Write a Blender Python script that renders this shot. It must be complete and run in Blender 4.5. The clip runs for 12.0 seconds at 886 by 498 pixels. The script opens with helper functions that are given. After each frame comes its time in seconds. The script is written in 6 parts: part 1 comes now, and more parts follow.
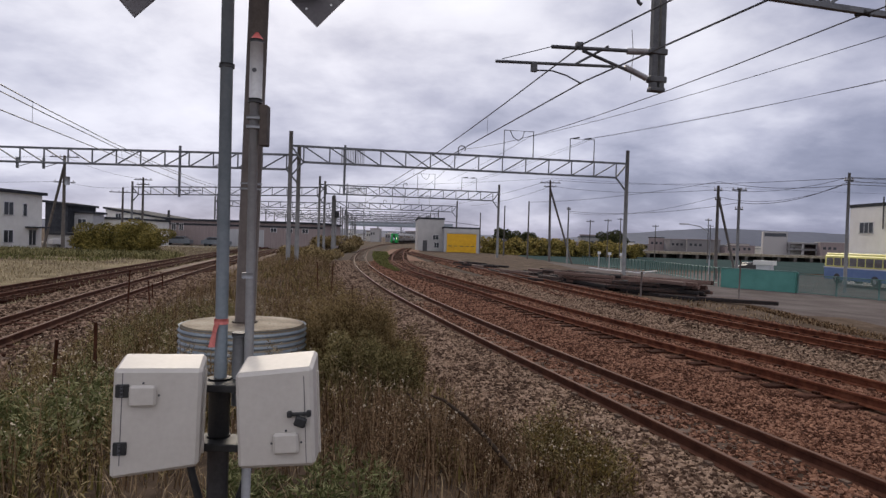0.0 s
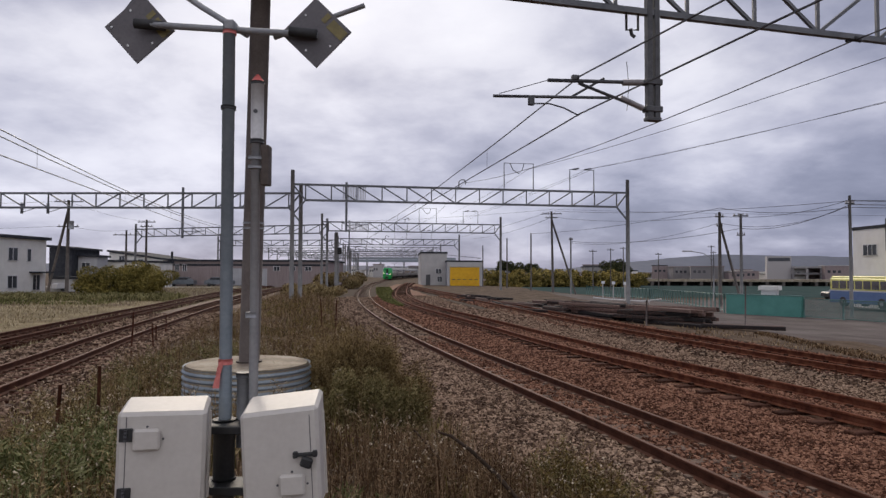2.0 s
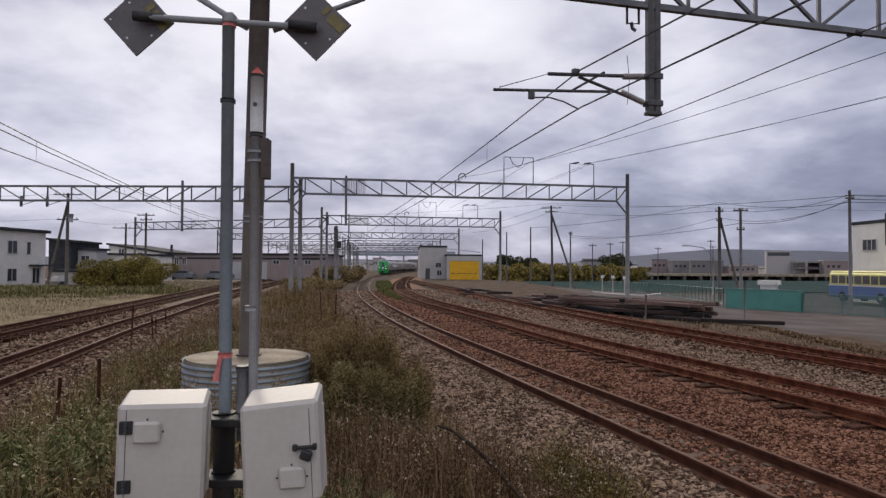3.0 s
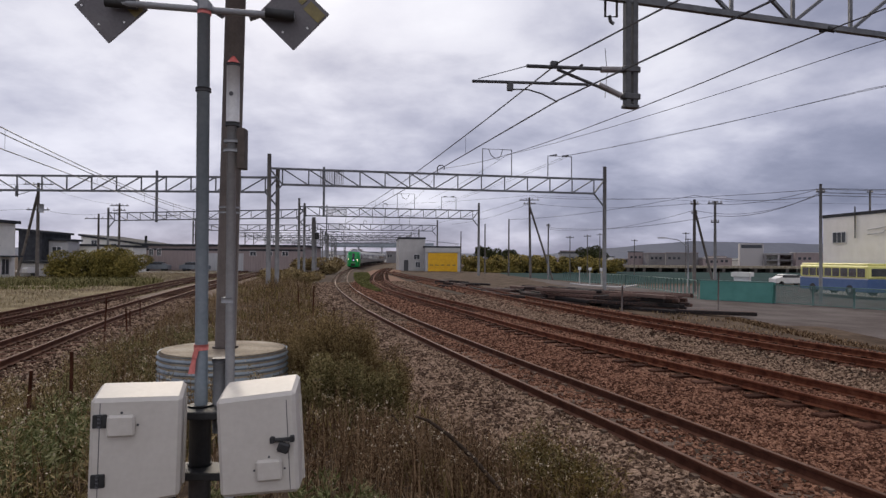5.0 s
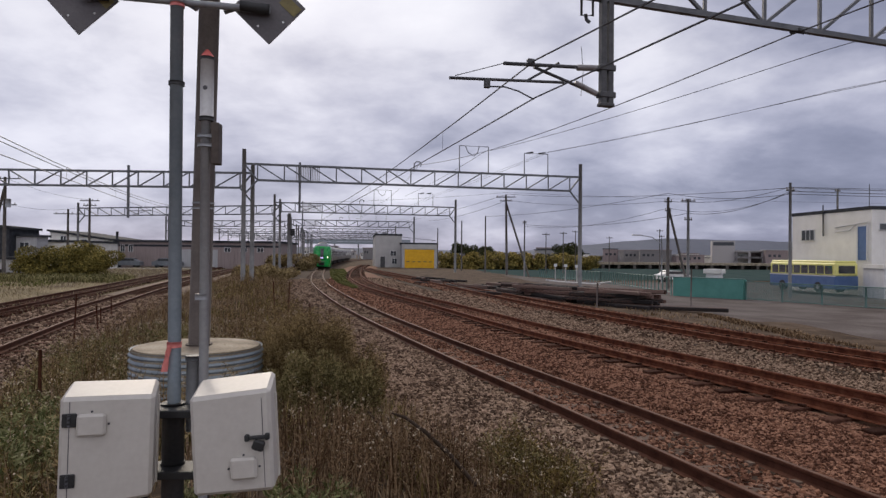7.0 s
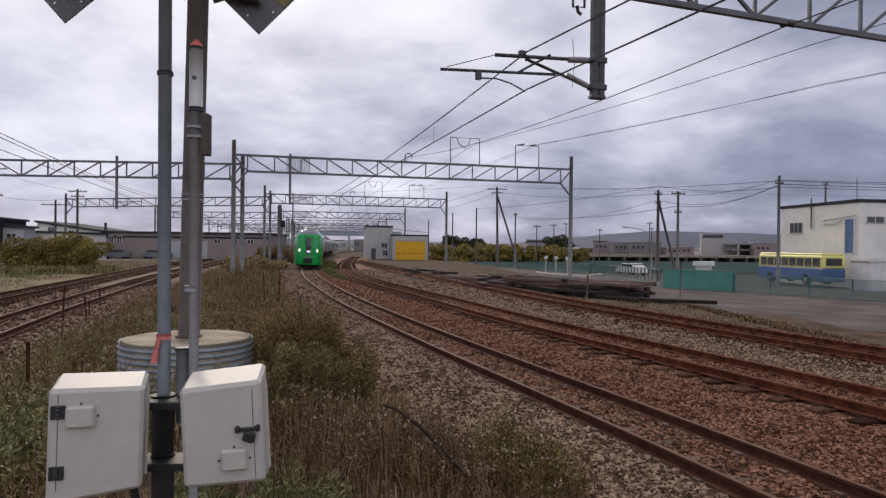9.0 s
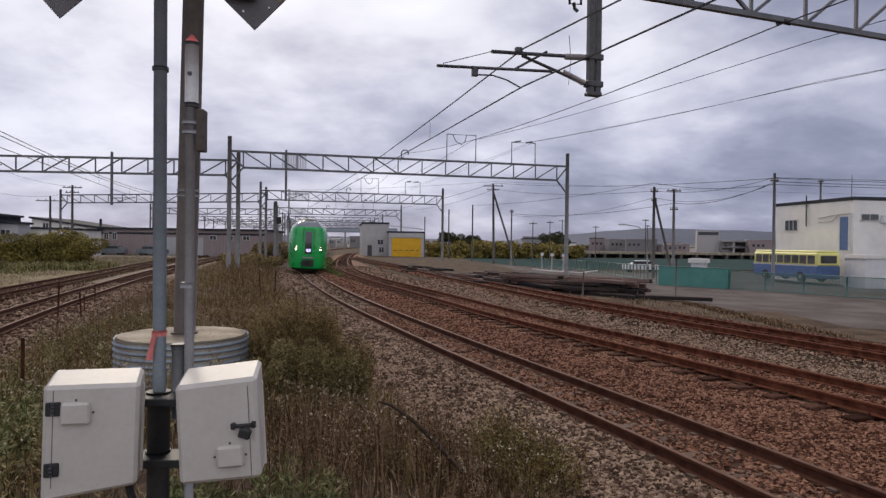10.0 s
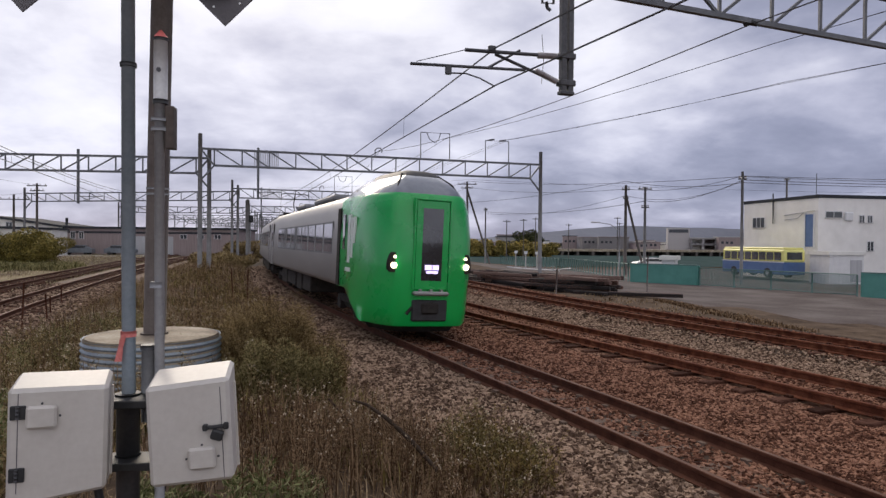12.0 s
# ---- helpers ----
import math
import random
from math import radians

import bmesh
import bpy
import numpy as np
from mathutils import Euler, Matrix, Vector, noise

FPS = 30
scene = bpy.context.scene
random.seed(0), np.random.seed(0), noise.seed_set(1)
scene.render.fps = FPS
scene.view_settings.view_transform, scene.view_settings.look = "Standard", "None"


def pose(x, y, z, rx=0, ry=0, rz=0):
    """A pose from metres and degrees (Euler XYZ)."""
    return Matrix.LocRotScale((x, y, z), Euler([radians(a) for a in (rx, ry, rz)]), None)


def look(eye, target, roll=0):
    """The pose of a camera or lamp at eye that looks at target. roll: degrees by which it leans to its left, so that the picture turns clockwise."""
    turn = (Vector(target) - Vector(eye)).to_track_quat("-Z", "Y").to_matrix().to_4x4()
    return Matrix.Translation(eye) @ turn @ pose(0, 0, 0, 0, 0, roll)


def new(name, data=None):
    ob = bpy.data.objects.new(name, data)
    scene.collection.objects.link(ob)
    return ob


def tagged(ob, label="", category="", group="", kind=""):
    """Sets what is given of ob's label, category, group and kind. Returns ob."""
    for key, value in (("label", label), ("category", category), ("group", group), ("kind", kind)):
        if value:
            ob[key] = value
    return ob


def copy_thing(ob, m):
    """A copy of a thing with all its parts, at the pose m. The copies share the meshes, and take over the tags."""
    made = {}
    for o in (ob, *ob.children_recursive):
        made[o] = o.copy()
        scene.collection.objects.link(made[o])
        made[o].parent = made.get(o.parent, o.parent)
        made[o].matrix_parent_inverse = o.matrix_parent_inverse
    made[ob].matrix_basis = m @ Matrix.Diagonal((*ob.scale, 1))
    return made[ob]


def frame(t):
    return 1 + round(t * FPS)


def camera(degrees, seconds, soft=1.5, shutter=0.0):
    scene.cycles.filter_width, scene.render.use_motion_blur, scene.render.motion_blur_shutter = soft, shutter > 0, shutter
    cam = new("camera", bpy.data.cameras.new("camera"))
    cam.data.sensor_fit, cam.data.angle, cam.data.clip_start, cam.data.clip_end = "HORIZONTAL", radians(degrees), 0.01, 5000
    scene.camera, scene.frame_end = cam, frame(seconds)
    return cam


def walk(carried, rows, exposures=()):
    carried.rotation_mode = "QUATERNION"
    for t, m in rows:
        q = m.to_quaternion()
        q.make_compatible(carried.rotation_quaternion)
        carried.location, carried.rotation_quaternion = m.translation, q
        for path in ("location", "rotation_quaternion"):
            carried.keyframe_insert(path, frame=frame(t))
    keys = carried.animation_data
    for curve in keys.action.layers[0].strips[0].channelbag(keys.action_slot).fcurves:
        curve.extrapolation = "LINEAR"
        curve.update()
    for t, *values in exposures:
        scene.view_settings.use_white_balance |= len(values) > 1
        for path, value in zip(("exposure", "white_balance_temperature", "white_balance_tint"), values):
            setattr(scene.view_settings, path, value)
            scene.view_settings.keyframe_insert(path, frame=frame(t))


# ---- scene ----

# ---- camera ----
cam = camera(69.0, 12.0, soft=1.4)
EYE = (0.0, 0.0, 2.25)
TURNS = [(0.0, 0.04, -0.95, -1.77), (0.5, 0.26, -0.66, -1.31), (1.0, 0.13, 0.41, -0.78), (1.5, 0.23, 1.60, -0.33),
         (2.0, 0.31, 2.05, -0.21), (2.5, 0.37, 1.59, -0.36), (4.5, -0.80, 1.40, -0.11), (5.0, -1.64, 0.78, -0.41),
         (5.5, -2.19, 0.91, -0.46), (6.0, -2.90, 1.04, -0.57), (6.5, -3.40, 0.89, -0.59), (7.0, -3.71, 0.50, -0.51),
         (9.0, -4.52, -0.21, -0.61), (9.5, -4.63, -0.23, -0.65), (10.0, -4.86, -0.49, -0.70), (10.5, -5.38, -0.68, -0.81),
         (11.0, -5.87, -0.54, -0.85), (11.5, -6.61, -0.69, -1.02), (12.0, -7.15, -0.63, -0.50)]
walk(cam, [(t, pose(*EYE, 90 + p, r, y)) for t, y, p, r in TURNS],
     [(0.0, 0.08), (2.5, 0.0), (7.0, 0.0), (9.0, 0.04), (10.5, 0.1), (12.0, 0.18)])

# ---- world and sun: heavy broken overcast, brightest ahead ----
SUN_AZ, SUN_EL = -13.0, 31.0          # degrees to the right of ahead, above the horizon
sun_way = Vector((math.sin(radians(SUN_AZ)) * math.cos(radians(SUN_EL)),
                  math.cos(radians(SUN_AZ)) * math.cos(radians(SUN_EL)), math.sin(radians(SUN_EL))))
sun = new("sun", bpy.data.lights.new("sun", "SUN"))
sun.data.energy, sun.data.angle, sun.data.color = 1.85, radians(25), (1.0, 0.87, 0.71)
sun.matrix_world = look((0, 0, 60), Vector((0, 0, 60)) - sun_way)


class Nodes:
    """A short way to write node trees."""

    def __init__(self, tree):
        self.tree = tree
        tree.nodes.clear()

    def add(self, kind, **given):
        node = self.tree.nodes.new(kind)
        for key, value in given.items():
            if key in ("inputs",):
                for name, v in value.items():
                    self.put(node.inputs[name], v)
            else:
                setattr(node, key, value)
        return node

    def put(self, socket, v):
        if isinstance(v, bpy.types.NodeSocket):
            self.tree.links.new(v, socket)
        else:
            socket.default_value = v

    def math(self, op, a, b=0.0, clamp=False):
        n = self.add("ShaderNodeMath", operation=op, use_clamp=clamp)
        self.put(n.inputs[0], a), self.put(n.inputs[1], b)
        return n.outputs[0]

    def mix(self, f, a, b):
        n = self.add("ShaderNodeMix", data_type="RGBA")
        self.put(n.inputs["Factor"], f), self.put(n.inputs[6], a), self.put(n.inputs[7], b)
        return n.outputs[2]

    def noise(self, vec, scale, detail=5.0, rough=0.55, twist=0.0):
        n = self.add("ShaderNodeTexNoise")
        n.inputs["Distortion"].default_value = twist
        self.put(n.inputs["Vector"], vec)
        n.inputs["Scale"].default_value, n.inputs["Detail"].default_value = scale, detail
        n.inputs["Roughness"].default_value = rough
        return n.outputs["Fac"]

    def ramp(self, f, stops):
        n = self.add("ShaderNodeValToRGB")
        el = n.color_ramp.elements
        while len(el) < len(stops):
            el.new(0.5)
        for e, (p, c) in zip(el, stops):
            e.position, e.color = p, (*c, 1)
        self.put(n.inputs[0], f)
        return n.outputs[0]


def make_world():
    world = bpy.data.worlds.new("overcast_sky")
    scene.world = world
    world.use_nodes = True
    n = Nodes(world.node_tree)
    way = n.add("ShaderNodeTexCoord").outputs["Generated"]
    sep = n.add("ShaderNodeSeparateXYZ", inputs={0: way})
    z = n.math("MAXIMUM", sep.outputs[2], 0.0)
    deep = n.math("ADD", z, 0.32)
    flat = n.add("ShaderNodeCombineXYZ", inputs={0: n.math("DIVIDE", sep.outputs[0], deep),
                                                 1: n.math("DIVIDE", sep.outputs[1], deep), 2: n.math("MULTIPLY", z, 1.5)}).outputs[0]
    big = n.noise(flat, 0.62, 3.0, 0.5)
    small = n.noise(flat, 2.0, 8.0, 0.54, 0.12)
    body = n.math("ADD", n.math("MULTIPLY", big, 0.45), n.math("MULTIPLY", small, 0.55))
    dot = n.add("ShaderNodeVectorMath", operation="DOT_PRODUCT")
    n.put(dot.inputs[0], way)
    dot.inputs[1].default_value = sun_way
    glow = n.math("POWER", n.math("MAXIMUM", dot.outputs["Value"], 0.0), 6.0)
    body = n.math("ADD", body, n.math("MULTIPLY", n.math("SUBTRACT", glow, 0.4), 0.22))
    low = n.math("SUBTRACT", 1.0, n.math("MULTIPLY", z, 3.4), True)
    body = n.math("SUBTRACT", n.math("SUBTRACT", body, -0.004), n.math("MULTIPLY", low, 0.065))
    behind = n.math("MULTIPLY", sep.outputs[1], -1.6, True)               # unseen sky behind the eye, brightened to light the faces turned to it
    body = n.math("ADD", body, n.math("MULTIPLY", behind, 0.2))
    wide = n.math("MULTIPLY", n.math("ABSOLUTE", sep.outputs[0]), 1.5, True)
    body = n.math("ADD", body, n.math("MULTIPLY", n.math("MULTIPLY", wide, low), 0.12))      # paler low down on both sides
    body = n.math("SUBTRACT", body, n.math("MULTIPLY", n.math("MULTIPLY", wide, n.math("MULTIPLY", z, 3.0, True)), 0.065))
    left = n.math("MULTIPLY", n.math("MULTIPLY", sep.outputs[0], -1.5, True), low)
    body = n.math("ADD", body, n.math("MULTIPLY", left, 0.07))
    high = n.math("MULTIPLY", n.math("SUBTRACT", z, 0.4), 2.2, True)      # an overcast sky is brightest overhead
    body = n.math("ADD", body, n.math("MULTIPLY", high, 0.14))
    cloud = n.ramp(body, [(0.33, (0.17, 0.185, 0.275)), (0.43, (0.3, 0.312, 0.425)), (0.5, (0.48, 0.485, 0.605)), (0.6, (0.79, 0.785, 0.88)), (0.8, (1.09, 1.08, 1.13))])
    hazy = n.add("ShaderNodeMix", data_type="RGBA", blend_type="MULTIPLY", inputs={"Factor": n.math("MULTIPLY", low, 0.36)})
    n.put(hazy.inputs[6], cloud)
    hazy.inputs[7].default_value = (0.92, 0.97, 1.16, 1)                  # bluer towards the horizon
    cloud = hazy.outputs[2]
    sky = n.add("ShaderNodeTexSky", sky_type="NISHITA", sun_disc=False, sun_elevation=radians(SUN_EL), sun_rotation=radians(SUN_AZ))
    blue = n.add("ShaderNodeVectorMath", operation="SCALE")
    n.put(blue.inputs[0], sky.outputs[0])
    blue.inputs["Scale"].default_value = 0.1
    back = n.add("ShaderNodeBackground", inputs={"Color": n.mix(0.94, blue.outputs[0], cloud), "Strength": 1.0})
    out = n.add("ShaderNodeOutputWorld")
    n.tree.links.new(back.outputs[0], out.inputs[0])


make_world()


# ---- materials ----
def surface(name, stops, scale=6.0, fine=60.0, rough=0.7, metal=0.0, bump=0.15, by="Object", vary=0.0, coat=0.0, emit=None, spec=0.5, stretch=None, ior=1.5):
    """Colour from noise at two scales between the stops, with fine relief; vary: how far objects differ from one another."""
    m = bpy.data.materials.new(name)
    m.use_nodes = True
    n = Nodes(m.node_tree)
    co = n.add("ShaderNodeTexCoord").outputs["Object"] if by == "Object" else n.add("ShaderNodeNewGeometry").outputs["Position"]
    if stretch:
        mp = n.add("ShaderNodeMapping")
        n.put(mp.inputs[0], co)
        mp.inputs["Scale"].default_value = stretch
        co = mp.outputs[0]
    a, b = n.noise(co, scale, 6.0), n.noise(co, fine, 3.0)
    f = n.math("ADD", n.math("MULTIPLY", a, 0.68), n.math("MULTIPLY", b, 0.32))
    if vary:
        rnd = n.add("ShaderNodeObjectInfo").outputs["Random"]
        isl = n.add("ShaderNodeNewGeometry").outputs["Random Per Island"]
        f = n.math("ADD", f, n.math("MULTIPLY", n.math("SUBTRACT", n.math("FRACT", n.math("ADD", rnd, isl)), 0.5), vary))
    k = len(stops)
    col = n.ramp(f, [(0.36 + 0.28 * i / max(k - 1, 1), c) for i, c in enumerate(stops)])
    bs = n.add("ShaderNodeBsdfPrincipled", inputs={"Base Color": col, "Metallic": metal, "Coat Weight": coat, "Specular IOR Level": spec, "IOR": ior})
    n.put(bs.inputs["Roughness"], n.math("ADD", rough - 0.08, n.math("MULTIPLY", a, 0.16)))
    if emit:
        bs.inputs["Emission Color"].default_value = (*emit[0], 1)
        bs.inputs["Emission Strength"].default_value = emit[1]
    if bump:
        bm = n.add("ShaderNodeBump", inputs={"Strength": bump, "Distance": 0.01, "Height": f})
        n.put(bs.inputs["Normal"], bm.outputs[0])
    out = n.add("ShaderNodeOutputMaterial")
    n.tree.links.new(bs.outputs[0], out.inputs[0])
    return m


def grey(v, tint=(1, 1, 1)):
    return tuple(v * t for t in tint)


MAT = {}
MAT["galv"] = surface("weathered_galvanised_steel", [(0.2, 0.205, 0.215), (0.33, 0.335, 0.345)], 3, 40, 0.6, 0.2)
MAT["gantry_steel"] = surface("weathered_gantry_steel", [(0.085, 0.09, 0.1), (0.16, 0.165, 0.175)], 3, 40, 0.6, 0.2)
MAT["galv_blue"] = surface("blue_grey_painted_steel", [(0.19, 0.23, 0.26), (0.28, 0.32, 0.35)], 4, 50, 0.5, 0.2)
MAT["concrete_pole"] = surface("grey_concrete_pole", [(0.13, 0.128, 0.126), (0.22, 0.216, 0.21)], 2, 50, 0.85)
MAT["brown_mast"] = surface("brown_grey_steel_mast", [(0.075, 0.06, 0.052), (0.13, 0.108, 0.095)], 2, 30, 0.7, 0.0, spec=0.15)
MAT["dark_steel"] = surface("dark_steel", [(0.05, 0.05, 0.054), (0.095, 0.095, 0.1)], 8, 60, 0.55, 0.3)
MAT["black"] = surface("black_rubber", [(0.012, 0.012, 0.013), (0.03, 0.03, 0.03)], 8, 60, 0.6)
MAT["wire"] = surface("dull_copper_wire", [(0.05, 0.05, 0.055), (0.09, 0.09, 0.095)], 5, 50, 0.6, 0.3)
MAT["rail_rust"] = surface("rusty_rail_steel", [(0.062, 0.018, 0.009), (0.13, 0.042, 0.021), (0.2, 0.075, 0.04)], 5, 70, 0.85, 0.0, by="World", spec=0.15)
MAT["rail_web"] = surface("brown_rail_steel", [(0.055, 0.02, 0.012), (0.12, 0.05, 0.03)], 5, 70, 0.85, 0.0, by="World", spec=0.15)
MAT["rail_top"] = surface("worn_rail_head", [(0.1, 0.052, 0.033), (0.17, 0.1, 0.07)], 3, 40, 0.65, 0.0, bump=0.03, by="World", spec=0.12)
MAT["sleeper"] = surface("weathered_sleeper_timber", [(0.028, 0.012, 0.008), (0.06, 0.027, 0.018), (0.105, 0.052, 0.036)], 5, 40, 0.9, vary=0.3, by="World", stretch=(1, 6, 1), bump=0.5, spec=0.05)
MAT["sleeper_con"] = surface("dusty_concrete_sleeper", [(0.085, 0.06, 0.045), (0.18, 0.132, 0.105)], 5, 60, 0.9, vary=0.2, by="World", bump=0.4, spec=0.05)
MAT["ballast_grey"] = surface("grey_ballast", [(0.058, 0.04, 0.029), (0.122, 0.087, 0.065), (0.205, 0.154, 0.12)], 2.5, 17, 0.9, by="World", vary=0.5, bump=1.0, spec=0.05)
MAT["ballast_rust"] = surface("rust_stained_gravel", [(0.058, 0.029, 0.018), (0.12, 0.062, 0.04), (0.2, 0.113, 0.077)], 2.5, 17, 0.9, by="World", vary=0.5, bump=1.0, spec=0.05)
MAT["soil"] = surface("brown_soil_and_dead_grass", [(0.042, 0.029, 0.02), (0.092, 0.065, 0.045), (0.15, 0.11, 0.078)], 0.9, 9, 0.95, by="World", bump=0.8, spec=0.05)
MAT["asphalt"] = surface("grey_worn_asphalt", [(0.08, 0.065, 0.058), (0.125, 0.105, 0.096), (0.165, 0.145, 0.134)], 0.45, 12, 0.85, by="World", bump=0.2, spec=0.05)
MAT["dry_field"] = surface("tan_dry_field", [(0.11, 0.085, 0.05), (0.19, 0.152, 0.09), (0.27, 0.222, 0.138)], 0.5, 9, 0.95, by="World", bump=0.6, spec=0.05)
MAT["field_tan"] = surface("pale_dry_field_grass", [(0.17, 0.13, 0.072), (0.3, 0.245, 0.145), (0.44, 0.37, 0.235)], 0.7, 5, 0.9, by="World", vary=0.5, bump=0, spec=0.05)
MAT["concrete"] = surface("stained_concrete", [(0.2, 0.18, 0.15), (0.34, 0.31, 0.27)], 2.5, 40, 0.85)


# ---- mesh helpers ----
def part(name, bm, material, parent=None, label="", smooth=False):
    me = bpy.data.meshes.new(name)
    if isinstance(bm, tuple):
        me.from_pydata(bm[0], [], bm[1])
    else:
        bm.to_mesh(me)
        bm.free()
    if smooth:
        me.shade_smooth()
    for m in material if isinstance(material, (list, tuple)) else [material]:
        me.materials.append(MAT[m])
    ob = new(name, me)
    ob.parent = parent
    if label:
        ob["label"] = label
    return ob


def shared(name, me, parent, m):
    """One more object on a mesh that is already there."""
    ob = new(name, me)
    ob.parent = parent
    ob.matrix_basis = m
    return ob


def empty(name, m=None):
    ob = new(name)
    if m is not None:
        ob.matrix_basis = m
    return ob


def box(bm, x0, y0, z0, x1, y1, z1, m=None, mat=0, bevel=0.0):
    """A block; with a bevel its upright and top edges are cut off."""
    b = min(bevel, (x1 - x0) / 3, (y1 - y0) / 3, (z1 - z0) / 3)
    if b <= 0:
        rings = [(0, z0), (0, z1)]
    else:
        rings = [(b, z0), (0, z0 + b), (0, z1 - b), (b, z1)]
    loops = []
    for inset, z in rings:
        c = b
        pts = ([(x0 + inset, y0 + inset), (x1 - inset, y0 + inset), (x1 - inset, y1 - inset), (x0 + inset, y1 - inset)] if b <= 0 else
               [(x0 + c, y0 + inset), (x1 - c, y0 + inset), (x1 - inset, y0 + c), (x1 - inset, y1 - c),
                (x1 - c, y1 - inset), (x0 + c, y1 - inset), (x0 + inset, y1 - c), (x0 + inset, y0 + c)])
        loops.append([bm.verts.new(m @ Vector((*p, z)) if m else (*p, z)) for p in pts])
    fs = [bm.faces.new(loops[0][::-1]), bm.faces.new(loops[-1])]
    for a, c in zip(loops, loops[1:]):
        k = len(a)
        fs += [bm.faces.new((a[i], a[(i + 1) % k], c[(i + 1) % k], c[i])) for i in range(k)]
    for f in fs:
        f.material_index = mat
    return fs


def block(x0, y0, z0, x1, y1, z1, bevel=0.0, m=None):
    bm = bmesh.new()
    box(bm, x0, y0, z0, x1, y1, z1, m, 0, bevel)
    return bm


def tube(bm, pts, r, n=8, caps=True, mat=0):
    """A round bar along the points; r: one radius, or one a point."""
    pts = [Vector(p) for p in pts]
    rings = []
    up = None
    for i, p in enumerate(pts):
        d = (pts[min(i + 1, len(pts) - 1)] - pts[max(i - 1, 0)]).normalized()
        if up is None or abs(up.dot(d)) > 0.95:
            up = Vector((0, 0, 1)) if abs(d.z) < 0.9 else Vector((1, 0, 0))
        a = d.cross(up).normalized()
        b = a.cross(d).normalized()
        up = b
        rr = r[i] if isinstance(r, (list, tuple)) else r
        rings.append([bm.verts.new(p + (a * math.cos(2 * math.pi * k / n) + b * math.sin(2 * math.pi * k / n)) * rr) for k in range(n)])
    for u, v in zip(rings, rings[1:]):
        for k in range(n):
            f = bm.faces.new((u[k], u[(k + 1) % n], v[(k + 1) % n], v[k]))
            f.smooth, f.material_index = n > 5, mat
    if caps:
        bm.faces.new(rings[0]).material_index = mat
        bm.faces.new(rings[-1][::-1]).material_index = mat
    return bm


def rod(pts, r, n=8):
    return tube(bmesh.new(), pts, r, n)


def beam_between(p, q, w, h):
    """A square bar from p to q."""
    p, q = Vector(p), Vector(q)
    d = q - p
    m = Matrix.Translation(p) @ d.to_track_quat("Y", "Z").to_matrix().to_4x4()
    return block(-w / 2, 0, -h / 2, w / 2, d.length, h / 2, 0, m)


# ---- lines of the tracks ----
class Line:
    """A smooth plan curve x(y) through a few points, with lengths along it."""

    def __init__(self, pts, z=0.0, cant=0.0):
        ys, xs = np.array([p[1] for p in pts], float), np.array([p[0] for p in pts], float)
        k = len(ys)
        h, s = np.diff(ys), np.diff(xs) / np.diff(ys)
        a, b = np.eye(k), np.zeros(k)
        for i in range(1, k - 1):
            a[i, i - 1:i + 2] = h[i - 1], 2 * (h[i - 1] + h[i]), h[i]
            b[i] = 6 * (s[i] - s[i - 1])
        c = np.linalg.solve(a, b)
        y = np.arange(ys[0], ys[-1], 0.25)
        i = np.clip(np.searchsorted(ys, y, side="right") - 1, 0, k - 2)
        u, v = ys[i + 1] - y, y - ys[i]
        x = (c[i] * u ** 3 + c[i + 1] * v ** 3) / (6 * h[i]) + (xs[i] / h[i] - c[i] * h[i] / 6) * u + (xs[i + 1] / h[i] - c[i + 1] * h[i] / 6) * v
        self.x, self.y, self.z, self.cant = x, y, z, cant
        self.s = np.concatenate([[0], np.cumsum(np.hypot(np.diff(x), np.diff(y)))])

    def at(self, s, off=0.0):
        """The point s metres along, off metres to the right, and the way ahead."""
        x, y = np.interp(s, self.s, self.x), np.interp(s, self.s, self.y)
        d = Vector((np.interp(s + 0.6, self.s, self.x) - np.interp(s - 0.6, self.s, self.x),
                    np.interp(s + 0.6, self.s, self.y) - np.interp(s - 0.6, self.s, self.y), 0)).normalized()
        return Vector((x + d.y * off, y - d.x * off, self.z)), d

    def s_of_y(self, y):
        return float(np.interp(y, self.y, self.s))

    def x_of_y(self, y):
        return float(np.interp(y, self.y, self.x))


MAIN = Line([(14.5, -30), (8.8, -11), (5.55, 0), (3.79, 6.43), (3.26, 8.4), (1.88, 13.2), (0.64, 17.7), (-1.35, 25.4), (-3.35, 34.5), (-6.05, 49), (-8.2, 64),
             (-10.8, 87), (-13.4, 115), (-14.9, 140), (-16.5, 175), (-16.7, 205), (-15.0, 245), (-10.5, 300), (3.0, 400)], 0.015, 0.03)
SIDING = Line([(17.5, -30), (11.6, -8), (9.25, 0), (7.6, 6), (6.68, 9.15), (5.75, 12.2), (3.9, 18.2), (2.1, 25.6), (-0.5, 36), (-2.9, 49), (-5.0, 71.5), (-6.3, 97), (-7.4, 135)], 0.2)
YARD = Line([(23.5, -30), (16.5, -8), (13.9, 0), (11.0, 9.5), (9.6, 14), (8.75, 17), (7.85, 20.6), (7.0, 24), (5.9, 29.5), (3.4, 44.8), (1.1, 57.5), (-2.4, 77), (-5.6, 100)], 0.2)
LEFT = Line([(-3.5, -20), (-6.6, 2), (-8.55, 11.8), (-9.25, 14.8), (-10.5, 20), (-11.85, 26.3), (-14.2, 38), (-18.0, 60), (-22.0, 90), (-24.5, 130), (-26, 200)], 0.2)
OLD = Line([(-9.5, -10), (-12.4, 8), (-14.9, 21), (-17.2, 33), (-20.4, 50), (-25.0, 75), (-29, 110)], 0.03)


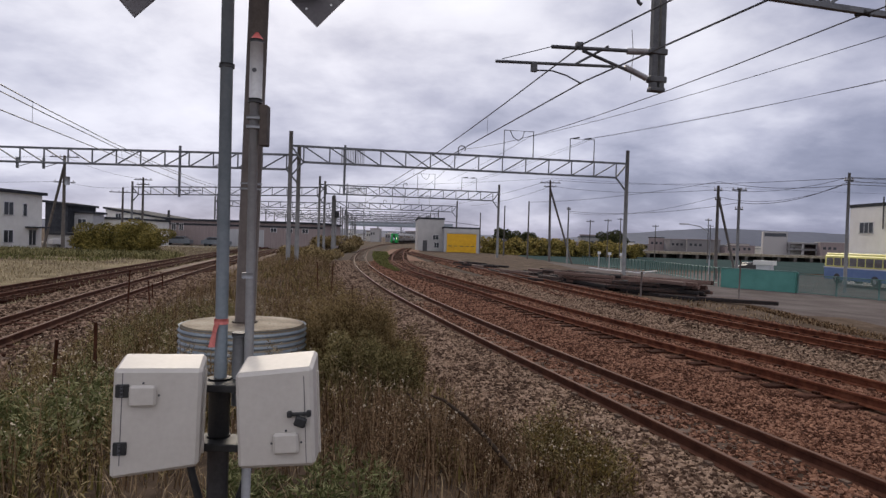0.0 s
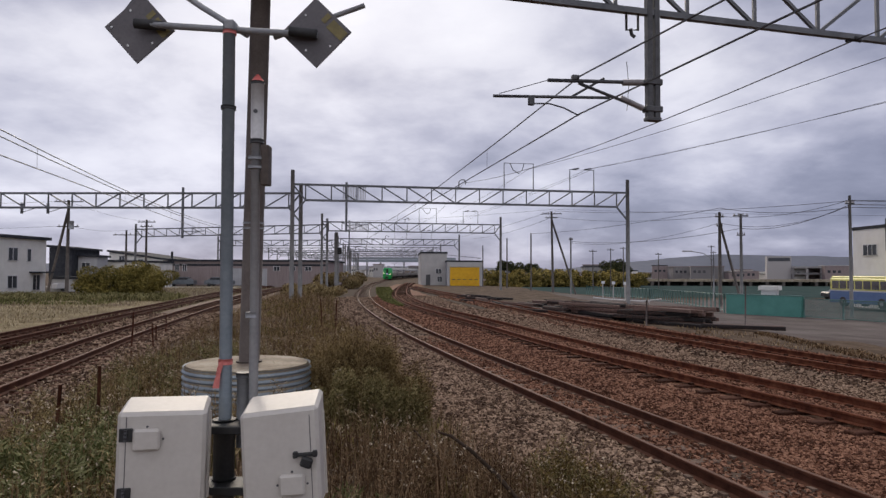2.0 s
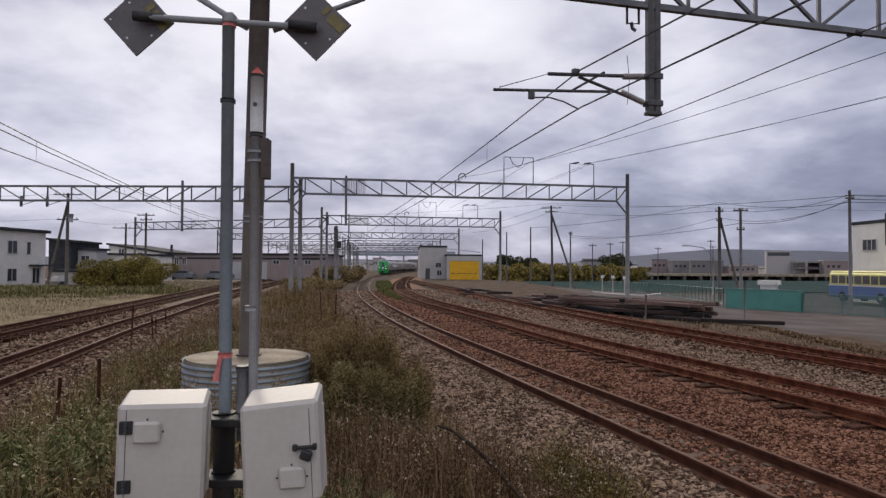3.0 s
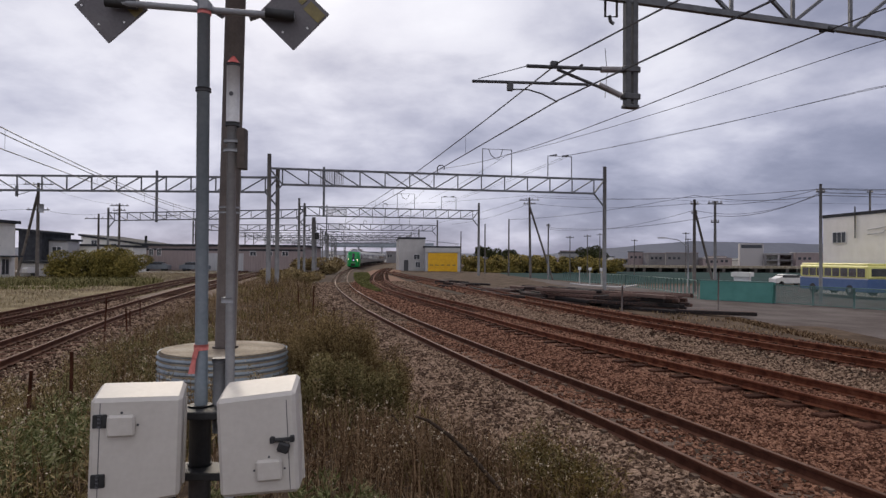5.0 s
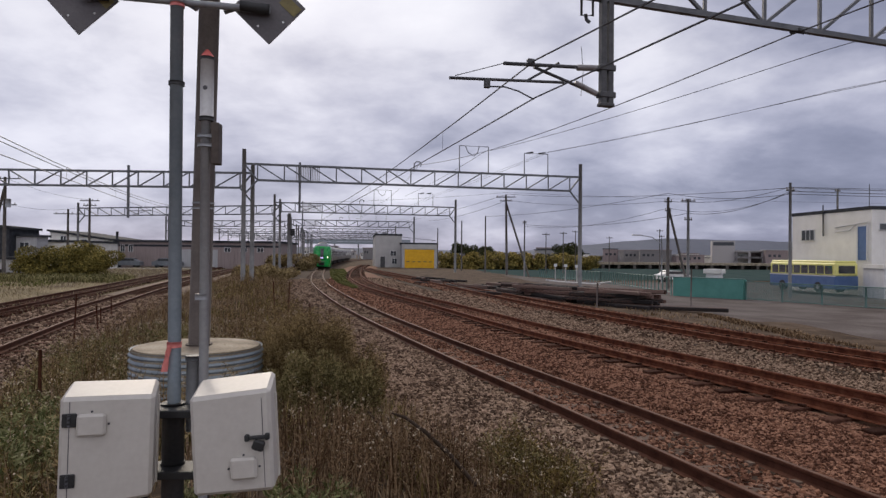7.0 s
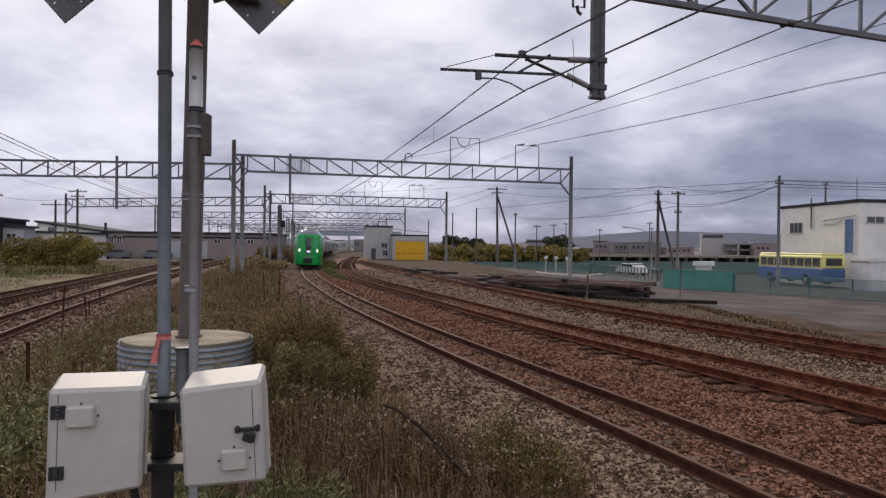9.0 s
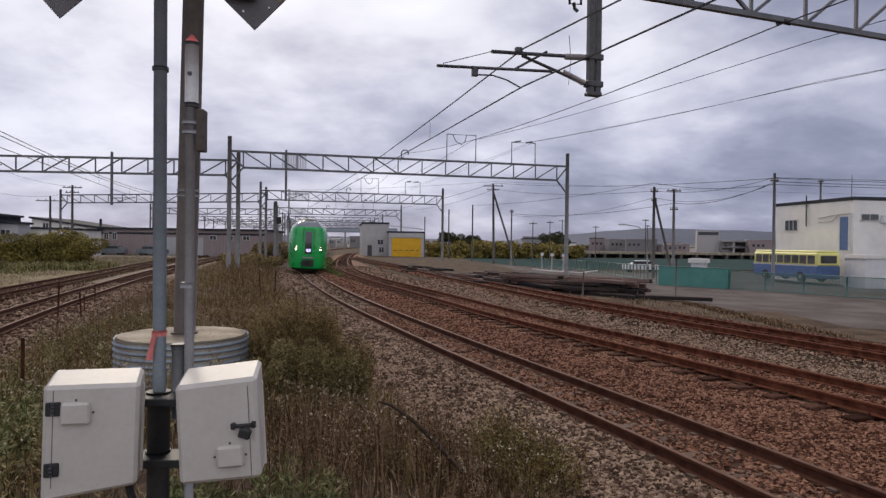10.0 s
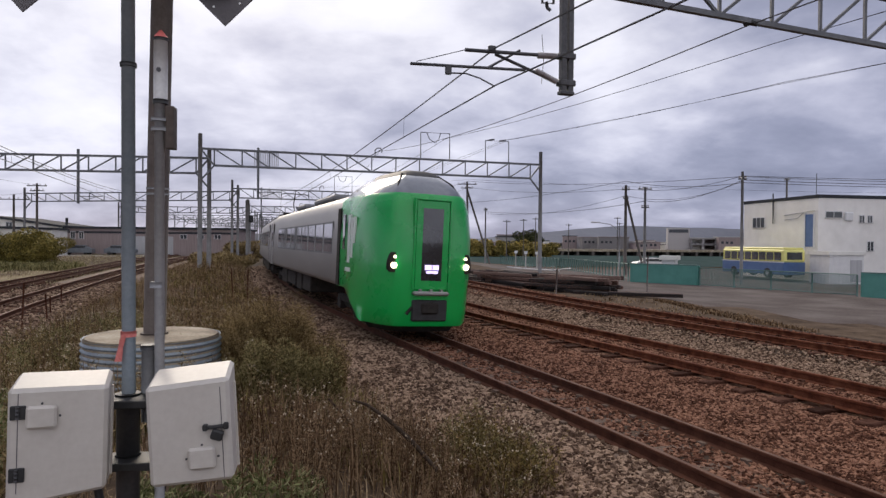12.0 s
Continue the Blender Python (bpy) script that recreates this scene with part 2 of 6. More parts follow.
# ---- ground ----
def grid_patch(xs, ys, zf):
    vs = [(x, y, zf(x, y)) for y in ys for x in xs]
    k = len(xs)
    fs = [(j * k + i, j * k + i + 1, (j + 1) * k + i + 1, (j + 1) * k + i) for j in range(len(ys) - 1) for i in range(k - 1)]
    return vs, fs


def spaced(points):
    return [p for a, b, n in points for p in np.linspace(a, b, n, endpoint=False)] + [points[-1][1]]


def mound(x, y):
    """How far the weed strip between the tracks rises over the yard."""
    if y < 1 or y > 150:
        return 0.0
    a, b = LEFT.x_of_y(y) + 1.6, MAIN.x_of_y(y) - 2.3
    w = (x - a) / max(b - a, 0.1)
    return 0.28 * math.sin(math.pi * w) * min(1, (150 - y) / 80) if 0 < w < 1 else 0.0


def ground_z(x, y):
    z = -0.12 + 0.05 * noise.noise(Vector((x * 0.3, y * 0.3, 0))) if abs(x) < 80 and -40 < y < 170 else -0.14
    if 10 < y < 400 and x > 0:
        z -= 0.25 * min(1, max(0.0, (x - 11) / 7)) + 0.6 * min(1, max(0.0, (x + 0.25 * (y - 40) - 22) / 12)) * (1 if y > 25 else max(0.0, (y - 10) / 15))
    if -30 < y < 170:
        d = abs(x - MAIN.x_of_y(y) + 0.3)
        z -= 0.28 * max(0.0, 1 - max(0.0, d - 2.2) / 1.6) if d < 3.8 else 0.0
        for line in (SIDING, YARD, LEFT, OLD):
            if y < line.y[-1]:
                e = abs(x - line.x_of_y(y))
                z -= 0.14 * max(0.0, 1 - max(0.0, e - 1.6) / 1.0) if d > 3.8 and e < 2.6 else 0.0
    return z + mound(x, y)


xs = spaced([(-2500, -100, 8), (-100, -40, 14), (-40, 24, 110), (24, 100, 20), (100, 2500, 8)])
ys = spaced([(-800, -20, 6), (-20, 60, 120), (60, 160, 50), (160, 400, 14), (400, 4000, 10)])
ground = part("ground", grid_patch(xs, ys, ground_z), "soil", smooth=True)
tagged(ground, "brown soil and dry grass across the rail yard", "ground", kind="structure")


def ribbon(line, y0, y1, profile, step=1.0):
    """A strip along a line; profile: offsets to the right and heights."""
    n = max(2, int((y1 - y0) / step))
    vs, fs, k = [], [], len(profile)
    for j in range(n + 1):
        s = line.s_of_y(y0 + (y1 - y0) * j / n)
        for o, z in profile:
            p, d = line.at(s, o)
            vs.append((p.x, p.y, line.z + z + 0.03 * noise.noise(Vector((p.x * 0.8, p.y * 0.8, 3)))))
    for j in range(n):
        fs += [(j * k + i, j * k + i + 1, (j + 1) * k + i + 1, (j + 1) * k + i) for i in range(k - 1)]
    return vs, fs


def bed(name, line, y0, y1, profile, mat, label):
    tagged(part(name, ribbon(line, y0, y1, profile), mat, smooth=True), label, "ballast", kind="structure")


bed("ballast_main", MAIN, -25, 220, [(-3.2, -0.4), (-2.2, -0.2), (-1.35, -0.13), (-0.95, -0.15), (-0.4, -0.165), (0.4, -0.165), (0.95, -0.15), (1.3, -0.14), (1.9, -0.2), (2.6, -0.3)], "ballast_grey", "grey crushed stone ballast under the main track")
bed("ballast_siding", SIDING, -25, 120, [(-3.2, -0.46), (-2.2, -0.28), (-1.2, -0.2), (-0.5, -0.2), (0.5, -0.2), (1.2, -0.2), (1.9, -0.2), (2.7, -0.24)], "ballast_rust", "rust-stained brown gravel under the siding")
bed("ballast_yard", YARD, -25, 98, [(-2.4, -0.28), (-1.3, -0.2), (-0.5, -0.2), (0.5, -0.2), (1.2, -0.2), (2.6, -0.25), (3.6, -0.42)], "ballast_grey", "grey gravel under the rusty yard track")
bed("ballast_left", LEFT, -15, 190, [(-2.6, -0.45), (-1.9, -0.22), (0, -0.2), (1.7, -0.22), (2.4, -0.5)], "ballast_grey", "dark brown ballast under the far track")
bed("ballast_old", OLD, -5, 105, [(-2.2, -0.42), (-1.4, -0.28), (0, -0.26), (1.4, -0.28), (2.1, -0.42)], "soil", "overgrown brown gravel under the disused track")


tagged(part("dry_field", ribbon(OLD, 6, 62, [(-16, -0.2), (-9, -0.13), (-4, -0.13), (-2.0, -0.14), (-1.3, -0.2)], 2.0), "dry_field", smooth=True), "tan dry field beside the disused track", "field", kind="structure")


# ---- tracks ----
RAIL = [(-0.0635, -0.153), (0.0635, -0.153), (0.0635, -0.142), (0.012, -0.122), (0.009, -0.05), (0.0325, -0.036), (0.0325, -0.006),
        (0.026, 0.0), (-0.026, 0.0), (-0.0325, -0.006), (-0.0325, -0.036), (-0.009, -0.05), (-0.012, -0.122), (-0.0635, -0.142)]


def rail_mesh(line, y0, y1, side, z):
    n = max(4, int((y1 - y0) / 1.2))
    vs, fs, k = [], [], len(RAIL)
    for j in range(n + 1):
        s = line.s_of_y(y0 + (y1 - y0) * j / n)
        for o, h in RAIL:
            p, d = line.at(s, side * 0.566 + o)
            vs.append((p.x, p.y, z + h))
    for j in range(n):
        fs += [(j * k + i, j * k + (i + 1) % k, (j + 1) * k + (i + 1) % k, (j + 1) * k + i) for i in range(k)]
    return vs, fs


def track(name, line, y0, y1, web, top, sleeper_mat, label, spacing=0.64, near=60):
    root = tagged(empty(name), label, "railway track", kind="structure")
    for side in (-1, 1):
        rail = part("rail", rail_mesh(line, y0, y1, side, line.z - side * line.cant / 2), [web, top], root)
        for f in rail.data.polygons:
            f.material_index = 1 if f.index % len(RAIL) == 7 else 0
    bm = block(-1.02, -0.1, -0.14, 1.02, 0.1, 0, 0.015)
    for side in (-1, 1):                      # rail fastenings
        for o in (-0.11, 0.11):
            box(bm, side * 0.566 + o - 0.035, -0.05, 0, side * 0.566 + o + 0.035, 0.05, 0.035)
    first = part("sleeper", bm, sleeper_mat, root)
    s, s1, count = line.s_of_y(y0), line.s_of_y(y1), 0
    far = bmesh.new()
    while s < s1:
        p, d = line.at(s)
        m = Matrix.Translation((p.x, p.y, line.z - 0.153)) @ pose(0, 0, 0, 0, 0, -math.degrees(math.atan2(d.x, d.y)) + random.uniform(-1.2, 1.2)) @ pose(0, 0, 0, 0, math.degrees(line.cant / 1.067), 0)
        if p.y > 4 and count < near:
            if count == 0:
                first.matrix_basis = m
            else:
                shared("sleeper", first.data, root, m)
            count += 1
        else:
            box(far, -1.02, -0.1, -0.1, 1.02, 0.1, 0, m)
        s += spacing * random.uniform(0.96, 1.04)
    tagged(part("far_sleepers", far, sleeper_mat, root), kind="stuff")
    return root


track("track_main", MAIN, -25, 330, "rail_web", "rail_top", "sleeper_con", "main track with worn brown rails, curving away")
track("track_siding", SIDING, -25, 130, "rail_rust", "rail_rust", "sleeper", "rusty red-brown siding track on gravel")
track("track_yard", YARD, -25, 98, "rail_rust", "rail_rust", "sleeper", "rusty yard track beside the timber stacks")
track("track_left", LEFT, -15, 195, "rail_web", "rail_top", "sleeper", "second running track beyond the weeds")
track("track_old", OLD, -5, 105, "rail_web", "rail_web", "sleeper", "disused rusty track in dry grass", near=40)


# ---- gantries ----
def gantry(a, b, z_top, z_low, z_cols, r=0.16, panels=12, detail=True, label="grey lattice steel catenary gantry over the tracks", cols=(True, True), braces=True, w=0.15):
    """A lattice beam between two columns, at a and b on the plan."""
    root = tagged(empty("catenary_gantry"), label, "catenary gantry", group="catenary gantries")
    A, B = Vector((*a, 0)), Vector((*b, 0))
    for p, yes in ((A, cols[0]), (B, cols[1])):
        if yes:
            part("column", rod([(p.x, p.y, -0.6), (p.x, p.y, z_cols)], [r * 1.1, r * 0.9], 12), "concrete_pole", root)
    lift = lambda f, z: (A.x + (B.x - A.x) * f, A.y + (B.y - A.y) * f, z)
    part("top_chord", beam_between(lift(0, z_top), lift(1, z_top), w, w), "gantry_steel", root)
    part("bottom_chord", beam_between(lift(0.5 / panels, z_low), lift(1 - 0.5 / panels, z_low), w, w), "gantry_steel", root)
    rest = bmesh.new()
    for i in range(panels):
        f0, f1 = (i + 0.5) / panels, (i + 1.5) / panels
        bars = [(lift(f0, z_low), lift(f0, z_top))]
        if i < panels - 1:
            bars.append((lift(f0, z_top), lift(f1, z_low)) if i < panels / 2 - 1 else (lift(f0, z_low), lift(f1, z_top)))
        for p, q in bars:
            if detail:
                part("brace", beam_between(p, q, w * 0.57, w * 0.57), "gantry_steel", root)
            else:
                bm = beam_between(p, q, 0.12, 0.12)
                me = bpy.data.meshes.new("tmp")
                bm.to_mesh(me)
                rest.from_mesh(me)
                bpy.data.meshes.remove(me)
                bm.free()
    if not detail:
        tagged(part("far_lattice", rest, "gantry_steel", root), kind="stuff")
    else:
        rest.free()
    if braces:
        for p, q in ((lift(0.5 / panels, z_low), lift(0, z_low - 1.1)), (lift(1 - 0.5 / panels, z_low), lift(1, z_low - 1.1)),
                     (lift(0.5 / panels, z_low), lift(0, z_top)), (lift(1 - 0.5 / panels, z_low), lift(1, z_top))):
            part("knee_brace", beam_between(p, q, 0.11, 0.11), "gantry_steel", root)
    return root


def wire(name, pts, r=0.012, sag=0.0, label="thin dark overhead wire", root=None):
    out = []
    for p, q in zip(pts, pts[1:]):
        p, q = Vector(p), Vector(q)
        for i in range(10):
            f = i / 10
            v = p.lerp(q, f)
            v.z -= sag * 4 * f * (1 - f)
            out.append(v)
    out.append(Vector(pts[-1]))
    ob = part(name, rod(out, r, 5), "wire", root)
    if root is None:
        tagged(ob, label, "overhead wire", group="overhead wires")
    return ob


G1 = ((-11.3, 47.0), (14.5, 51.6))
gantry(*G1, 8.65, 7.5, 9.7, panels=14)
gantry((-40.5, 49.0), (-11.0, 48.4), 8.15, 7.05, 8.75, panels=16)
gantry((-16.0, 82.5), (7.3, 87.0), 8.65, 7.5, 9.7, panels=14)
gantry((-46.0, 95.0), (-15.6, 84.0), 8.4, 7.3, 9.2, panels=14)
for y, xa, xb in ((124, -21.5, 2.5), (165, -26.5, -1.5), (186, -28.5, -4), (205, -31, -5), (226, -32.5, -6), (245, -34, -7), (290, -36, -8)):
    gantry((xa, y), (xb, y + 3.5), 8.65, 7.5, 9.7, panels=12, detail=False)
    gantry((xa - 24, y + 4), (xa + 0.4, y + 1), 8.4, 7.3, 9.2, panels=10, detail=False)
gantry((-4.5, 8.65), (19.4, 15.1), 7.7, 6.65, 8.7, panels=18, label="grey lattice steel gantry with a wire hanger below", cols=(False, True), w=0.1)

bridge = tagged(empty("footbridge", pose(-42, 285, 0)), "far blue-grey footbridge over the tracks", "footbridge")
part("deck", block(0, 0, 6.6, 46, 3, 7.6), "galv_blue", bridge)
part("parapet", block(0, -0.1, 7.7, 46, 0.1, 8.6), "galv_blue", bridge)
for i in range(5):
    part("pier", block(2 + i * 10.4, 1, -0.5, 2.6 + i * 10.4, 2, 6.6), "galv", bridge)


# ---- post with two cabinets ----
MAT["cabinet"] = surface("off_white_cabinet_paint", [(0.49, 0.455, 0.408), (0.58, 0.545, 0.495)], 2.5, 30, 0.5, bump=0.05)
MAT["sign_back"] = surface("bare_grey_sign_back", [(0.1, 0.092, 0.098), (0.155, 0.145, 0.15)], 5, 60, 0.6, 0.2)
MAT["stain_yellow"] = surface("faded_yellow_stain", [(0.16, 0.13, 0.06), (0.24, 0.2, 0.08)], 14, 60, 0.7)
MAT["conduit"] = surface("pale_galvanised_conduit", [(0.3, 0.305, 0.315), (0.43, 0.435, 0.445)], 4, 50, 0.5, 0.25)
MAT["red"] = surface("faded_red_plastic", [(0.45, 0.06, 0.05), (0.6, 0.12, 0.1)], 8, 60, 0.5)
MAT["pink_tape"] = surface("faded_pink_tape", [(0.42, 0.1, 0.09), (0.68, 0.22, 0.19)], 12, 60, 0.6)
MAT["lamp_tube"] = surface("milky_lamp_tube", [(0.42, 0.41, 0.4), (0.58, 0.57, 0.56)], 6, 60, 0.3)
MAT["white_dot"] = surface("white_rivet", [(0.75, 0.75, 0.75), (0.85, 0.85, 0.85)], 5, 50, 0.5)
MAT["corrugated"] = surface("galvanised_corrugated_pipe", [(0.22, 0.26, 0.29), (0.36, 0.4, 0.43)], 3, 40, 0.5, 0.35)
MAT["dirty_concrete"] = surface("lichen_stained_concrete", [(0.16, 0.12, 0.08), (0.3, 0.25, 0.18), (0.42, 0.37, 0.29)], 1.6, 30, 0.9, bump=0.4)


def wedge_box(w, d, h, rise, droop, slant):
    """A cabinet with rounded edges, a hood that rises to the back and a slanted bottom edge; front at y = 0."""
    bm = bmesh.new()
    box(bm, -w / 2, 0, 0, w / 2, d, h, None, 0, 0.018)
    for v in bm.verts:
        if v.co.z > h / 2:
            v.co.z += rise * v.co.y / d + slant * (v.co.x / w + 0.5)
        else:
            v.co.z -= droop * (0.5 - v.co.x / w)
    return bm


def cabinet(m, w, h, rise, droop, hinges, handle, lid_x, lid_z, label):
    root = tagged(empty("equipment_cabinet", m), label, "cabinet", group="cabinets on the post")
    d = 0.26
    part("body", wedge_box(w, d, h, rise, droop, 0.0 if hinges else 0.022), "cabinet", root)
    seam = -w / 2 + 0.045 if hinges else w / 2 - 0.045
    part("seam", block(seam - 0.002, -0.0015, 0.02, seam + 0.002, 0.004, h - 0.02), "sign_back", root)
    lid = part("vent_cover", block(lid_x - 0.065, -0.03, lid_z - 0.055, lid_x + 0.065, 0.004, lid_z + 0.055, 0.014), "cabinet", root, "small square vent cover")
    for sx, sz in ((-0.077, 0), (0.077, 0), (0, 0.064)):
        part("screw", rod([(lid_x + sx, -0.004, lid_z + sz), (lid_x + sx, 0.004, lid_z + sz)], 0.006, 8), "dark_steel", lid)
    if hinges:
        for z in (0.11, h - 0.11):
            hg = part("hinge", block(seam - 0.032, -0.012, z - 0.034, seam + 0.034, 0.002, z + 0.034, 0.004), "black", root, "black hinge")
            for k in (-0.02, 0.0, 0.02):
                part("knuckle", rod([(seam, -0.016, z + k - 0.008), (seam, -0.016, z + k + 0.008)], 0.008, 8), "dark_steel", hg)
    if handle:
        x, z = handle
        hd = part("handle", block(x - 0.055, -0.022, z + 0.008, x + 0.055, 0.002, z + 0.024, 0.004), "black", root, "black swing handle with a padlock")
        part("padlock", block(-0.03, -0.018, -0.028, 0.03, 0.016, 0.022, 0.008, pose(x + 0.008, -0.028, z - 0.018, 0, 22, 0)), "black", hd)
        for k in (-0.05, 0.05):
            part("lug", block(x + k - 0.012, -0.028, z + 0.002, x + k + 0.012, 0.0, z + 0.034, 0.004), "black", hd)
    part("back_flange", block(-w / 2 - 0.012, d * 0.6, 0.02, w / 2 + 0.012, d * 0.66, h - 0.03, 0.003), "cabinet", root)
    return root


PY = 3.48
BACK = Matrix.Translation(EYE) @ Matrix.Scale(1.075, 4) @ Matrix.Translation([-v for v in EYE])      # a step further off along the line of sight


cabinet(pose(-1.475, 3.35, 1.0, 0, 1.2, 15), 0.43, 0.52, 0.04, 0.05, True, None, -0.07, 0.385, "off-white steel cabinet with black hinges on the post")
cabinet(pose(-0.838, 3.36, 1.02, 0, -3.2, 4), 0.4, 0.5, 0.05, 0.0, False, (0.128, 0.265), 0.055, 0.13, "off-white steel cabinet with a black padlocked handle")


def sign_post():
    root = tagged(empty("sign_post", BACK @ pose(-1.187, PY, 0)), "blue-grey steel post with a crossbar and two diamond signs", "sign post")
    part("pole", rod([(0.012, 0, -0.4), (-0.008, 0, 3.6)], 0.033, 14), "galv_blue", root)
    part("lower_sleeve", rod([(0, 0, -0.4), (0, 0, 1.42)], 0.056, 14), "dark_steel", root, "dark lower sleeve of the post")
    for z in (1.43, 1.12):
        cl = part("clamp", rod([(0, 0, z - 0.03), (0, 0, z + 0.03)], 0.062, 14), "black", root, "black clamp")
        part("bracket", block(-0.2, -0.14, z - 0.02, 0.26, 0.05, z + 0.02, 0.005), "black", cl)
        for x in (-0.075, 0.075):
            part("bolt", rod([(x, -0.05, z), (x, 0.05, z)], 0.011, 6), "dark_steel", cl)
    part("crossbar", rod([(-0.53, 0, 3.605), (0.47, 0.03, 3.555)], 0.018, 10), "galv", root)
    for x0, x1, a, b in ((-0.53, -0.37, 3.607, 3.6), (0.32, 0.47, 3.565, 3.556)):
        part("end_sleeve", rod([(x0, 0, a), (x1, 0.02, b)], 0.027, 12), "black", root, "black sleeve on the crossbar")
    cl = part("top_clamp", block(-0.03, -0.035, 3.56, 0.03, 0.035, 3.62, 0.01), "galv", root)
    part("strap", rod([(-0.005, 0.0, 3.545), (-0.005, 0.0, 3.565)], 0.037, 12), "pink_tape", cl)
    part("stay", rod([(0.08, 0.05, 3.56), (-0.2, 0.1, 3.74), (-0.5, 0.14, 3.95)], 0.017, 8), "galv", root)
    part("stay", rod([(0.22, 0.06, 3.55), (0.72, 0.1, 3.75)], 0.015, 8), "galv", root)
    part("collar", rod([(-0.005, 0, 3.13), (-0.005, 0, 3.15)], 0.041, 12), "black", root)
    for x, z, sp in ((-0.525, 3.597, 3), (0.458, 3.576, -1)):
        s = part("diamond_sign", block(-0.14, -0.004, -0.14, 0.14, 0.004, 0.14, 0.002, pose(x, 0.055, z, 0, 45 + sp, 0)), "sign_back", root, "bare grey back of a diamond sign")
        for u, w in ((-0.11, -0.11), (-0.11, 0.03), (0.03, -0.11), (0.11, 0.0)):
            m = pose(x, 0.05, z, 0, 45 + sp, 0)
            part("rivet", rod([m @ Vector((u, -0.004, w)), m @ Vector((u, 0.0, w))], 0.006, 8), "white_dot", s)
        m = pose(x, 0.0485, z, 0, 45 + sp, 0)
        part("stain", block(0.02, -0.001, 0.06, 0.13, 0.001, 0.12, 0.0, m), "stain_yellow", s, "faded yellow stain")
        part("stain", block(-0.03, -0.001, 0.07, 0.0, 0.001, 0.125, 0.0, m), "stain_yellow", s, "faded yellow stain")
    bm = bmesh.new()
    strip = [(-0.004, 1.765, 0.012), (-0.012, 1.735, 0.016), (-0.02, 1.705, 0.014), (-0.026, 1.665, 0.019), (-0.03, 1.63, 0.02)]
    for yy in (-0.046, -0.04):
        vs = [[bm.verts.new((x - w, yy - 0.006 * math.sin(40 * z), z)), bm.verts.new((x + w * 0.6, yy, z))] for x, z, w in strip]
        for a, b in zip(vs, vs[1:]):
            bm.faces.new((a[0], a[1], b[1], b[0]))
    tp = part("tape", bm, "pink_tape", root, "faded pink marker tape")
    part("tape_band", rod([(0, 0, 1.75), (0, 0, 1.78)], 0.038, 12), "pink_tape", tp)
    box_ = part("gauge_tube", rod([(0.085, 0.05, 1.3), (0.085, 0.05, 1.68)], 0.036, 14), "galv", root, "short grey pipe stub")
    part("cap", rod([(0.085, 0.05, 1.675), (0.085, 0.05, 1.7)], 0.042, 14), "dark_steel", box_)
    for x in (-0.11, 0.09):
        part("cable", rod([(x - 0.08 * (1 if x < 0 else -1), 0.06, 1.05), (x - 0.05 * (1 if x < 0 else -1), 0.06, 0.9), (x * 0.6, 0.04, 0.62), (x * 0.5, 0.03, -0.2)], 0.022, 8), "black", root, "black cable duct")
    return root


sign_post()


def lamp_pole():
    root = tagged(empty("signal_lamp", BACK @ pose(-1.045, PY + 0.02, 0)), "grey conduit pole with a red-capped tube lamp", "signal lamp")
    part("conduit", rod([(0.012, 0, -0.3), (0.0, 0, 2.95)], 0.025, 12), "conduit", root)
    tb = part("tube", rod([(0.005, 0, 2.96), (0.005, 0, 3.28)], 0.034, 14), "lamp_tube", root, "milky white lamp tube")
    part("ring", rod([(0.005, 0, 2.95), (0.005, 0, 2.972)], 0.038, 14), "black", tb)
    part("ring", rod([(0.005, 0, 3.275), (0.005, 0, 3.29)], 0.038, 14), "black", tb)
    part("cap", rod([(0.005, 0, 3.288), (0.005, 0, 3.3), (0.005, 0, 3.33)], [0.036, 0.03, 0.008], 14), "red", tb, "red conical cap")
    part("label_plate", rod([(0.005, -0.036, 3.12), (0.005, -0.03, 3.12)], 0.012, 10), "dark_steel", tb)
    jb = part("junction_box", block(0.035, -0.02, 2.72, 0.075, 0.05, 2.94, 0.004), "brown_mast", root, "flat brown terminal box")
    for z in (2.82, 2.87):
        part("clamp", rod([(0.0, 0, z - 0.01), (0.0, 0, z + 0.01)], 0.042, 12), "galv", jb)
    part("joint", rod([(-0.01, 0, 2.0), (-0.01, 0, 2.03)], 0.035, 12), "galv", root)
    return root


lamp_pole()


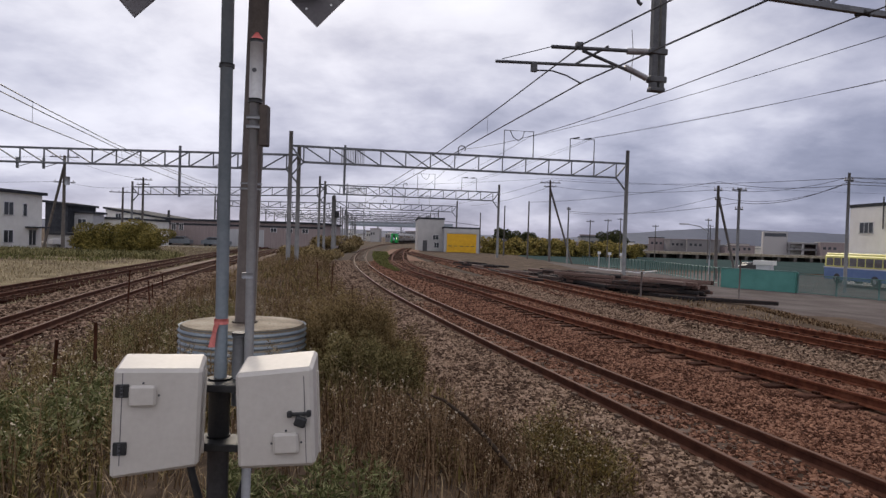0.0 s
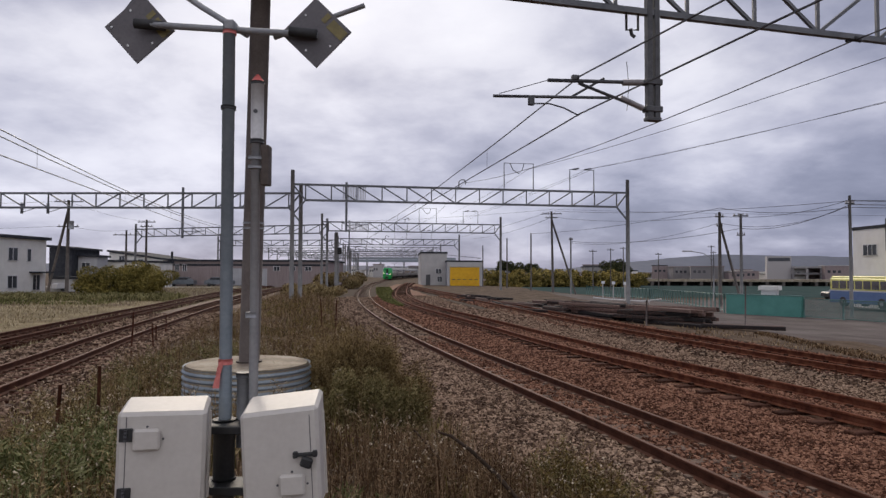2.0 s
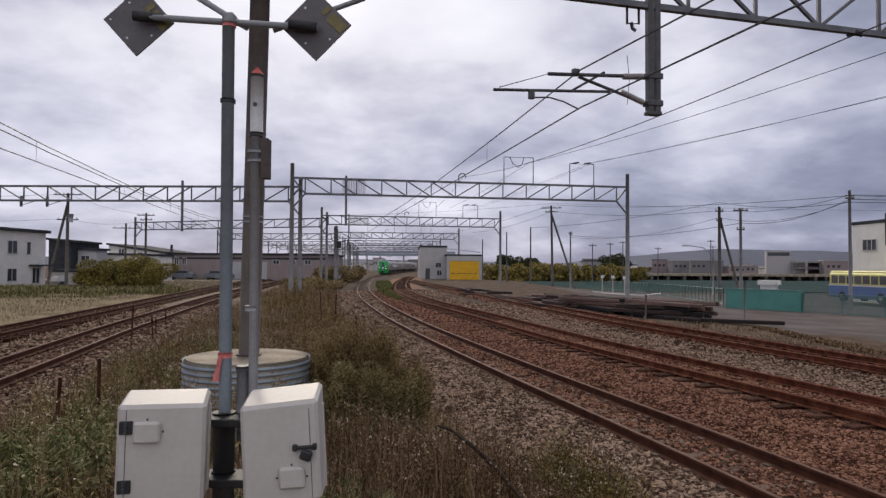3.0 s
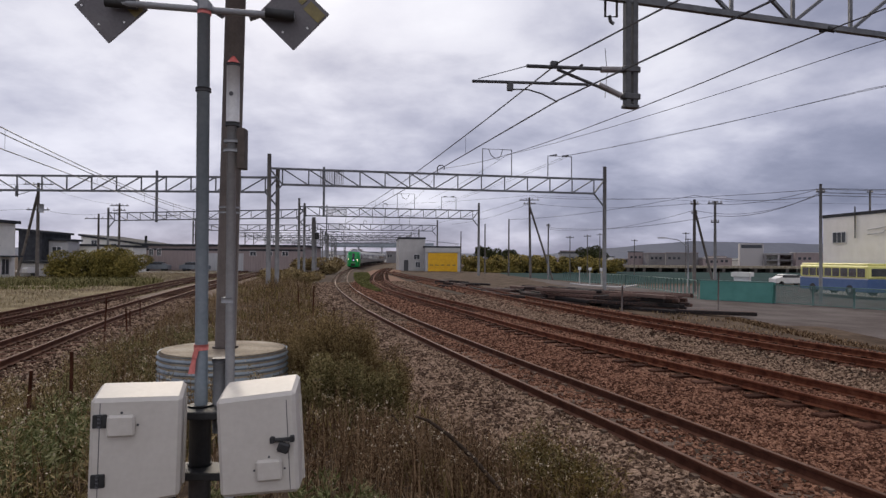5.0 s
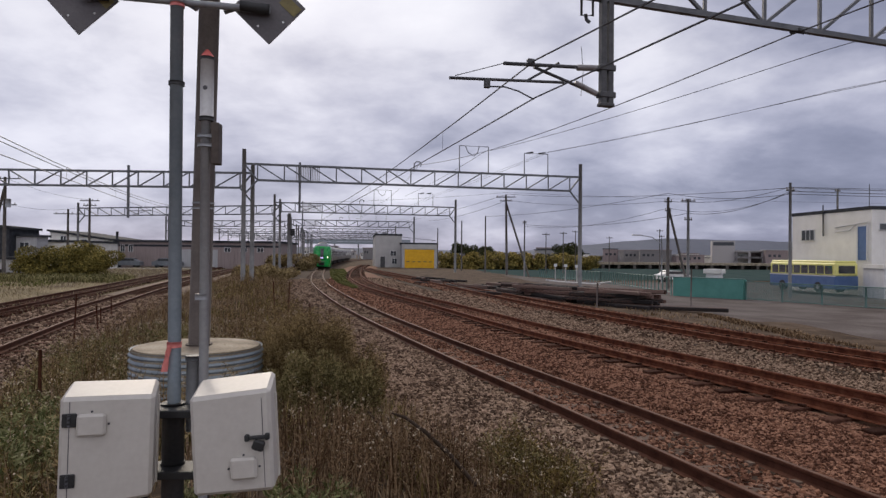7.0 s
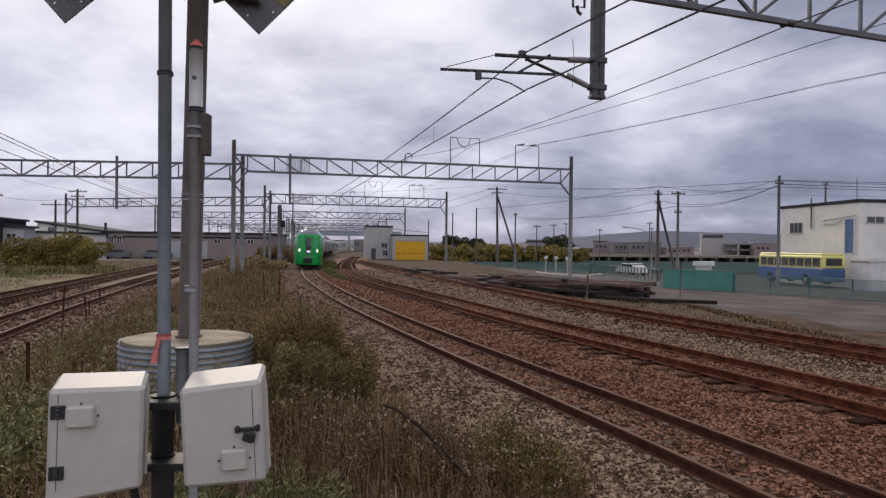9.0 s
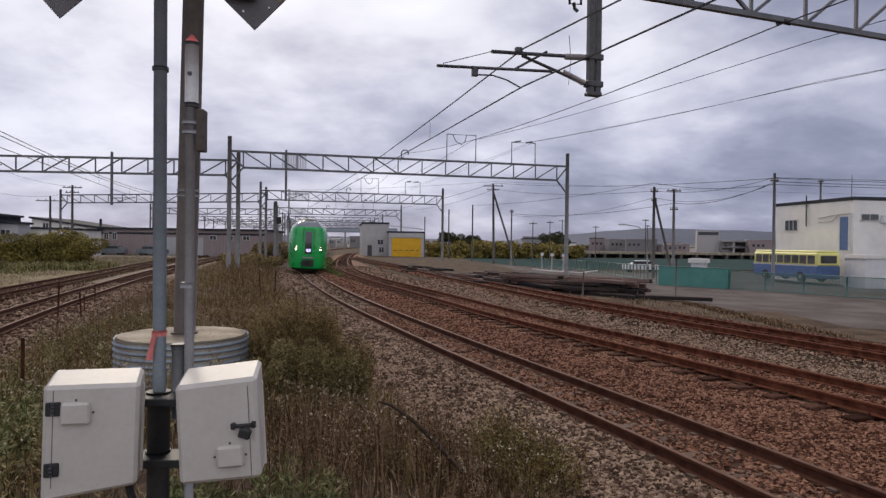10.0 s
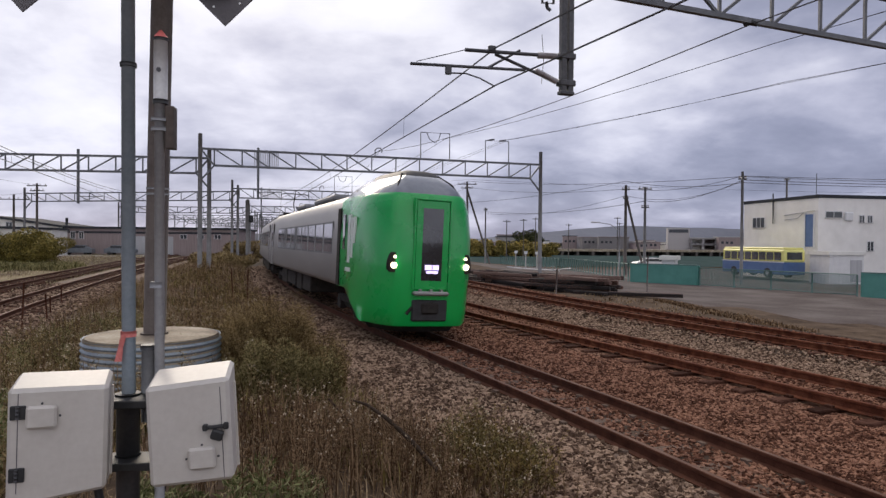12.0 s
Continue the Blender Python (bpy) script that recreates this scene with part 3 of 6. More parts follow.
def mast_and_base():
    cx, cy = -3.03, 9.9
    base = tagged(empty("pole_foundation", pose(cx, cy, 0)), "round concrete foundation in a corrugated steel ring", "foundation")
    bm = bmesh.new()
    n, r = 56, 0.93
    rings, zs = [], [(-0.3 + i * 0.0143) for i in range(81)]
    for z in zs:
        rr = r + 0.021 * math.cos(2 * math.pi * z / 0.086)
        rings.append([bm.verts.new((rr * math.cos(2 * math.pi * k / n), rr * math.sin(2 * math.pi * k / n), z)) for k in range(n)])
    for a, b in zip(rings, rings[1:]):
        for k in range(n):
            bm.faces.new((a[k], a[(k + 1) % n], b[(k + 1) % n], b[k])).smooth = True
    part("corrugated_ring", bm, "corrugated", base, "blue-grey corrugated steel ring")
    part("concrete_fill", rod([(0, 0, -0.3), (0, 0, 0.83), (0, 0, 0.855)], [0.92, 0.92, 0.89], 48), "dirty_concrete", base, "stained concrete top")
    mast = tagged(empty("steel_mast", pose(cx, cy + 0.05, 0)), "tall brown-grey steel catenary mast on the round foundation", "mast")
    part("shaft", rod([(0, 0, 0.7), (0.15, 0, 9.2)], [0.155, 0.147], 20), "brown_mast", mast)
    part("base_collar", rod([(0, 0, 0.85), (0, 0, 0.88)], 0.19, 20), "brown_mast", mast)
    for z in (2.9, 2.98):
        part("band", rod([(0.04, 0, z), (0.04, 0, z + 0.03)], 0.161, 20), "galv", mast)


mast_and_base()


# ---- wire hanger under the nearest gantry, and the wires ----
MAT["insulator"] = surface("brown_grey_porcelain", [(0.2, 0.18, 0.18), (0.32, 0.3, 0.3)], 8, 50, 0.3)


def insulator(p, q, r, parent):
    p, q = Vector(p), Vector(q)
    pts, rs = [], []
    for i in range(25):
        pts.append(p.lerp(q, i / 24))
        rs.append(r if i % 2 else r * 0.62)
    part("insulator", rod(pts, rs, 12), "insulator", parent, "ribbed grey insulator")


def hanger():
    root = tagged(empty("wire_hanger", pose(3.48, 10.8, 0, 0, 0, 15)), "dark steel hanger post with a cantilever arm and ribbed insulators", "wire hanger")
    for x in (-0.08, 0.055):
        part("post_channel", block(x - 0.05, -0.06, 4.84, x + 0.05, 0.06, 7.7, 0.01), "dark_steel", root)
    part("end_plate", block(-0.15, -0.07, 4.8, 0.12, 0.07, 4.86, 0.01), "dark_steel", root)
    for z in (5.0, 5.46):
        part("clamp", block(-0.17, -0.08, z - 0.05, 0.14, 0.08, z + 0.05, 0.012), "dark_steel", root)
    insulator((-0.2, 0, 5.445), (-0.58, 0, 5.415), 0.055, root)
    insulator((-0.2, 0, 5.007), (-0.62, 0, 5.156), 0.055, root)
    part("top_tube", rod([(-0.16, 0, 5.448), (-1.92, 0, 5.350)], 0.03, 10), "dark_steel", root)
    part("strut", rod([(-0.16, 0, 4.989), (-1.38, 0, 5.344)], 0.026, 10), "dark_steel", root)
    part("registration_tube", rod([(-0.82, 0, 5.142), (-2.85, 0, 5.026)], 0.024, 10), "dark_steel", root)
    part("link", rod([(-1.5, 0, 5.113), (-0.92, 0, 5.458)], 0.02, 8), "dark_steel", root)
    part("tie_wire", rod([(-1.92, 0, 5.350), (-2.75, 0, 5.071)], 0.007, 6), "dark_steel", root)
    part("steady_clip", block(-2.26, -0.03, 4.92, -2.16, 0.03, 5.06, 0.01), "dark_steel", root)
    part("steady_arm", rod([(-2.15, 0, 4.953), (-1.9, 0, 4.970), (-1.65, 0, 4.920), (-1.38, 0, 4.812)], 0.013, 8), "dark_steel", root)
    hk = part("hook_bracket", rod([(-0.5, 0, 6.647), (-0.5, 0, 6.311), (-0.28, 0, 6.332), (-0.28, 0, 6.670)], 0.022, 8), "dark_steel", root)
    part("hook", rod([(-0.42, 0, 6.338), (-0.4, 0, 6.241), (-0.34, 0, 6.207)], 0.03, 8), "dark_steel", hk)
    part("jumper_wire", rod([(-0.5, 0, 5.777), (-0.46, 0, 5.365), (-0.5, 0, 4.947)], 0.005, 6), "wire", root)
    part("messenger_clamp", block(-1.5, -0.04, 5.38, -1.38, 0.04, 5.47, 0.01), "dark_steel", root)


hanger()


def catenary(name, line, y_list, offs, z_mess, z_con, label, sag=0.3):
    root = tagged(empty(name), label, "overhead line", group="overhead lines")
    p = [line.at(line.s_of_y(y), o)[0] for y, o in zip(y_list, offs)]
    wire("messenger_wire", [(q.x, q.y, z_mess) for q in p], 0.013, sag, root=root)
    wire("contact_wire", [(q.x, q.y, z_con) for q in p], 0.013, 0.0, root=root)
    for a, b in zip(p, p[1:]):
        if a.y > 110:
            break
        k = 7
        for i in range(1, k):
            f = i / k
            v = a.lerp(b, f)
            part("dropper", rod([(v.x, v.y, z_con), (v.x, v.y, z_mess - sag * 4 * f * (1 - f))], 0.004, 5), "wire", root)


catenary("overhead_line", MAIN, [-26, 10.45, 49, 86, 125, 166, 207, 247], [0.1, -0.55, 0.1, -0.2, 0.2, -0.2, 0.2, -0.2], 5.42, 4.81, "messenger and contact wires above the main track")
catenary("overhead_line", LEFT, [-19, 1, 49, 90, 128, 166], [-0.2, -0.2, -0.2, -0.2, 0.2, -0.2], 5.58, 4.59, "messenger and contact wires above the second track", 0.64)
wire("feeder_wire", [(12.0, -14, 7.2), (7.57, 12.0, 6.6), (1.3, 50, 9.2), (-3, 88, 9.2), (-9, 128, 9.2)], 0.014, 0.5)
wire("feeder_wire", [(19, -4, 8.4), (13.7, 20, 9.0), (6.4, 50, 10.3), (0.5, 88, 10.2)], 0.014, 0.2)
wire("feeder_wire", [(28, 8, 9.7), (19.9, 29, 10.0), (11.2, 50.5, 10.4), (4, 87, 10.2), (-2, 127, 10.2)], 0.012, 0.1)
wire("feeder_wire", [(28.4, 8, 9.8), (20.3, 29, 10.15), (11.6, 50.5, 10.45), (4.6, 87, 10.2), (-1.4, 127, 10.2)], 0.012, 0.15)
wire("feeder_wire", [(LEFT.x_of_y(v) - 0.2, v, 5.32) for v in (-19, 1, 49, 90, 128)], 0.013, 0.48)
ins = tagged(empty("wire_insulator", pose(7.57, 11.9, 6.55)), "small dark insulator hung under the gantry", "insulator")
part("insulator", rod([(-0.14, 0, 0.02), (-0.1, 0, 0.05), (0, 0, 0.08), (0.1, 0, 0.05), (0.14, 0, 0.02)], [0.03, 0.045, 0.06, 0.045, 0.03], 10), "black", ins)
part("bolt", rod([(0, 0, 0.06), (0, 0, 0.16)], 0.02, 8), "dark_steel", ins)


def hoop(x, y, w, h, z, loop, turn=10):
    root = tagged(empty("gantry_hoop", pose(x, y, z, 0, 0, turn)), "thin steel frame standing on the gantry beam", "wire frame", group="wire frames on gantries")
    part("frame", rod([(-w / 2, 0, 0), (-w / 2, 0, h), (w / 2, 0, h), (w / 2, 0, 0)], 0.045, 6), "gantry_steel", root)
    if loop:
        part("loop", rod([(-w * 0.3, 0, h), (-w * 0.2, 0, h * 0.75), (0, 0, h * 0.62), (w * 0.12, 0, h * 0.75), (w * 0.18, 0, h)], 0.03, 6), "dark_steel", root)
    else:
        for u in (-0.25, 0.25):
            part("insulator", rod([(u * w - 0.3, 0, h + 0.02), (u * w + 0.25, 0, h + 0.12)], 0.06, 6), "dark_steel", root)


hoop(5.6, 50.0, 2.35, 2.05, 8.68, True)
hoop(10.7, 50.9, 2.0, 1.7, 8.68, False)
hoop(-2.5, 85.2, 2.3, 2.0, 8.68, True)
hoop(3.2, 86.3, 2.0, 1.7, 8.68, False)
hoop(-9.0, 126, 2.3, 2.0, 8.68, True)
hoop(-4.0, 126.8, 2.0, 1.7, 8.68, False)


def wire_hook(x, y, z):
    root = tagged(empty("wire_hook", pose(x, y, z, 0, 0, 10)), "small dark hook standing on the gantry beam", "wire hook", group="hooks on gantries")
    part("hook", rod([(-0.28, 0, 0), (-0.28, 0, 0.45), (-0.12, 0, 0.62), (0.14, 0, 0.62), (0.27, 0, 0.45), (0.22, 0, 0.28)], 0.045, 6), "dark_steel", root)
    part("foot", block(-0.36, -0.06, -0.04, -0.2, 0.06, 0.05, 0.01), "gantry_steel", root)


wire_hook(1.2, 49.2, 8.7)
wire_hook(-5.2, 84.6, 8.7)
wire_hook(-11.6, 125.4, 8.7)


MAT["house_pale"] = surface("pale_grey_mesh_board", [(0.45, 0.45, 0.47), (0.58, 0.58, 0.6)], 3, 30, 0.7)


def drop_post(x, y, z0, z1, name="drop_post"):
    root = tagged(empty(name, pose(x, y, 0)), "grey steel drop post hung from the gantry beam", "drop post", group="drop posts")
    part("post", block(-0.075, -0.08, z0, 0.075, 0.08, z1, 0.01), "gantry_steel", root)
    part("arm", rod([(0, 0, z0 + 0.5), (1.6, 0.1, z0 + 0.55)], 0.03, 6), "gantry_steel", root)
    part("strut", rod([(0, 0, z0 + 0.1), (1.2, 0.1, z0 + 0.5)], 0.025, 6), "gantry_steel", root)


drop_post(-7.45, 47.7, 5.2, 8.9)
drop_post(-20.0, 48.6, 4.75, 8.6)
drop_post(-12.6, 83.2, 5.0, 8.9)
drop_post(-30.5, 49.0, 6.6, 7.4)
drop_post(-32.5, 49.0, 6.6, 7.4)
for x, y, w in ((-6.9, 48.0, 1.75), (-11.4, 83.4, 2.6), (-17, 124.6, 2.6)):
    board = tagged(empty("gantry_board", pose(x, y - 0.1, 8.1, 0, 0, 10)), "pale grey mesh board fixed to the gantry beam", "board", group="boards on gantries")
    for i in range(14):
        u = -w / 2 + w * (i + 0.5) / 14
        part("bar", block(u - w / 60, -0.015, -0.5, u + w / 60, 0.015, 0.5), "house_pale", board)
    part("rim", rod([(-w / 2, 0, 0.5), (w / 2, 0, 0.5)], 0.035, 6), "galv", board)


# ---- the train ----
MAT["green"] = surface("bright_green_train_paint", [(0.0, 0.33, 0.055), (0.0, 0.38, 0.07)], 1.2, 20, 0.28, bump=0.02, coat=0.4)
MAT["silver"] = surface("brushed_stainless_steel", [(0.25, 0.24, 0.23), (0.33, 0.32, 0.31)], 1.5, 30, 0.46, 0.4, bump=0.03, stretch=(1, 0.2, 1))
MAT["roof_grey"] = surface("dusty_grey_train_roof", [(0.12, 0.12, 0.125), (0.2, 0.2, 0.205)], 2, 30, 0.6)
MAT["glass_dark"] = surface("dark_train_window", [(0.02, 0.021, 0.026), (0.035, 0.037, 0.043)], 1, 10, 0.08, bump=0.0, coat=1.0)
MAT["windscreen"] = surface("grey_tinted_windscreen", [(0.15, 0.165, 0.185), (0.23, 0.245, 0.27)], 1, 10, 0.18, 0.25, bump=0.0, coat=0.4)
MAT["under"] = surface("grimy_underframe", [(0.018, 0.016, 0.015), (0.045, 0.04, 0.036)], 4, 40, 0.9, spec=0.15)
MAT["headlight"] = surface("lit_headlight", [(0.9, 0.9, 0.8), (1, 1, 0.9)], 5, 30, 0.3, bump=0, emit=((1.0, 0.86, 0.55), 4.0))
MAT["side_glass"] = surface("sky_reflecting_side_window", [(0.3, 0.31, 0.33), (0.4, 0.41, 0.43)], 1, 10, 0.06, 0.75, bump=0.0)
MAT["display"] = surface("lit_destination_display", [(0.6, 0.5, 0.9), (0.8, 0.7, 1)], 5, 30, 0.3, bump=0, emit=((0.62, 0.52, 1.0), 1.3))
MAT["pale_mark"] = surface("pale_side_marking", [(0.55, 0.6, 0.56), (0.7, 0.74, 0.7)], 5, 30, 0.4, bump=0)


def slices(levels):
    """A closed skin over plan outlines at rising heights; each outline lists the same number of points."""
    bm = bmesh.new()
    loops = [[bm.verts.new((x, y, z)) for x, y in pts] for z, pts in levels]
    k = len(loops[0])
    for a, b in zip(loops, loops[1:]):
        for i in range(k):
            bm.faces.new((a[i], a[(i + 1) % k], b[(i + 1) % k], b[i])).smooth = True
    for cap in (bm.faces.new(loops[0][::-1]), bm.faces.new(loops[-1])):
        for e in cap.edges:
            e.smooth = False
    return bm


def cab_plan(back, w, front, blunt=1.0):
    """Outline of the cab: straight sides, then a blunt rounded front."""
    half = [(w, back), (w, front - 2.1), (w * 0.975, front - 1.45), (w * 0.925, front - 0.98), (w * 0.83, front - 0.56), (w * 0.69, front - 0.19),
            (w * 0.58, front - 0.045), (w * 0.28, front - 0.012)]
    half = [(x, max(y, back + 0.01 * i)) for i, (x, y) in enumerate(half)]
    return half + [(-x, y) for x, y in half[::-1]]


def body_section(y0, y1, w, zb, name, root, mat):
    ring = [(-w + 0.05, zb), (-w, zb + 0.12), (-w, 2.3), (-w + 0.05, 2.95), (-w + 0.17, 3.2), (-w + 0.42, 3.4), (-w + 0.8, 3.52), (0, 3.58),
            (w - 0.8, 3.52), (w - 0.42, 3.4), (w - 0.17, 3.2), (w - 0.05, 2.95), (w, 2.3), (w, zb + 0.12), (w - 0.05, zb)]
    bm = bmesh.new()
    a, b = [bm.verts.new((x, y0, z)) for x, z in ring], [bm.verts.new((x, y1, z)) for x, z in ring]
    k = len(ring)
    for i in range(k):
        f = bm.faces.new((a[i], a[(i + 1) % k], b[(i + 1) % k], b[i]))
        f.smooth = True
        f.material_index = 1 if 5 <= i <= 8 else 0
    for cap in (bm.faces.new(a[::-1]), bm.faces.new(b)):
        for e in cap.edges:
            e.smooth = False
    return part(name, bm, mat, root)


def bogie(root, y):
    bg = part("bogie", block(-1.0, y - 1.6, 0.35, 1.0, y + 1.6, 0.62, 0.05), "under", root)
    for dy in (-1.05, 1.05):
        for sx in (-1, 1):
            part("wheel", rod([(sx * 0.5, y + dy, 0.43), (sx * 0.63, y + dy, 0.43)], 0.43, 20), "under", bg)
            part("axle_box", block(sx * 1.02 - 0.1, y + dy - 0.2, 0.3, sx * 1.02 + 0.1, y + dy + 0.2, 0.6, 0.03), "under", bg)
    for sx in (-1, 1):
        part("side_frame", block(sx * 1.02 - 0.08, y - 1.3, 0.5, sx * 1.02 + 0.08, y + 1.3, 0.7, 0.03), "under", bg)


def car_fittings(root, y0, y1, windows, doors, W):
    for sx in (-1, 1):
        for y in windows:
            wd = part("window", block(min(sx * (W - 0.02), sx * (W + 0.006)), y - 0.6, 1.84, max(sx * (W - 0.02), sx * (W + 0.006)), y + 0.6, 2.64, 0.0), "side_glass", root, "glossy window reflecting the sky")
            part("frame", block(min(sx * (W - 0.02), sx * (W + 0.003)), y - 0.66, 1.79, max(sx * (W - 0.02), sx * (W + 0.003)), y + 0.66, 2.69, 0.0), "roof_grey", wd)
        for y in doors:
            dr = part("side_door", block(min(sx * (W - 0.03), sx * (W + 0.004)), y - 0.47, 1.0, max(sx * (W - 0.03), sx * (W + 0.004)), y + 0.47, 2.95, 0.0), "silver", root)
            for e in (-0.49, 0.49):
                part("door_gap", block(min(sx * (W - 0.03), sx * (W + 0.008)), y + e - 0.02, 1.0, max(sx * (W - 0.03), sx * (W + 0.008)), y + e + 0.02, 2.97, 0), "under", dr)
            part("door_window", block(min(sx * (W - 0.03), sx * (W + 0.009)), y - 0.2, 1.8, max(sx * (W - 0.03), sx * (W + 0.009)), y + 0.2, 2.6, 0), "glass_dark", dr)
    k = 0
    y = y0 + 4.4
    while y < y1 - 4.8:
        ln = (1.6, 2.2, 1.2)[k % 3]
        part("underfloor_box", block(-1.25, y, 0.34 + 0.06 * (k % 2), 1.25, y + ln, 0.97, 0.04), "under", root)
        y += ln + 0.35
        k += 1
    for y in (y0 + 5.5, y0 + 10.2, y1 - 5.2):
        ac = part("roof_unit", block(-0.75, y - 1.1, 3.5, 0.75, y + 1.1, 3.74, 0.08), "roof_grey", root)
        part("grille", block(-0.5, y - 0.8, 3.735, 0.5, y + 0.8, 3.75, 0.0), "under", ac)


def train_car(lead):
    root = empty("lead_train_car" if lead else "train_car")
    tagged(root, "green-nosed stainless steel express train car with lit headlights" if lead else "stainless steel express train car with dark windows", "train car", group="cars of the express train")
    W = 1.4
    back, front = -10.25, (6.75 if lead else 10.25)
    body_section(back, front, W, 0.98, "body", root, ["silver", "roof_grey"])
    car_fittings(root, -10.25, 6.75 if lead else 10.25, [-5.95 + 1.42 * i for i in range(9 if lead else 10)], [-9.0] if lead else [-9.0, 9.15], W)
    for y in (-7.0, 7.0):
        bogie(root, y)
    part("gangway", block(-0.6, -10.55, 0.9, 0.6, -10.2, 3.2, 0.03), "under", root)
    if not lead:
        part("gangway", block(-0.6, 10.2, 0.9, 0.6, 10.55, 3.2, 0.03), "under", root)
        return root
    F = 10.35
    cab = part("cab", slices([(0.98, cab_plan(6.75, W - 0.02, F - 0.02)), (1.5, cab_plan(6.75, W + 0.005, F)), (2.3, cab_plan(6.75, W + 0.005, F - 0.01)),
                              (2.9, cab_plan(6.75, W - 0.05, F - 0.09)), (3.2, cab_plan(6.75, W - 0.12, F - 0.17)), (3.28, cab_plan(6.75, W - 0.18, F - 0.23))]), "green", root, "bright green cab")
    part("skirt", slices([(0.3, cab_plan(9.2, W - 0.1, F - 0.08)), (0.37, cab_plan(9.05, W - 0.06, F - 0.05)), (0.7, cab_plan(8.35, W - 0.03, F - 0.03)), (0.981, cab_plan(7.75, W - 0.02, F - 0.02))]), "green", root, "green front skirt")
    # dark block added below the skirt for the black shade under the nose
    part("under_nose_shade", slices([(0.14, cab_plan(9.1, W - 0.35, F - 0.4)), (0.298, cab_plan(9.0, W - 0.25, F - 0.25))]), "under", root)
    part("windscreen", slices([(3.27, cab_plan(6.9, W - 0.18, F - 0.25)), (3.42, cab_plan(7.0, W - 0.27, F - 0.36)), (3.57, cab_plan(7.15, W - 0.42, F - 0.54)), (3.71, cab_plan(7.4, W - 0.62, F - 0.76)), (3.79, cab_plan(7.6, W - 0.82, F - 0.98))]), "windscreen", root, "grey wraparound windscreen")
    part("roof_cap", slices([(3.74, cab_plan(7.45, W - 0.7, F - 0.84)), (3.85, cab_plan(7.6, W - 0.8, F - 0.98)), (3.91, cab_plan(7.85, W - 0.96, F - 1.25))]), "black", root, "black roof cap over the windscreen")
    for x in (-0.45, 0.45):
        part("windscreen_pillar", rod([(x * 1.7, F - 0.43, 3.3), (x * 1.45, F - 0.62, 3.56), (x * 1.0, F - 1.08, 3.8)], 0.02, 6), "under", root)
    # front door with its window, display, lights, coupler
    dr = part("front_door", block(-0.4, F - 0.12, 1.12, 0.4, F + 0.012, 3.12, 0.02), "green", root)
    for x0, x1, z0, z1 in ((-0.44, -0.4, 1.1, 3.14), (0.4, 0.44, 1.1, 3.14), (-0.44, 0.44, 3.12, 3.16)):
        part("door_frame", block(x0, F - 0.1, z0, x1, F + 0.03, z1, 0.008), "green", dr)
    part("door_window", block(-0.24, F - 0.04, 1.33, 0.24, F + 0.02, 2.94, 0.0), "glass_dark", dr, "tall dark door window")
    for i, (x0, x1, z0, z1) in enumerate(((-0.17, -0.02, 1.57, 1.68), (0.0, 0.16, 1.57, 1.68), (-0.15, 0.12, 1.49, 1.55))):
        part("display_bar", block(x0, F, z0, x1, F + 0.026, z1, 0), "display", dr, "lit purple-white display bar")
    for sx in (-1, 1):
        x = sx * 0.86
        y = F - 0.1
        hs = part("headlight_housing", slices([(z, [(x + 0.125 * k * math.cos(a) , y + (0.055 - 0.02 * abs(math.cos(a))) * (1 if math.sin(a) > 0 else -4)) for a in [2 * math.pi * (j + 0.5) / 12 for j in range(12)]]) for z, k in ((1.5, 0.6), (1.56, 1), (1.74, 1), (1.86, 0.75), (1.94, 0.45))]), "under", root, "dark headlight housing")
        part("headlight", rod([(x, y + 0.02, 1.65), (x, y + 0.085, 1.65)], [0.074, 0.066], 16), "headlight", hs, "lit main headlight")
        part("upper_lamp", rod([(x - sx * 0.02, y + 0.02, 1.84), (x - sx * 0.02, y + 0.08, 1.84)], [0.034, 0.03], 12), "headlight", hs, "lit upper lamp")
    st = part("step_bar", block(-0.42, F - 0.05, 1.0, 0.42, F + 0.1, 1.09, 0.03), "silver", root, "pale metal front step")
    for x in (-0.25, 0.0, 0.25):
        part("step_bracket", block(x - 0.03, F - 0.02, 1.06, x + 0.03, F + 0.07, 1.14, 0.008), "silver", st)
    cp = part("coupler_pocket", block(-0.42, F - 0.3, 0.42, 0.42, F + 0.004, 0.9, 0.03), "black", root, "black coupler opening")
    part("coupler", block(-0.2, F - 0.2, 0.58, 0.2, F + 0.07, 0.84, 0.04), "under", cp)
    part("hose", rod([(0.42, F - 0.02, 0.72), (0.5, F + 0.05, 0.66), (0.55, F + 0.03, 0.58)], 0.035, 8), "under", cp)
    for sx in (-1, 1):
        g = part("crew_door", block(min(sx * 1.38, sx * 1.424), 6.84, 1.0, max(sx * 1.38, sx * 1.424), 7.16, 3.0, 0), "under", root, "dark seam of the crew door")
        part("crew_window", block(min(sx * 1.38, sx * 1.421), 7.5, 1.95, max(sx * 1.38, sx * 1.421), 7.72, 2.82, 0), "glass_dark", g)
        part("side_marking", block(min(sx * 1.36, sx * 1.416), 8.05, 1.62, max(sx * 1.36, sx * 1.412), 8.3, 2.8, 0), "pale_mark", root, "pale plain side marking")
        part("side_marking", block(min(sx * 1.36, sx * 1.416), 7.85, 1.4, max(sx * 1.36, sx * 1.412), 8.4, 1.5, 0), "pale_mark", root)
        part("side_marking", block(min(sx * 1.36, sx * 1.416), 8.36, 1.75, max(sx * 1.36, sx * 1.408), 8.55, 2.72, 0), "pale_mark", root)
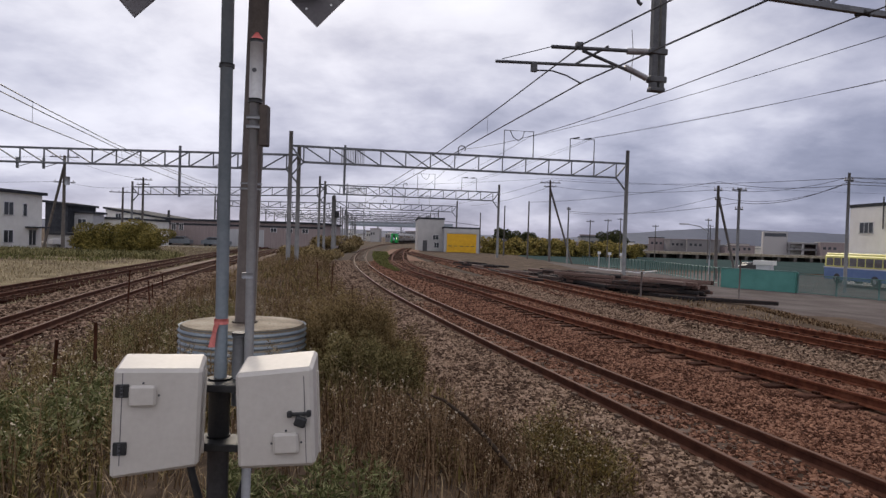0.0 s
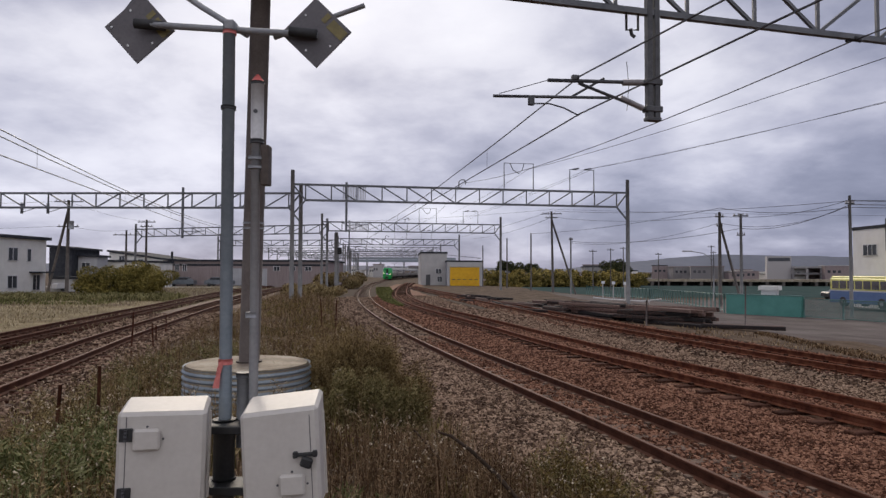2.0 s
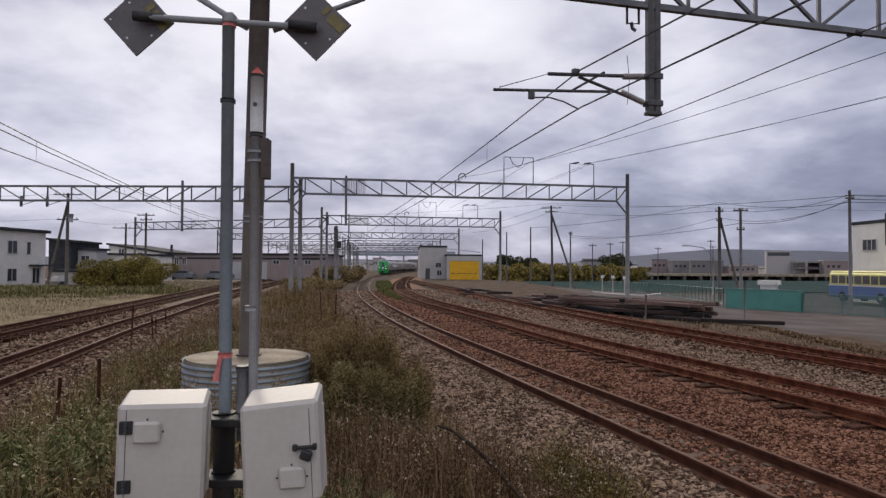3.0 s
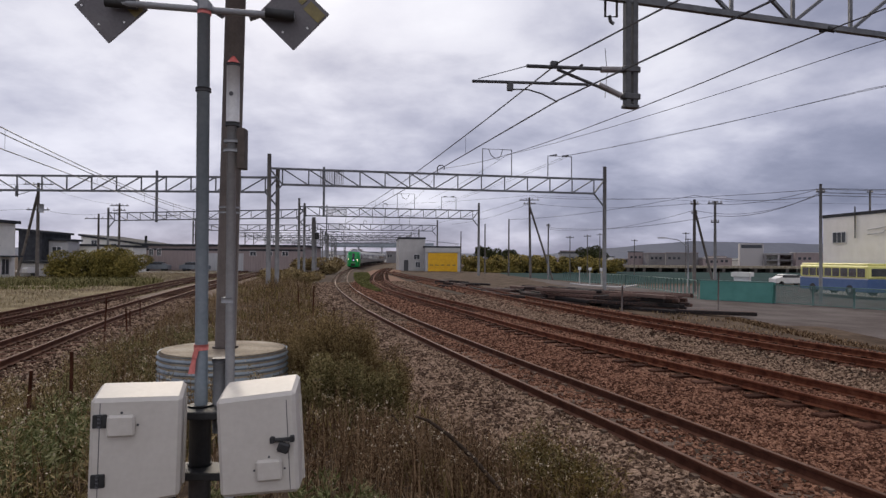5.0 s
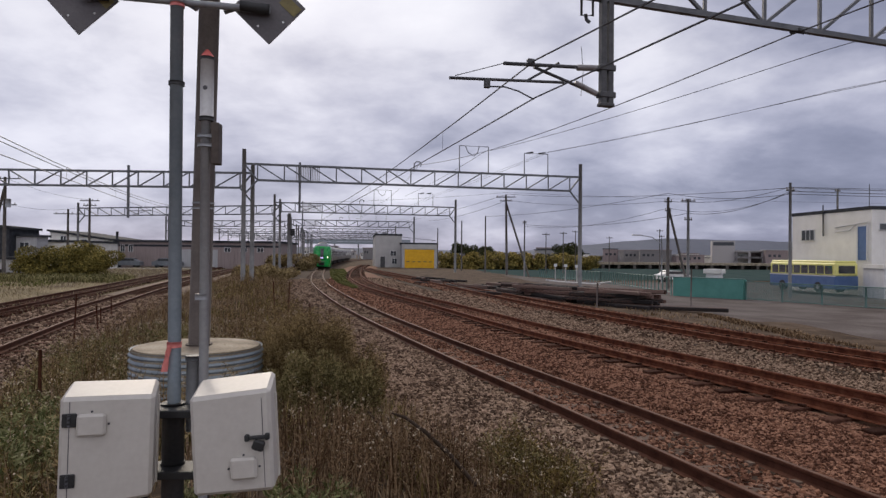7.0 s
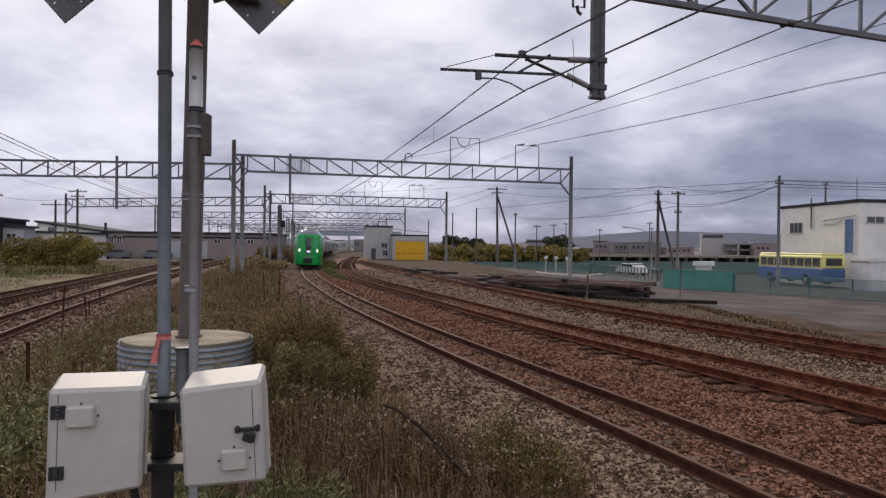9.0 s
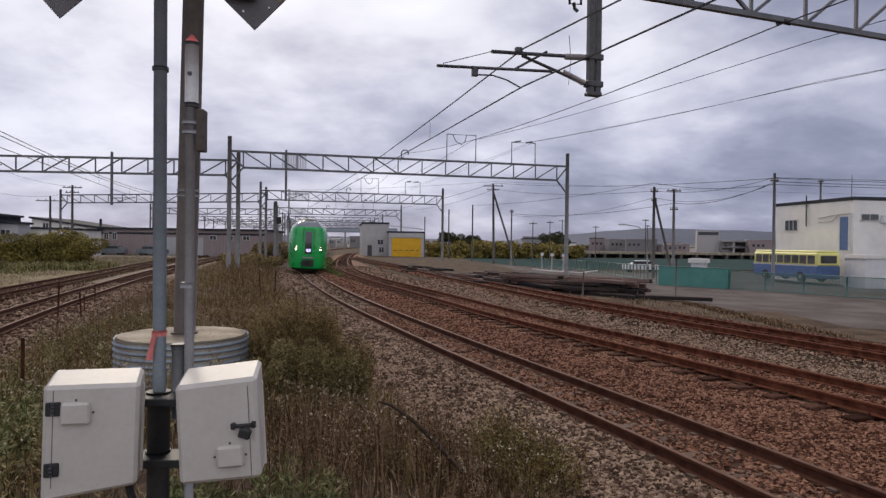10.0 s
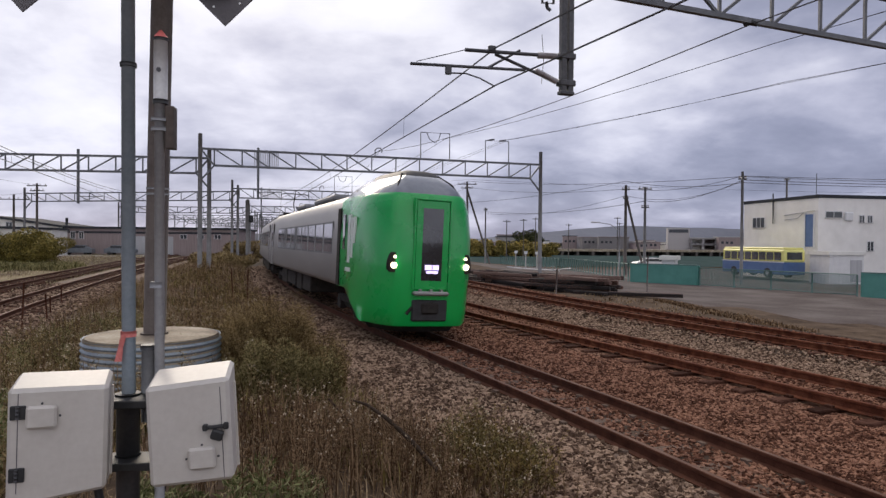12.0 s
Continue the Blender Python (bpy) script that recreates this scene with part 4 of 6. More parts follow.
        part("side_marking", block(min(sx * 1.36, sx * 1.416), 8.6, 2.1, max(sx * 1.36, sx * 1.404), 8.75, 2.74, 0), "pale_mark", root)
    return root


def pantograph(root):
    pg = part("pantograph", rod([(0, 7.2, 3.75), (0, 6.2, 4.35), (0, 7.1, 4.86)], 0.03, 6), "under", root, "raised grey pantograph")
    part("collector", rod([(-0.8, 7.1, 4.8), (-0.55, 7.1, 4.88), (0.55, 7.1, 4.88), (0.8, 7.1, 4.8)], 0.028, 6), "under", pg)
    part("base_frame", block(-0.6, 6.6, 3.66, 0.6, 7.8, 3.76, 0.02), "under", pg)
    for x in (-0.4, 0.4):
        part("insulator", rod([(x, 6.8, 3.56), (x, 6.8, 3.7)], 0.07, 8), "insulator", pg)


lead_car = train_car(True)
first_trailer = train_car(False)
TRAIN = [lead_car, first_trailer] + [copy_thing(first_trailer, pose(0, 0, 0)) for _ in range(3)]
pantograph(first_trailer)


# ---- the yard's far side ----
MAT["green_wall"] = surface("sea_green_painted_wall", [(0.075, 0.24, 0.2), (0.11, 0.31, 0.26)], 1.2, 20, 0.6)
MAT["fence_green"] = surface("faded_green_fence", [(0.085, 0.17, 0.15), (0.13, 0.23, 0.205)], 2, 30, 0.6)
MAT["plaster"] = surface("off_white_render", [(0.7, 0.68, 0.645), (0.82, 0.8, 0.765)], 0.8, 14, 0.85, bump=0.2)
MAT["plaster_grey"] = surface("grey_beige_render", [(0.38, 0.37, 0.36), (0.48, 0.47, 0.455)], 0.7, 12, 0.85)
MAT["house_white"] = surface("cream_siding", [(0.64, 0.625, 0.58), (0.76, 0.745, 0.7)], 1, 20, 0.8)
MAT["roof_dark"] = surface("dark_sheet_roof", [(0.03, 0.032, 0.038), (0.06, 0.063, 0.07)], 2, 25, 0.85, spec=0.1)
MAT["ware_brown"] = surface("mauve_brown_sheet_wall", [(0.23, 0.18, 0.175), (0.32, 0.26, 0.25)], 1, 20, 0.7, stretch=(6, 6, 0.3))
MAT["ware_grey"] = surface("grey_sheet_wall", [(0.36, 0.36, 0.37), (0.46, 0.46, 0.47)], 1, 20, 0.7, stretch=(6, 6, 0.3))
MAT["yellow"] = surface("yellow_roller_shutter", [(0.68, 0.36, 0.005), (0.8, 0.46, 0.01)], 1.5, 20, 0.5)
MAT["bus_yellow"] = surface("pale_yellow_bus_paint", [(0.7, 0.66, 0.2), (0.8, 0.76, 0.28)], 2, 20, 0.4)
MAT["bus_blue"] = surface("faded_blue_bus_paint", [(0.06, 0.12, 0.27), (0.1, 0.17, 0.34)], 2, 20, 0.5)
MAT["pane"] = surface("dark_window_pane", [(0.03, 0.034, 0.04), (0.06, 0.066, 0.075)], 1, 10, 0.12, bump=0.0)
MAT["timber"] = surface("dark_creosoted_timber", [(0.015, 0.011, 0.01), (0.05, 0.03, 0.024), (0.11, 0.05, 0.036), (0.16, 0.105, 0.085)], 3, 30, 0.9, vary=0.6, bump=0.5, stretch=(6, 1, 6))
MAT["timber_top"] = surface("greyed_timber", [(0.08, 0.062, 0.056), (0.17, 0.14, 0.13)], 3, 30, 0.9, vary=0.3, bump=0.5)
MAT["water"] = surface("grey_harbour_water", [(0.04, 0.065, 0.06), (0.065, 0.09, 0.085)], 0.3, 3, 0.8, by="World", bump=0.6, spec=0.1, ior=1.04)
MAT["car_white"] = surface("white_car_paint", [(0.6, 0.6, 0.6), (0.7, 0.7, 0.7)], 2, 20, 0.35)
MAT["car_dark"] = surface("black_car_paint", [(0.02, 0.021, 0.024), (0.035, 0.036, 0.04)], 2, 20, 0.35)
MAT["car_grey"] = surface("blue_grey_car_paint", [(0.12, 0.14, 0.16), (0.18, 0.2, 0.22)], 2, 20, 0.35)
MAT["pole_wood"] = surface("dark_utility_pole", [(0.07, 0.06, 0.055), (0.13, 0.115, 0.1)], 3, 40, 0.9)
MAT["far_town"] = surface("hazy_town_walls", [(0.2, 0.19, 0.19), (0.42, 0.4, 0.39)], 0.2, 3, 0.9, vary=0.6)
MAT["hill"] = surface("hazy_blue_grey_hill", [(0.12, 0.13, 0.16), (0.16, 0.17, 0.2)], 0.004, 0.05, 1.0, bump=0)
MAT["leaf_yellow"] = surface("autumn_yellow_leaves", [(0.095, 0.08, 0.025), (0.25, 0.2, 0.055), (0.45, 0.34, 0.095)], 0.5, 6, 0.8, by="World", vary=0.5, spec=0.2)
MAT["leaf_bush"] = surface("yellow_green_bush_leaves", [(0.075, 0.066, 0.018), (0.19, 0.16, 0.04), (0.36, 0.28, 0.075)], 0.5, 6, 0.8, by="World", vary=0.5, spec=0.2)
MAT["leaf_dark"] = surface("dark_olive_leaves", [(0.022, 0.026, 0.012), (0.05, 0.055, 0.022), (0.09, 0.09, 0.03)], 0.6, 6, 0.8, by="World", vary=0.5, spec=0.2)
MAT["plume_olive"] = surface("olive_tan_weed_plumes", [(0.1, 0.07, 0.03), (0.24, 0.176, 0.08), (0.42, 0.325, 0.165)], 0.9, 6, 0.85, by="World", vary=0.5, bump=0, spec=0.08)
MAT["plume_green"] = surface("soft_green_weed_plumes", [(0.075, 0.07, 0.027), (0.18, 0.164, 0.068), (0.31, 0.275, 0.13)], 0.9, 6, 0.85, by="World", vary=0.5, bump=0, spec=0.08)
MAT["bush_olive"] = surface("olive_brown_bush_plumes", [(0.078, 0.052, 0.022), (0.19, 0.133, 0.058), (0.33, 0.242, 0.115)], 0.9, 6, 0.85, by="World", vary=0.5, bump=0, spec=0.08)
MAT["bush_green"] = surface("grey_green_bush_plumes", [(0.072, 0.06, 0.024), (0.175, 0.146, 0.06), (0.31, 0.255, 0.12)], 0.9, 6, 0.85, by="World", vary=0.5, bump=0, spec=0.08)
MAT["leaf_fresh"] = surface("fresh_green_leafy_weeds", [(0.075, 0.086, 0.03), (0.18, 0.19, 0.075), (0.32, 0.31, 0.155)], 0.9, 6, 0.8, by="World", vary=0.5, bump=0, spec=0.1)
MAT["bark"] = surface("dark_bark", [(0.03, 0.021, 0.015), (0.066, 0.048, 0.036)], 4, 40, 0.95, spec=0.05)

yard_floor = part("asphalt_yard", grid_patch(spaced([(12, 75, 40)]), spaced([(18, 78, 40)]),
                  lambda x, y: ground_z(x, y) + (0.025 if x > 10.6 + 0.3 * (34 - y) * (y < 34) + 0.8 * noise.noise(Vector((x * 0.3, y * 0.3, 5))) else -0.2)), "asphalt", smooth=True)
tagged(yard_floor, "grey worn asphalt yard beside the tracks", "yard", kind="structure")
tagged(part("harbour_water", grid_patch(spaced([(10, 400, 12)]), spaced([(84, 215, 10)]), lambda x, y: -0.9), "water"), "grey still harbour water beyond the fence", "water", kind="structure")


def on_ground(x, y):
    return ground_z(x, y)


def fence(points, gap, h, mat, rails, label):
    """Posts with rails between them, along a plan line."""
    root = tagged(empty("fence"), label, "fence", group="yard fences")
    for (xa, ya), (xb, yb) in zip(points, points[1:]):
        n = max(1, round(math.hypot(xb - xa, yb - ya) / gap))
        za, zb = on_ground(xa, ya), on_ground(xb, yb)
        for i in range(n + 1):
            f = i / n
            x, y, z = xa + (xb - xa) * f, ya + (yb - ya) * f, za + (zb - za) * f
            part("post", rod([(x, y, z - 0.2), (x, y, z + h)], 0.045, 6), mat, root)
        for r in rails:
            part("rail", rod([(xa, ya, za + r), (xb, yb, zb + r)], 0.028, 6), mat, root)
    return root


fence([(20.6, 95), (22.0, 70), (18.1, 42.2)], 1.1, 1.3, "fence_green", (0.25, 1.25), "faded green steel post fence by the water")
mesh_fence = fence([(21.1, 38.2), (25.6, 30.6)], 2.2, 1.15, "fence_green", (0.1, 1.15), "low green mesh fence along the yard")
bm = bmesh.new()
for i in range(230):
    f = i / 229
    x, y = 21.1 + 4.5 * f, 38.2 - 7.6 * f
    tube(bm, [(x, y, on_ground(x, y) + 0.08), (x, y, on_ground(x, y) + 1.15)], 0.011, 4)
tagged(part("mesh_infill", bm, "fence_green", mesh_fence), kind="stuff")


def green_wall(a, b, h, name="boundary_wall"):
    d = Vector((b[0] - a[0], b[1] - a[1], 0))
    root = tagged(empty(name, Matrix.Translation((a[0], a[1], on_ground(*a) - 0.1)) @ pose(0, 0, 0, 0, 0, math.degrees(math.atan2(d.y, d.x)))), "sea-green painted low boundary wall", "wall", group="green boundary walls")
    part("panel", block(0, -0.08, 0, d.length, 0.08, h, 0.01), "green_wall", root)
    part("coping", block(-0.03, -0.11, h, d.length + 0.03, 0.11, h + 0.06, 0.01), "fence_green", root)
    for i in range(3):
        part("pilaster", block(d.length * i / 2 - 0.08, 0.08, 0, d.length * i / 2 + 0.08, 0.2, h, 0.01), "green_wall", root)


green_wall((18.1, 41.8), (21.0, 38.3), 1.35)
green_wall((25.7, 30.4), (31.0, 22.5), 1.35)


def house_block(name, m, w, d, h, wall, roof, label, slope=0.0, eave=0.25, cat="building"):
    """A plain walled block with a mono-pitch or flat roof; front at y = 0, along x."""
    root = tagged(empty(name, m), label, cat)
    bm = block(0, 0, -1.2, w, d, h)
    for v in bm.verts:
        if v.co.z > 0:
            v.co.z -= slope * v.co.x
    part("wall", bm, wall, root)
    bm = block(-eave, -eave, h + 0.003, w + eave, d + eave, h + 0.3)
    for v in bm.verts:
        v.co.z -= slope * v.co.x
    part("roof", bm, roof, root)
    return root


def window_on(root, x, z, w, h, side="front", depth=0.0, mullions=1):
    """A window with frame, sill and panes; on the front (y = 0) or on the gable at x = depth."""
    m = pose(x, 0, z) if side == "front" else pose(depth, x, z, 0, 0, 90 if depth > 0 else -90)
    wd = part("window", block(-w / 2, -0.03, -h / 2, w / 2, 0.05, h / 2, 0, m), "pane", root)
    for x0, x1, z0, z1 in ((-w / 2 - 0.05, w / 2 + 0.05, h / 2, h / 2 + 0.06), (-w / 2 - 0.05, -w / 2, -h / 2, h / 2), (w / 2, w / 2 + 0.05, -h / 2, h / 2)):
        part("frame", block(x0, -0.06, z0, x1, 0.04, z1, 0, m), "car_white", wd)
    for i in range(mullions):
        u = -w / 2 + w * (i + 1) / (mullions + 1)
        part("mullion", block(u - 0.025, -0.05, -h / 2, u + 0.025, 0.0, h / 2, 0, m), "car_white", wd)
    part("sill", block(-w / 2 - 0.08, -0.1, -h / 2 - 0.07, w / 2 + 0.08, 0.04, -h / 2, 0, m), "plaster_grey", wd)


# office block on the far side: two faces, corner towards the yard
off = house_block("office_building", pose(39.3, 62.5, -0.9, 0, 0, -88), 10.5, 26, 7.3, "plaster", "roof_dark", "off-white two-storey office building with a flat roof", 0.0, 0.05)
window_on(off, 2.4, 5.35, 1.8, 0.95, mullions=2)
door = part("stair_window", block(8.9, -0.04, 3.0, 10.0, 0.05, 5.9), "bus_blue", off, "tall blue-grey stair window")
for u in (8.85, 9.98):
    part("frame", block(u, -0.08, 2.9, u + 0.12, 0.02, 6.0), "car_white", door)
part("downpipe", rod([(4.6, -0.08, 5.2), (4.6, -0.08, 8.1)], 0.06, 6), "dark_steel", off)
part("conduit", rod([(6.2, -0.06, 5.9), (10.2, -0.06, 6.25)], 0.035, 6), "ware_grey", off)
part("conduit", rod([(6.2, -0.06, 5.5), (8.0, -0.06, 5.6), (8.8, -0.06, 6.1)], 0.03, 6), "ware_grey", off)
for x, z, w, h in ((1.5, 5.85, 1.6, 0.5), (4.3, 5.5, 0.45, 0.6), (5.1, 5.5, 0.45, 0.6), (5.2, 3.1, 0.6, 0.8), (7.6, 3.1, 0.9, 0.8)):
    window_on(off, x, z, w, h, "side", 10.5)
vent = part("wall_vent", block(10.5, 2.5, 5.3, 10.8, 3.3, 6.1, 0.1), "car_white", off, "white wall vent hood")
part("aerial", rod([(9.0, 1.0, 7.3), (9.0, 1.0, 9.6)], 0.03, 5), "dark_steel", off)

shed = house_block("small_shed", pose(37.9, 48.3, -0.85, 0, 0, -4), 2.9, 2.6, 2.3, "car_white", "house_white", "small white shed with a grey shutter", 0.0, 0.12, "shed")
part("shutter", block(1.75, -0.03, 0.1, 2.75, 0.04, 1.9), "ware_grey", shed)


def bus(m):
    root = tagged(empty("parked_bus", m), "old yellow and blue bus parked behind the fence", "bus")
    part("lower_body", block(0, 0, 0.35, 8.9, 2.45, 1.55, 0.06), "bus_blue", root, "faded blue lower body")
    part("upper_body", block(0.02, 0.02, 1.55, 8.88, 2.43, 2.75, 0.1), "bus_yellow", root, "pale yellow upper body")
    part("roof", block(0.1, 0.12, 2.74, 8.8, 2.33, 2.95, 0.09), "bus_yellow", root)
    for i in range(8):
        wd = part("window", block(0.42 + i * 1.04, -0.012, 1.72, 1.34 + i * 1.04, 0.05, 2.5, 0), "side_glass", root)
        part("frame", block(0.38 + i * 1.04, -0.006, 1.67, 1.38 + i * 1.04, 0.04, 2.55, 0), "bus_yellow", wd)
    part("rear_window", block(8.85, 0.4, 1.8, 8.92, 2.05, 2.5, 0), "pane", root)
    part("stripe", block(0, -0.006, 1.5, 8.9, 0.03, 1.6, 0), "car_white", root)
    for x in (1.9, 6.8):
        wh = part("wheel", rod([(x, -0.02, 0.48), (x, 0.3, 0.48)], 0.48, 20), "black", root)
        part("hub", rod([(x, -0.04, 0.48), (x, 0.0, 0.48)], 0.2, 14), "ware_grey", wh)
        wr = part("wheel", rod([(x, 2.15, 0.48), (x, 2.47, 0.48)], 0.48, 20), "black", root)
    part("mirror", block(-0.15, -0.3, 1.9, -0.05, -0.1, 2.3, 0.02), "dark_steel", root)


bus(pose(35.6, 60.2, -0.72, 0, 0, -84.5) @ Matrix.Scale(0.93, 4))


def utility_pole(x, y, h, arms=(), r=0.14, mat="concrete_pole", lean=0.0, stay=0.0, label="grey concrete utility pole with crossarms", z=None):
    z0 = on_ground(x, y) if z is None else z
    root = tagged(empty("utility_pole", pose(x, y, z0, 0, lean, 0)), label, "utility pole", group="utility poles")
    part("pole", rod([(0, 0, -0.5), (0, 0, h)], [r, r * 0.7], 10), mat, root)
    for dz, w in arms:
        a = part("crossarm", block(-w / 2, -0.06, h - dz - 0.05, w / 2, 0.06, h - dz + 0.05), "dark_steel", root)
        for u in (-0.42, -0.15, 0.15, 0.42):
            part("insulator", rod([(u * w, 0, h - dz + 0.05), (u * w, 0, h - dz + 0.22)], 0.05, 6), "insulator", a)
    if stay:
        part("strut", rod([(0, 0, h * 0.9), (stay, 0, -0.4)], r * 0.7, 8), mat, root)
    return root


utility_pole(28.0, 44.8, 8.4, ((0.55, 0.6),), 0.13)
utility_pole(13.7, 83.0, 10.6, ((0.3, 2.6), (0.8, 1.6)), 0.18, "pole_wood", -1, 3.0, "dark wooden utility pole with a strut and crossarms", -0.5)
utility_pole(23.7, 56, 8.2, ((0.4, 0.7), (1.2, 0.5)), 0.16, "pole_wood", 0, 2.0, "dark wooden utility pole with a strut")
utility_pole(26.0, 57, 8.3, ((0.2, 1.3), (1.9, 0.7)), 0.15, "concrete_pole")
utility_pole(15.8, 82, 7.2, ((0.3, 0.5),), 0.12, label="slim grey lamp pole")
utility_pole(11.0, 84, 7.5, (), 0.12, "pole_wood", label="slim dark pole without arms")
utility_pole(9.0, 96, 7.5, (), 0.12, "pole_wood", label="slim dark pole without arms")
utility_pole(6.2, 110, 7.0, (), 0.12, "pole_wood", label="slim dark pole without arms")
utility_pole(46.5, 66.0, 10.6, ((0.2, 0.6),), 0.14, label="grey pole behind the office building")
for x, y in ((-41.6, 70.5),):
    utility_pole(x, y, 10.1, ((0.15, 3.2), (2.9, 2.4)), 0.2, "pole_wood", 0, -2.2, "dark wooden double utility pole with crossarms and transformer")
    tr = tagged(empty("pole_transformer", pose(x + 0.45, y - 0.2, 6.8)), "grey can transformer on the utility pole", "transformer")
    part("can", rod([(0, 0, 0), (0, 0, 0.9)], 0.26, 12), "galv", tr)
    part("bracket", block(-0.45, 0.1, 0.3, 0.0, 0.25, 0.4), "galv", tr)
utility_pole(-38.9, 83.2, 9.0, ((0.3, 2.3), (0.9, 1.6)), 0.17, "pole_wood", label="dark utility pole with two crossarms")
utility_pole(-41.2, 82.6, 7.6, ((0.6, 3.4),), 0.16, "pole_wood", label="dark utility pole with a thin aerial")
utility_pole(-36.2, 103, 8.4, ((0.3, 1.0),), 0.16, "pole_wood", label="dark utility pole by the warehouse")
for x, y, h in ((30, 118, 7.6), (34.5, 126, 8.2), (43, 131, 7.2), (50, 122, 8.4), (57, 138, 7.8), (24.5, 108, 7.0)):
    utility_pole(x, y, h, ((0.3, 1.3),), 0.1, "pole_wood", label="slim dark pole with a crossarm beyond the water", z=-0.9)
wire("aerial_wire", [(75, 46, 8.4), (28, 44.8, 7.3), (13.7, 83, 10.2), (-2, 150, 9.5)], 0.02, 0.5)
wire("aerial_wire", [(75, 42, 7.3), (28, 44.8, 6.85), (23.7, 56, 7.9), (11.0, 84, 7.3)], 0.02, 0.4)
wire("aerial_wire", [(75, 38, 8.0), (28, 44.8, 7.35), (23.7, 56, 7.2), (13.7, 83, 9.4), (5, 120, 8.5)], 0.018, 0.5)
wire("aerial_wire", [(75, 38, 7.7), (28, 44.8, 7.05), (26, 57, 6.2), (15.8, 82, 6.2)], 0.022, 0.6)
wire("aerial_wire", [(28, 44.8, 6.95), (23.7, 56, 6.6), (15.8, 82, 6.0)], 0.016, 0.8)
wire("aerial_wire", [(43, 64, 9.4), (28, 44.8, 7.3)], 0.014, 0.3)
wire("aerial_wire", [(-100, 75, 9.7), (-41.6, 70.5, 9.9), (-38.9, 83.2, 8.7)], 0.014, 0.4)
wire("aerial_wire", [(-100, 75, 7.0), (-41.6, 70.5, 7.2), (-38.9, 83.2, 8.0)], 0.014, 0.6)
wire("aerial_wire", [(-16, 88, 9.1), (13.7, 83, 10.4), (75, 80, 9.5)], 0.012, 0.3)


# ---- stacks of old sleepers ----
def timber_stack(x, y, turn, layers, per, length, label, spread=0.12):
    root = tagged(empty("timber_stack", pose(x, y, on_ground(x, y) + 0.02, 0, 0, turn)), label, "timber stack", group="stacks of old timber")
    me = None
    for k in range(layers):
        for i in range(per):
            if random.random() < 0.12 * k:
                continue
            m = pose(random.uniform(-0.35, 0.35) * (1 + k * 0.3), (i - per / 2) * 0.27 + random.uniform(-spread, spread), 0.09 + k * 0.2 + random.uniform(-0.01, 0.01), random.uniform(-5, 5), random.uniform(-2, 2), random.uniform(-1, 1) * (4 + 40 * spread))
            if me is None:
                ob = part("timber", block(-length / 2, -0.095, -0.08, length / 2, 0.095, 0.08, 0.02), "timber", root)
                ob.matrix_basis = m
                me = ob.data
            else:
                shared("timber", me, root, m)
    return root


timber_stack(10.5, 30.4, -40, 4, 8, 3.6, "stack of dark old railway timbers", 0.36)
timber_stack(11.9, 28.2, -34, 1, 2, 4.8, "two long dark timbers lying on the ground")
timber_stack(8.1, 33.6, -52, 4, 8, 3.4, "heap of dark broken sleepers beside the track", 0.3)
timber_stack(6.2, 37.8, -60, 2, 6, 3.2, "heap of dark broken sleepers beside the track", 0.3)
timber_stack(8.4, 38.5, -50, 3, 8, 3.6, "heap of reddish old sleepers", 0.35)
timber_stack(4.6, 44.8, -66, 2, 6, 4.2, "low stack of old sleepers by the yard track", 0.3)
timber_stack(11.0, 34.2, -45, 3, 7, 4.4, "low stack of greyed timbers", 0.25)
for x, y, n in ((6.9, 35.6, 10), (5.4, 41.5, 10), (9.6, 32.2, 9), (3.2, 49.5, 10), (9.8, 36.8, 9), (7.2, 41.0, 9), (1.9, 54.5, 8)):
    timber_stack(x, y, -58, 3, n // 2 + 2, 2.7, "loose heap of broken reddish sleepers", 0.55)
for x, y, h in ((8.7, 28.2, 1.15), (13.6, 29.5, 1.9)):
    st = tagged(empty("marker_stake", pose(x, y, on_ground(x, y))), "thin rusty stake standing by the timber stacks", "stake", group="marker stakes")
    part("stake", rod([(0, 0, -0.2), (0.03, 0, h)], 0.035, 6), "timber_top", st)


# ---- sheds at the end of the yard ----
sh = house_block("engine_shed", pose(0.1, 113, -0.2, 0, 0, 4), 6.2, 12, 4.2, "ware_grey", "roof_dark", "grey shed with a yellow roller shutter", 0.0, 0.15, "shed")
shut = part("roller_shutter", block(0.5, -0.08, 0.0, 5.7, 0.04, 3.3), "yellow", sh, "bright yellow roller shutter")
for i in range(14):
    part("slat", block(0.5, -0.11, 0.05 + i * 0.235, 5.7, -0.075, 0.25 + i * 0.235, 0.012), "yellow", shut)
for i in range(5):
    part("slot", block(0.8 + i * 1.0, -0.13, 1.1, 1.35 + i * 1.0, -0.1, 1.22), "dark_steel", shut)
part("lintel", block(0, -0.15, 3.4, 6.2, 0.02, 4.2), "plaster_grey", sh)
gs = house_block("grey_depot", pose(-4.6, 116, -0.2, 0, 0, 4), 4.7, 18, 5.8, "plaster_grey", "roof_dark", "tall plain grey depot building beside the shed", 0.0, 0.1)
part("door", block(0.9, -0.05, 0, 1.7, 0.03, 2.0), "dark_steel", gs)
window_on(gs, 3.2, 2.6, 1.0, 0.8)
window_on(gs, 3.4, 1.2, 0.8, 0.9)
part("rooftop_rail", rod([(4.5, 1, 5.6), (11, 1, 5.0), (11, 8, 5.0)], 0.05, 5), "galv", gs)


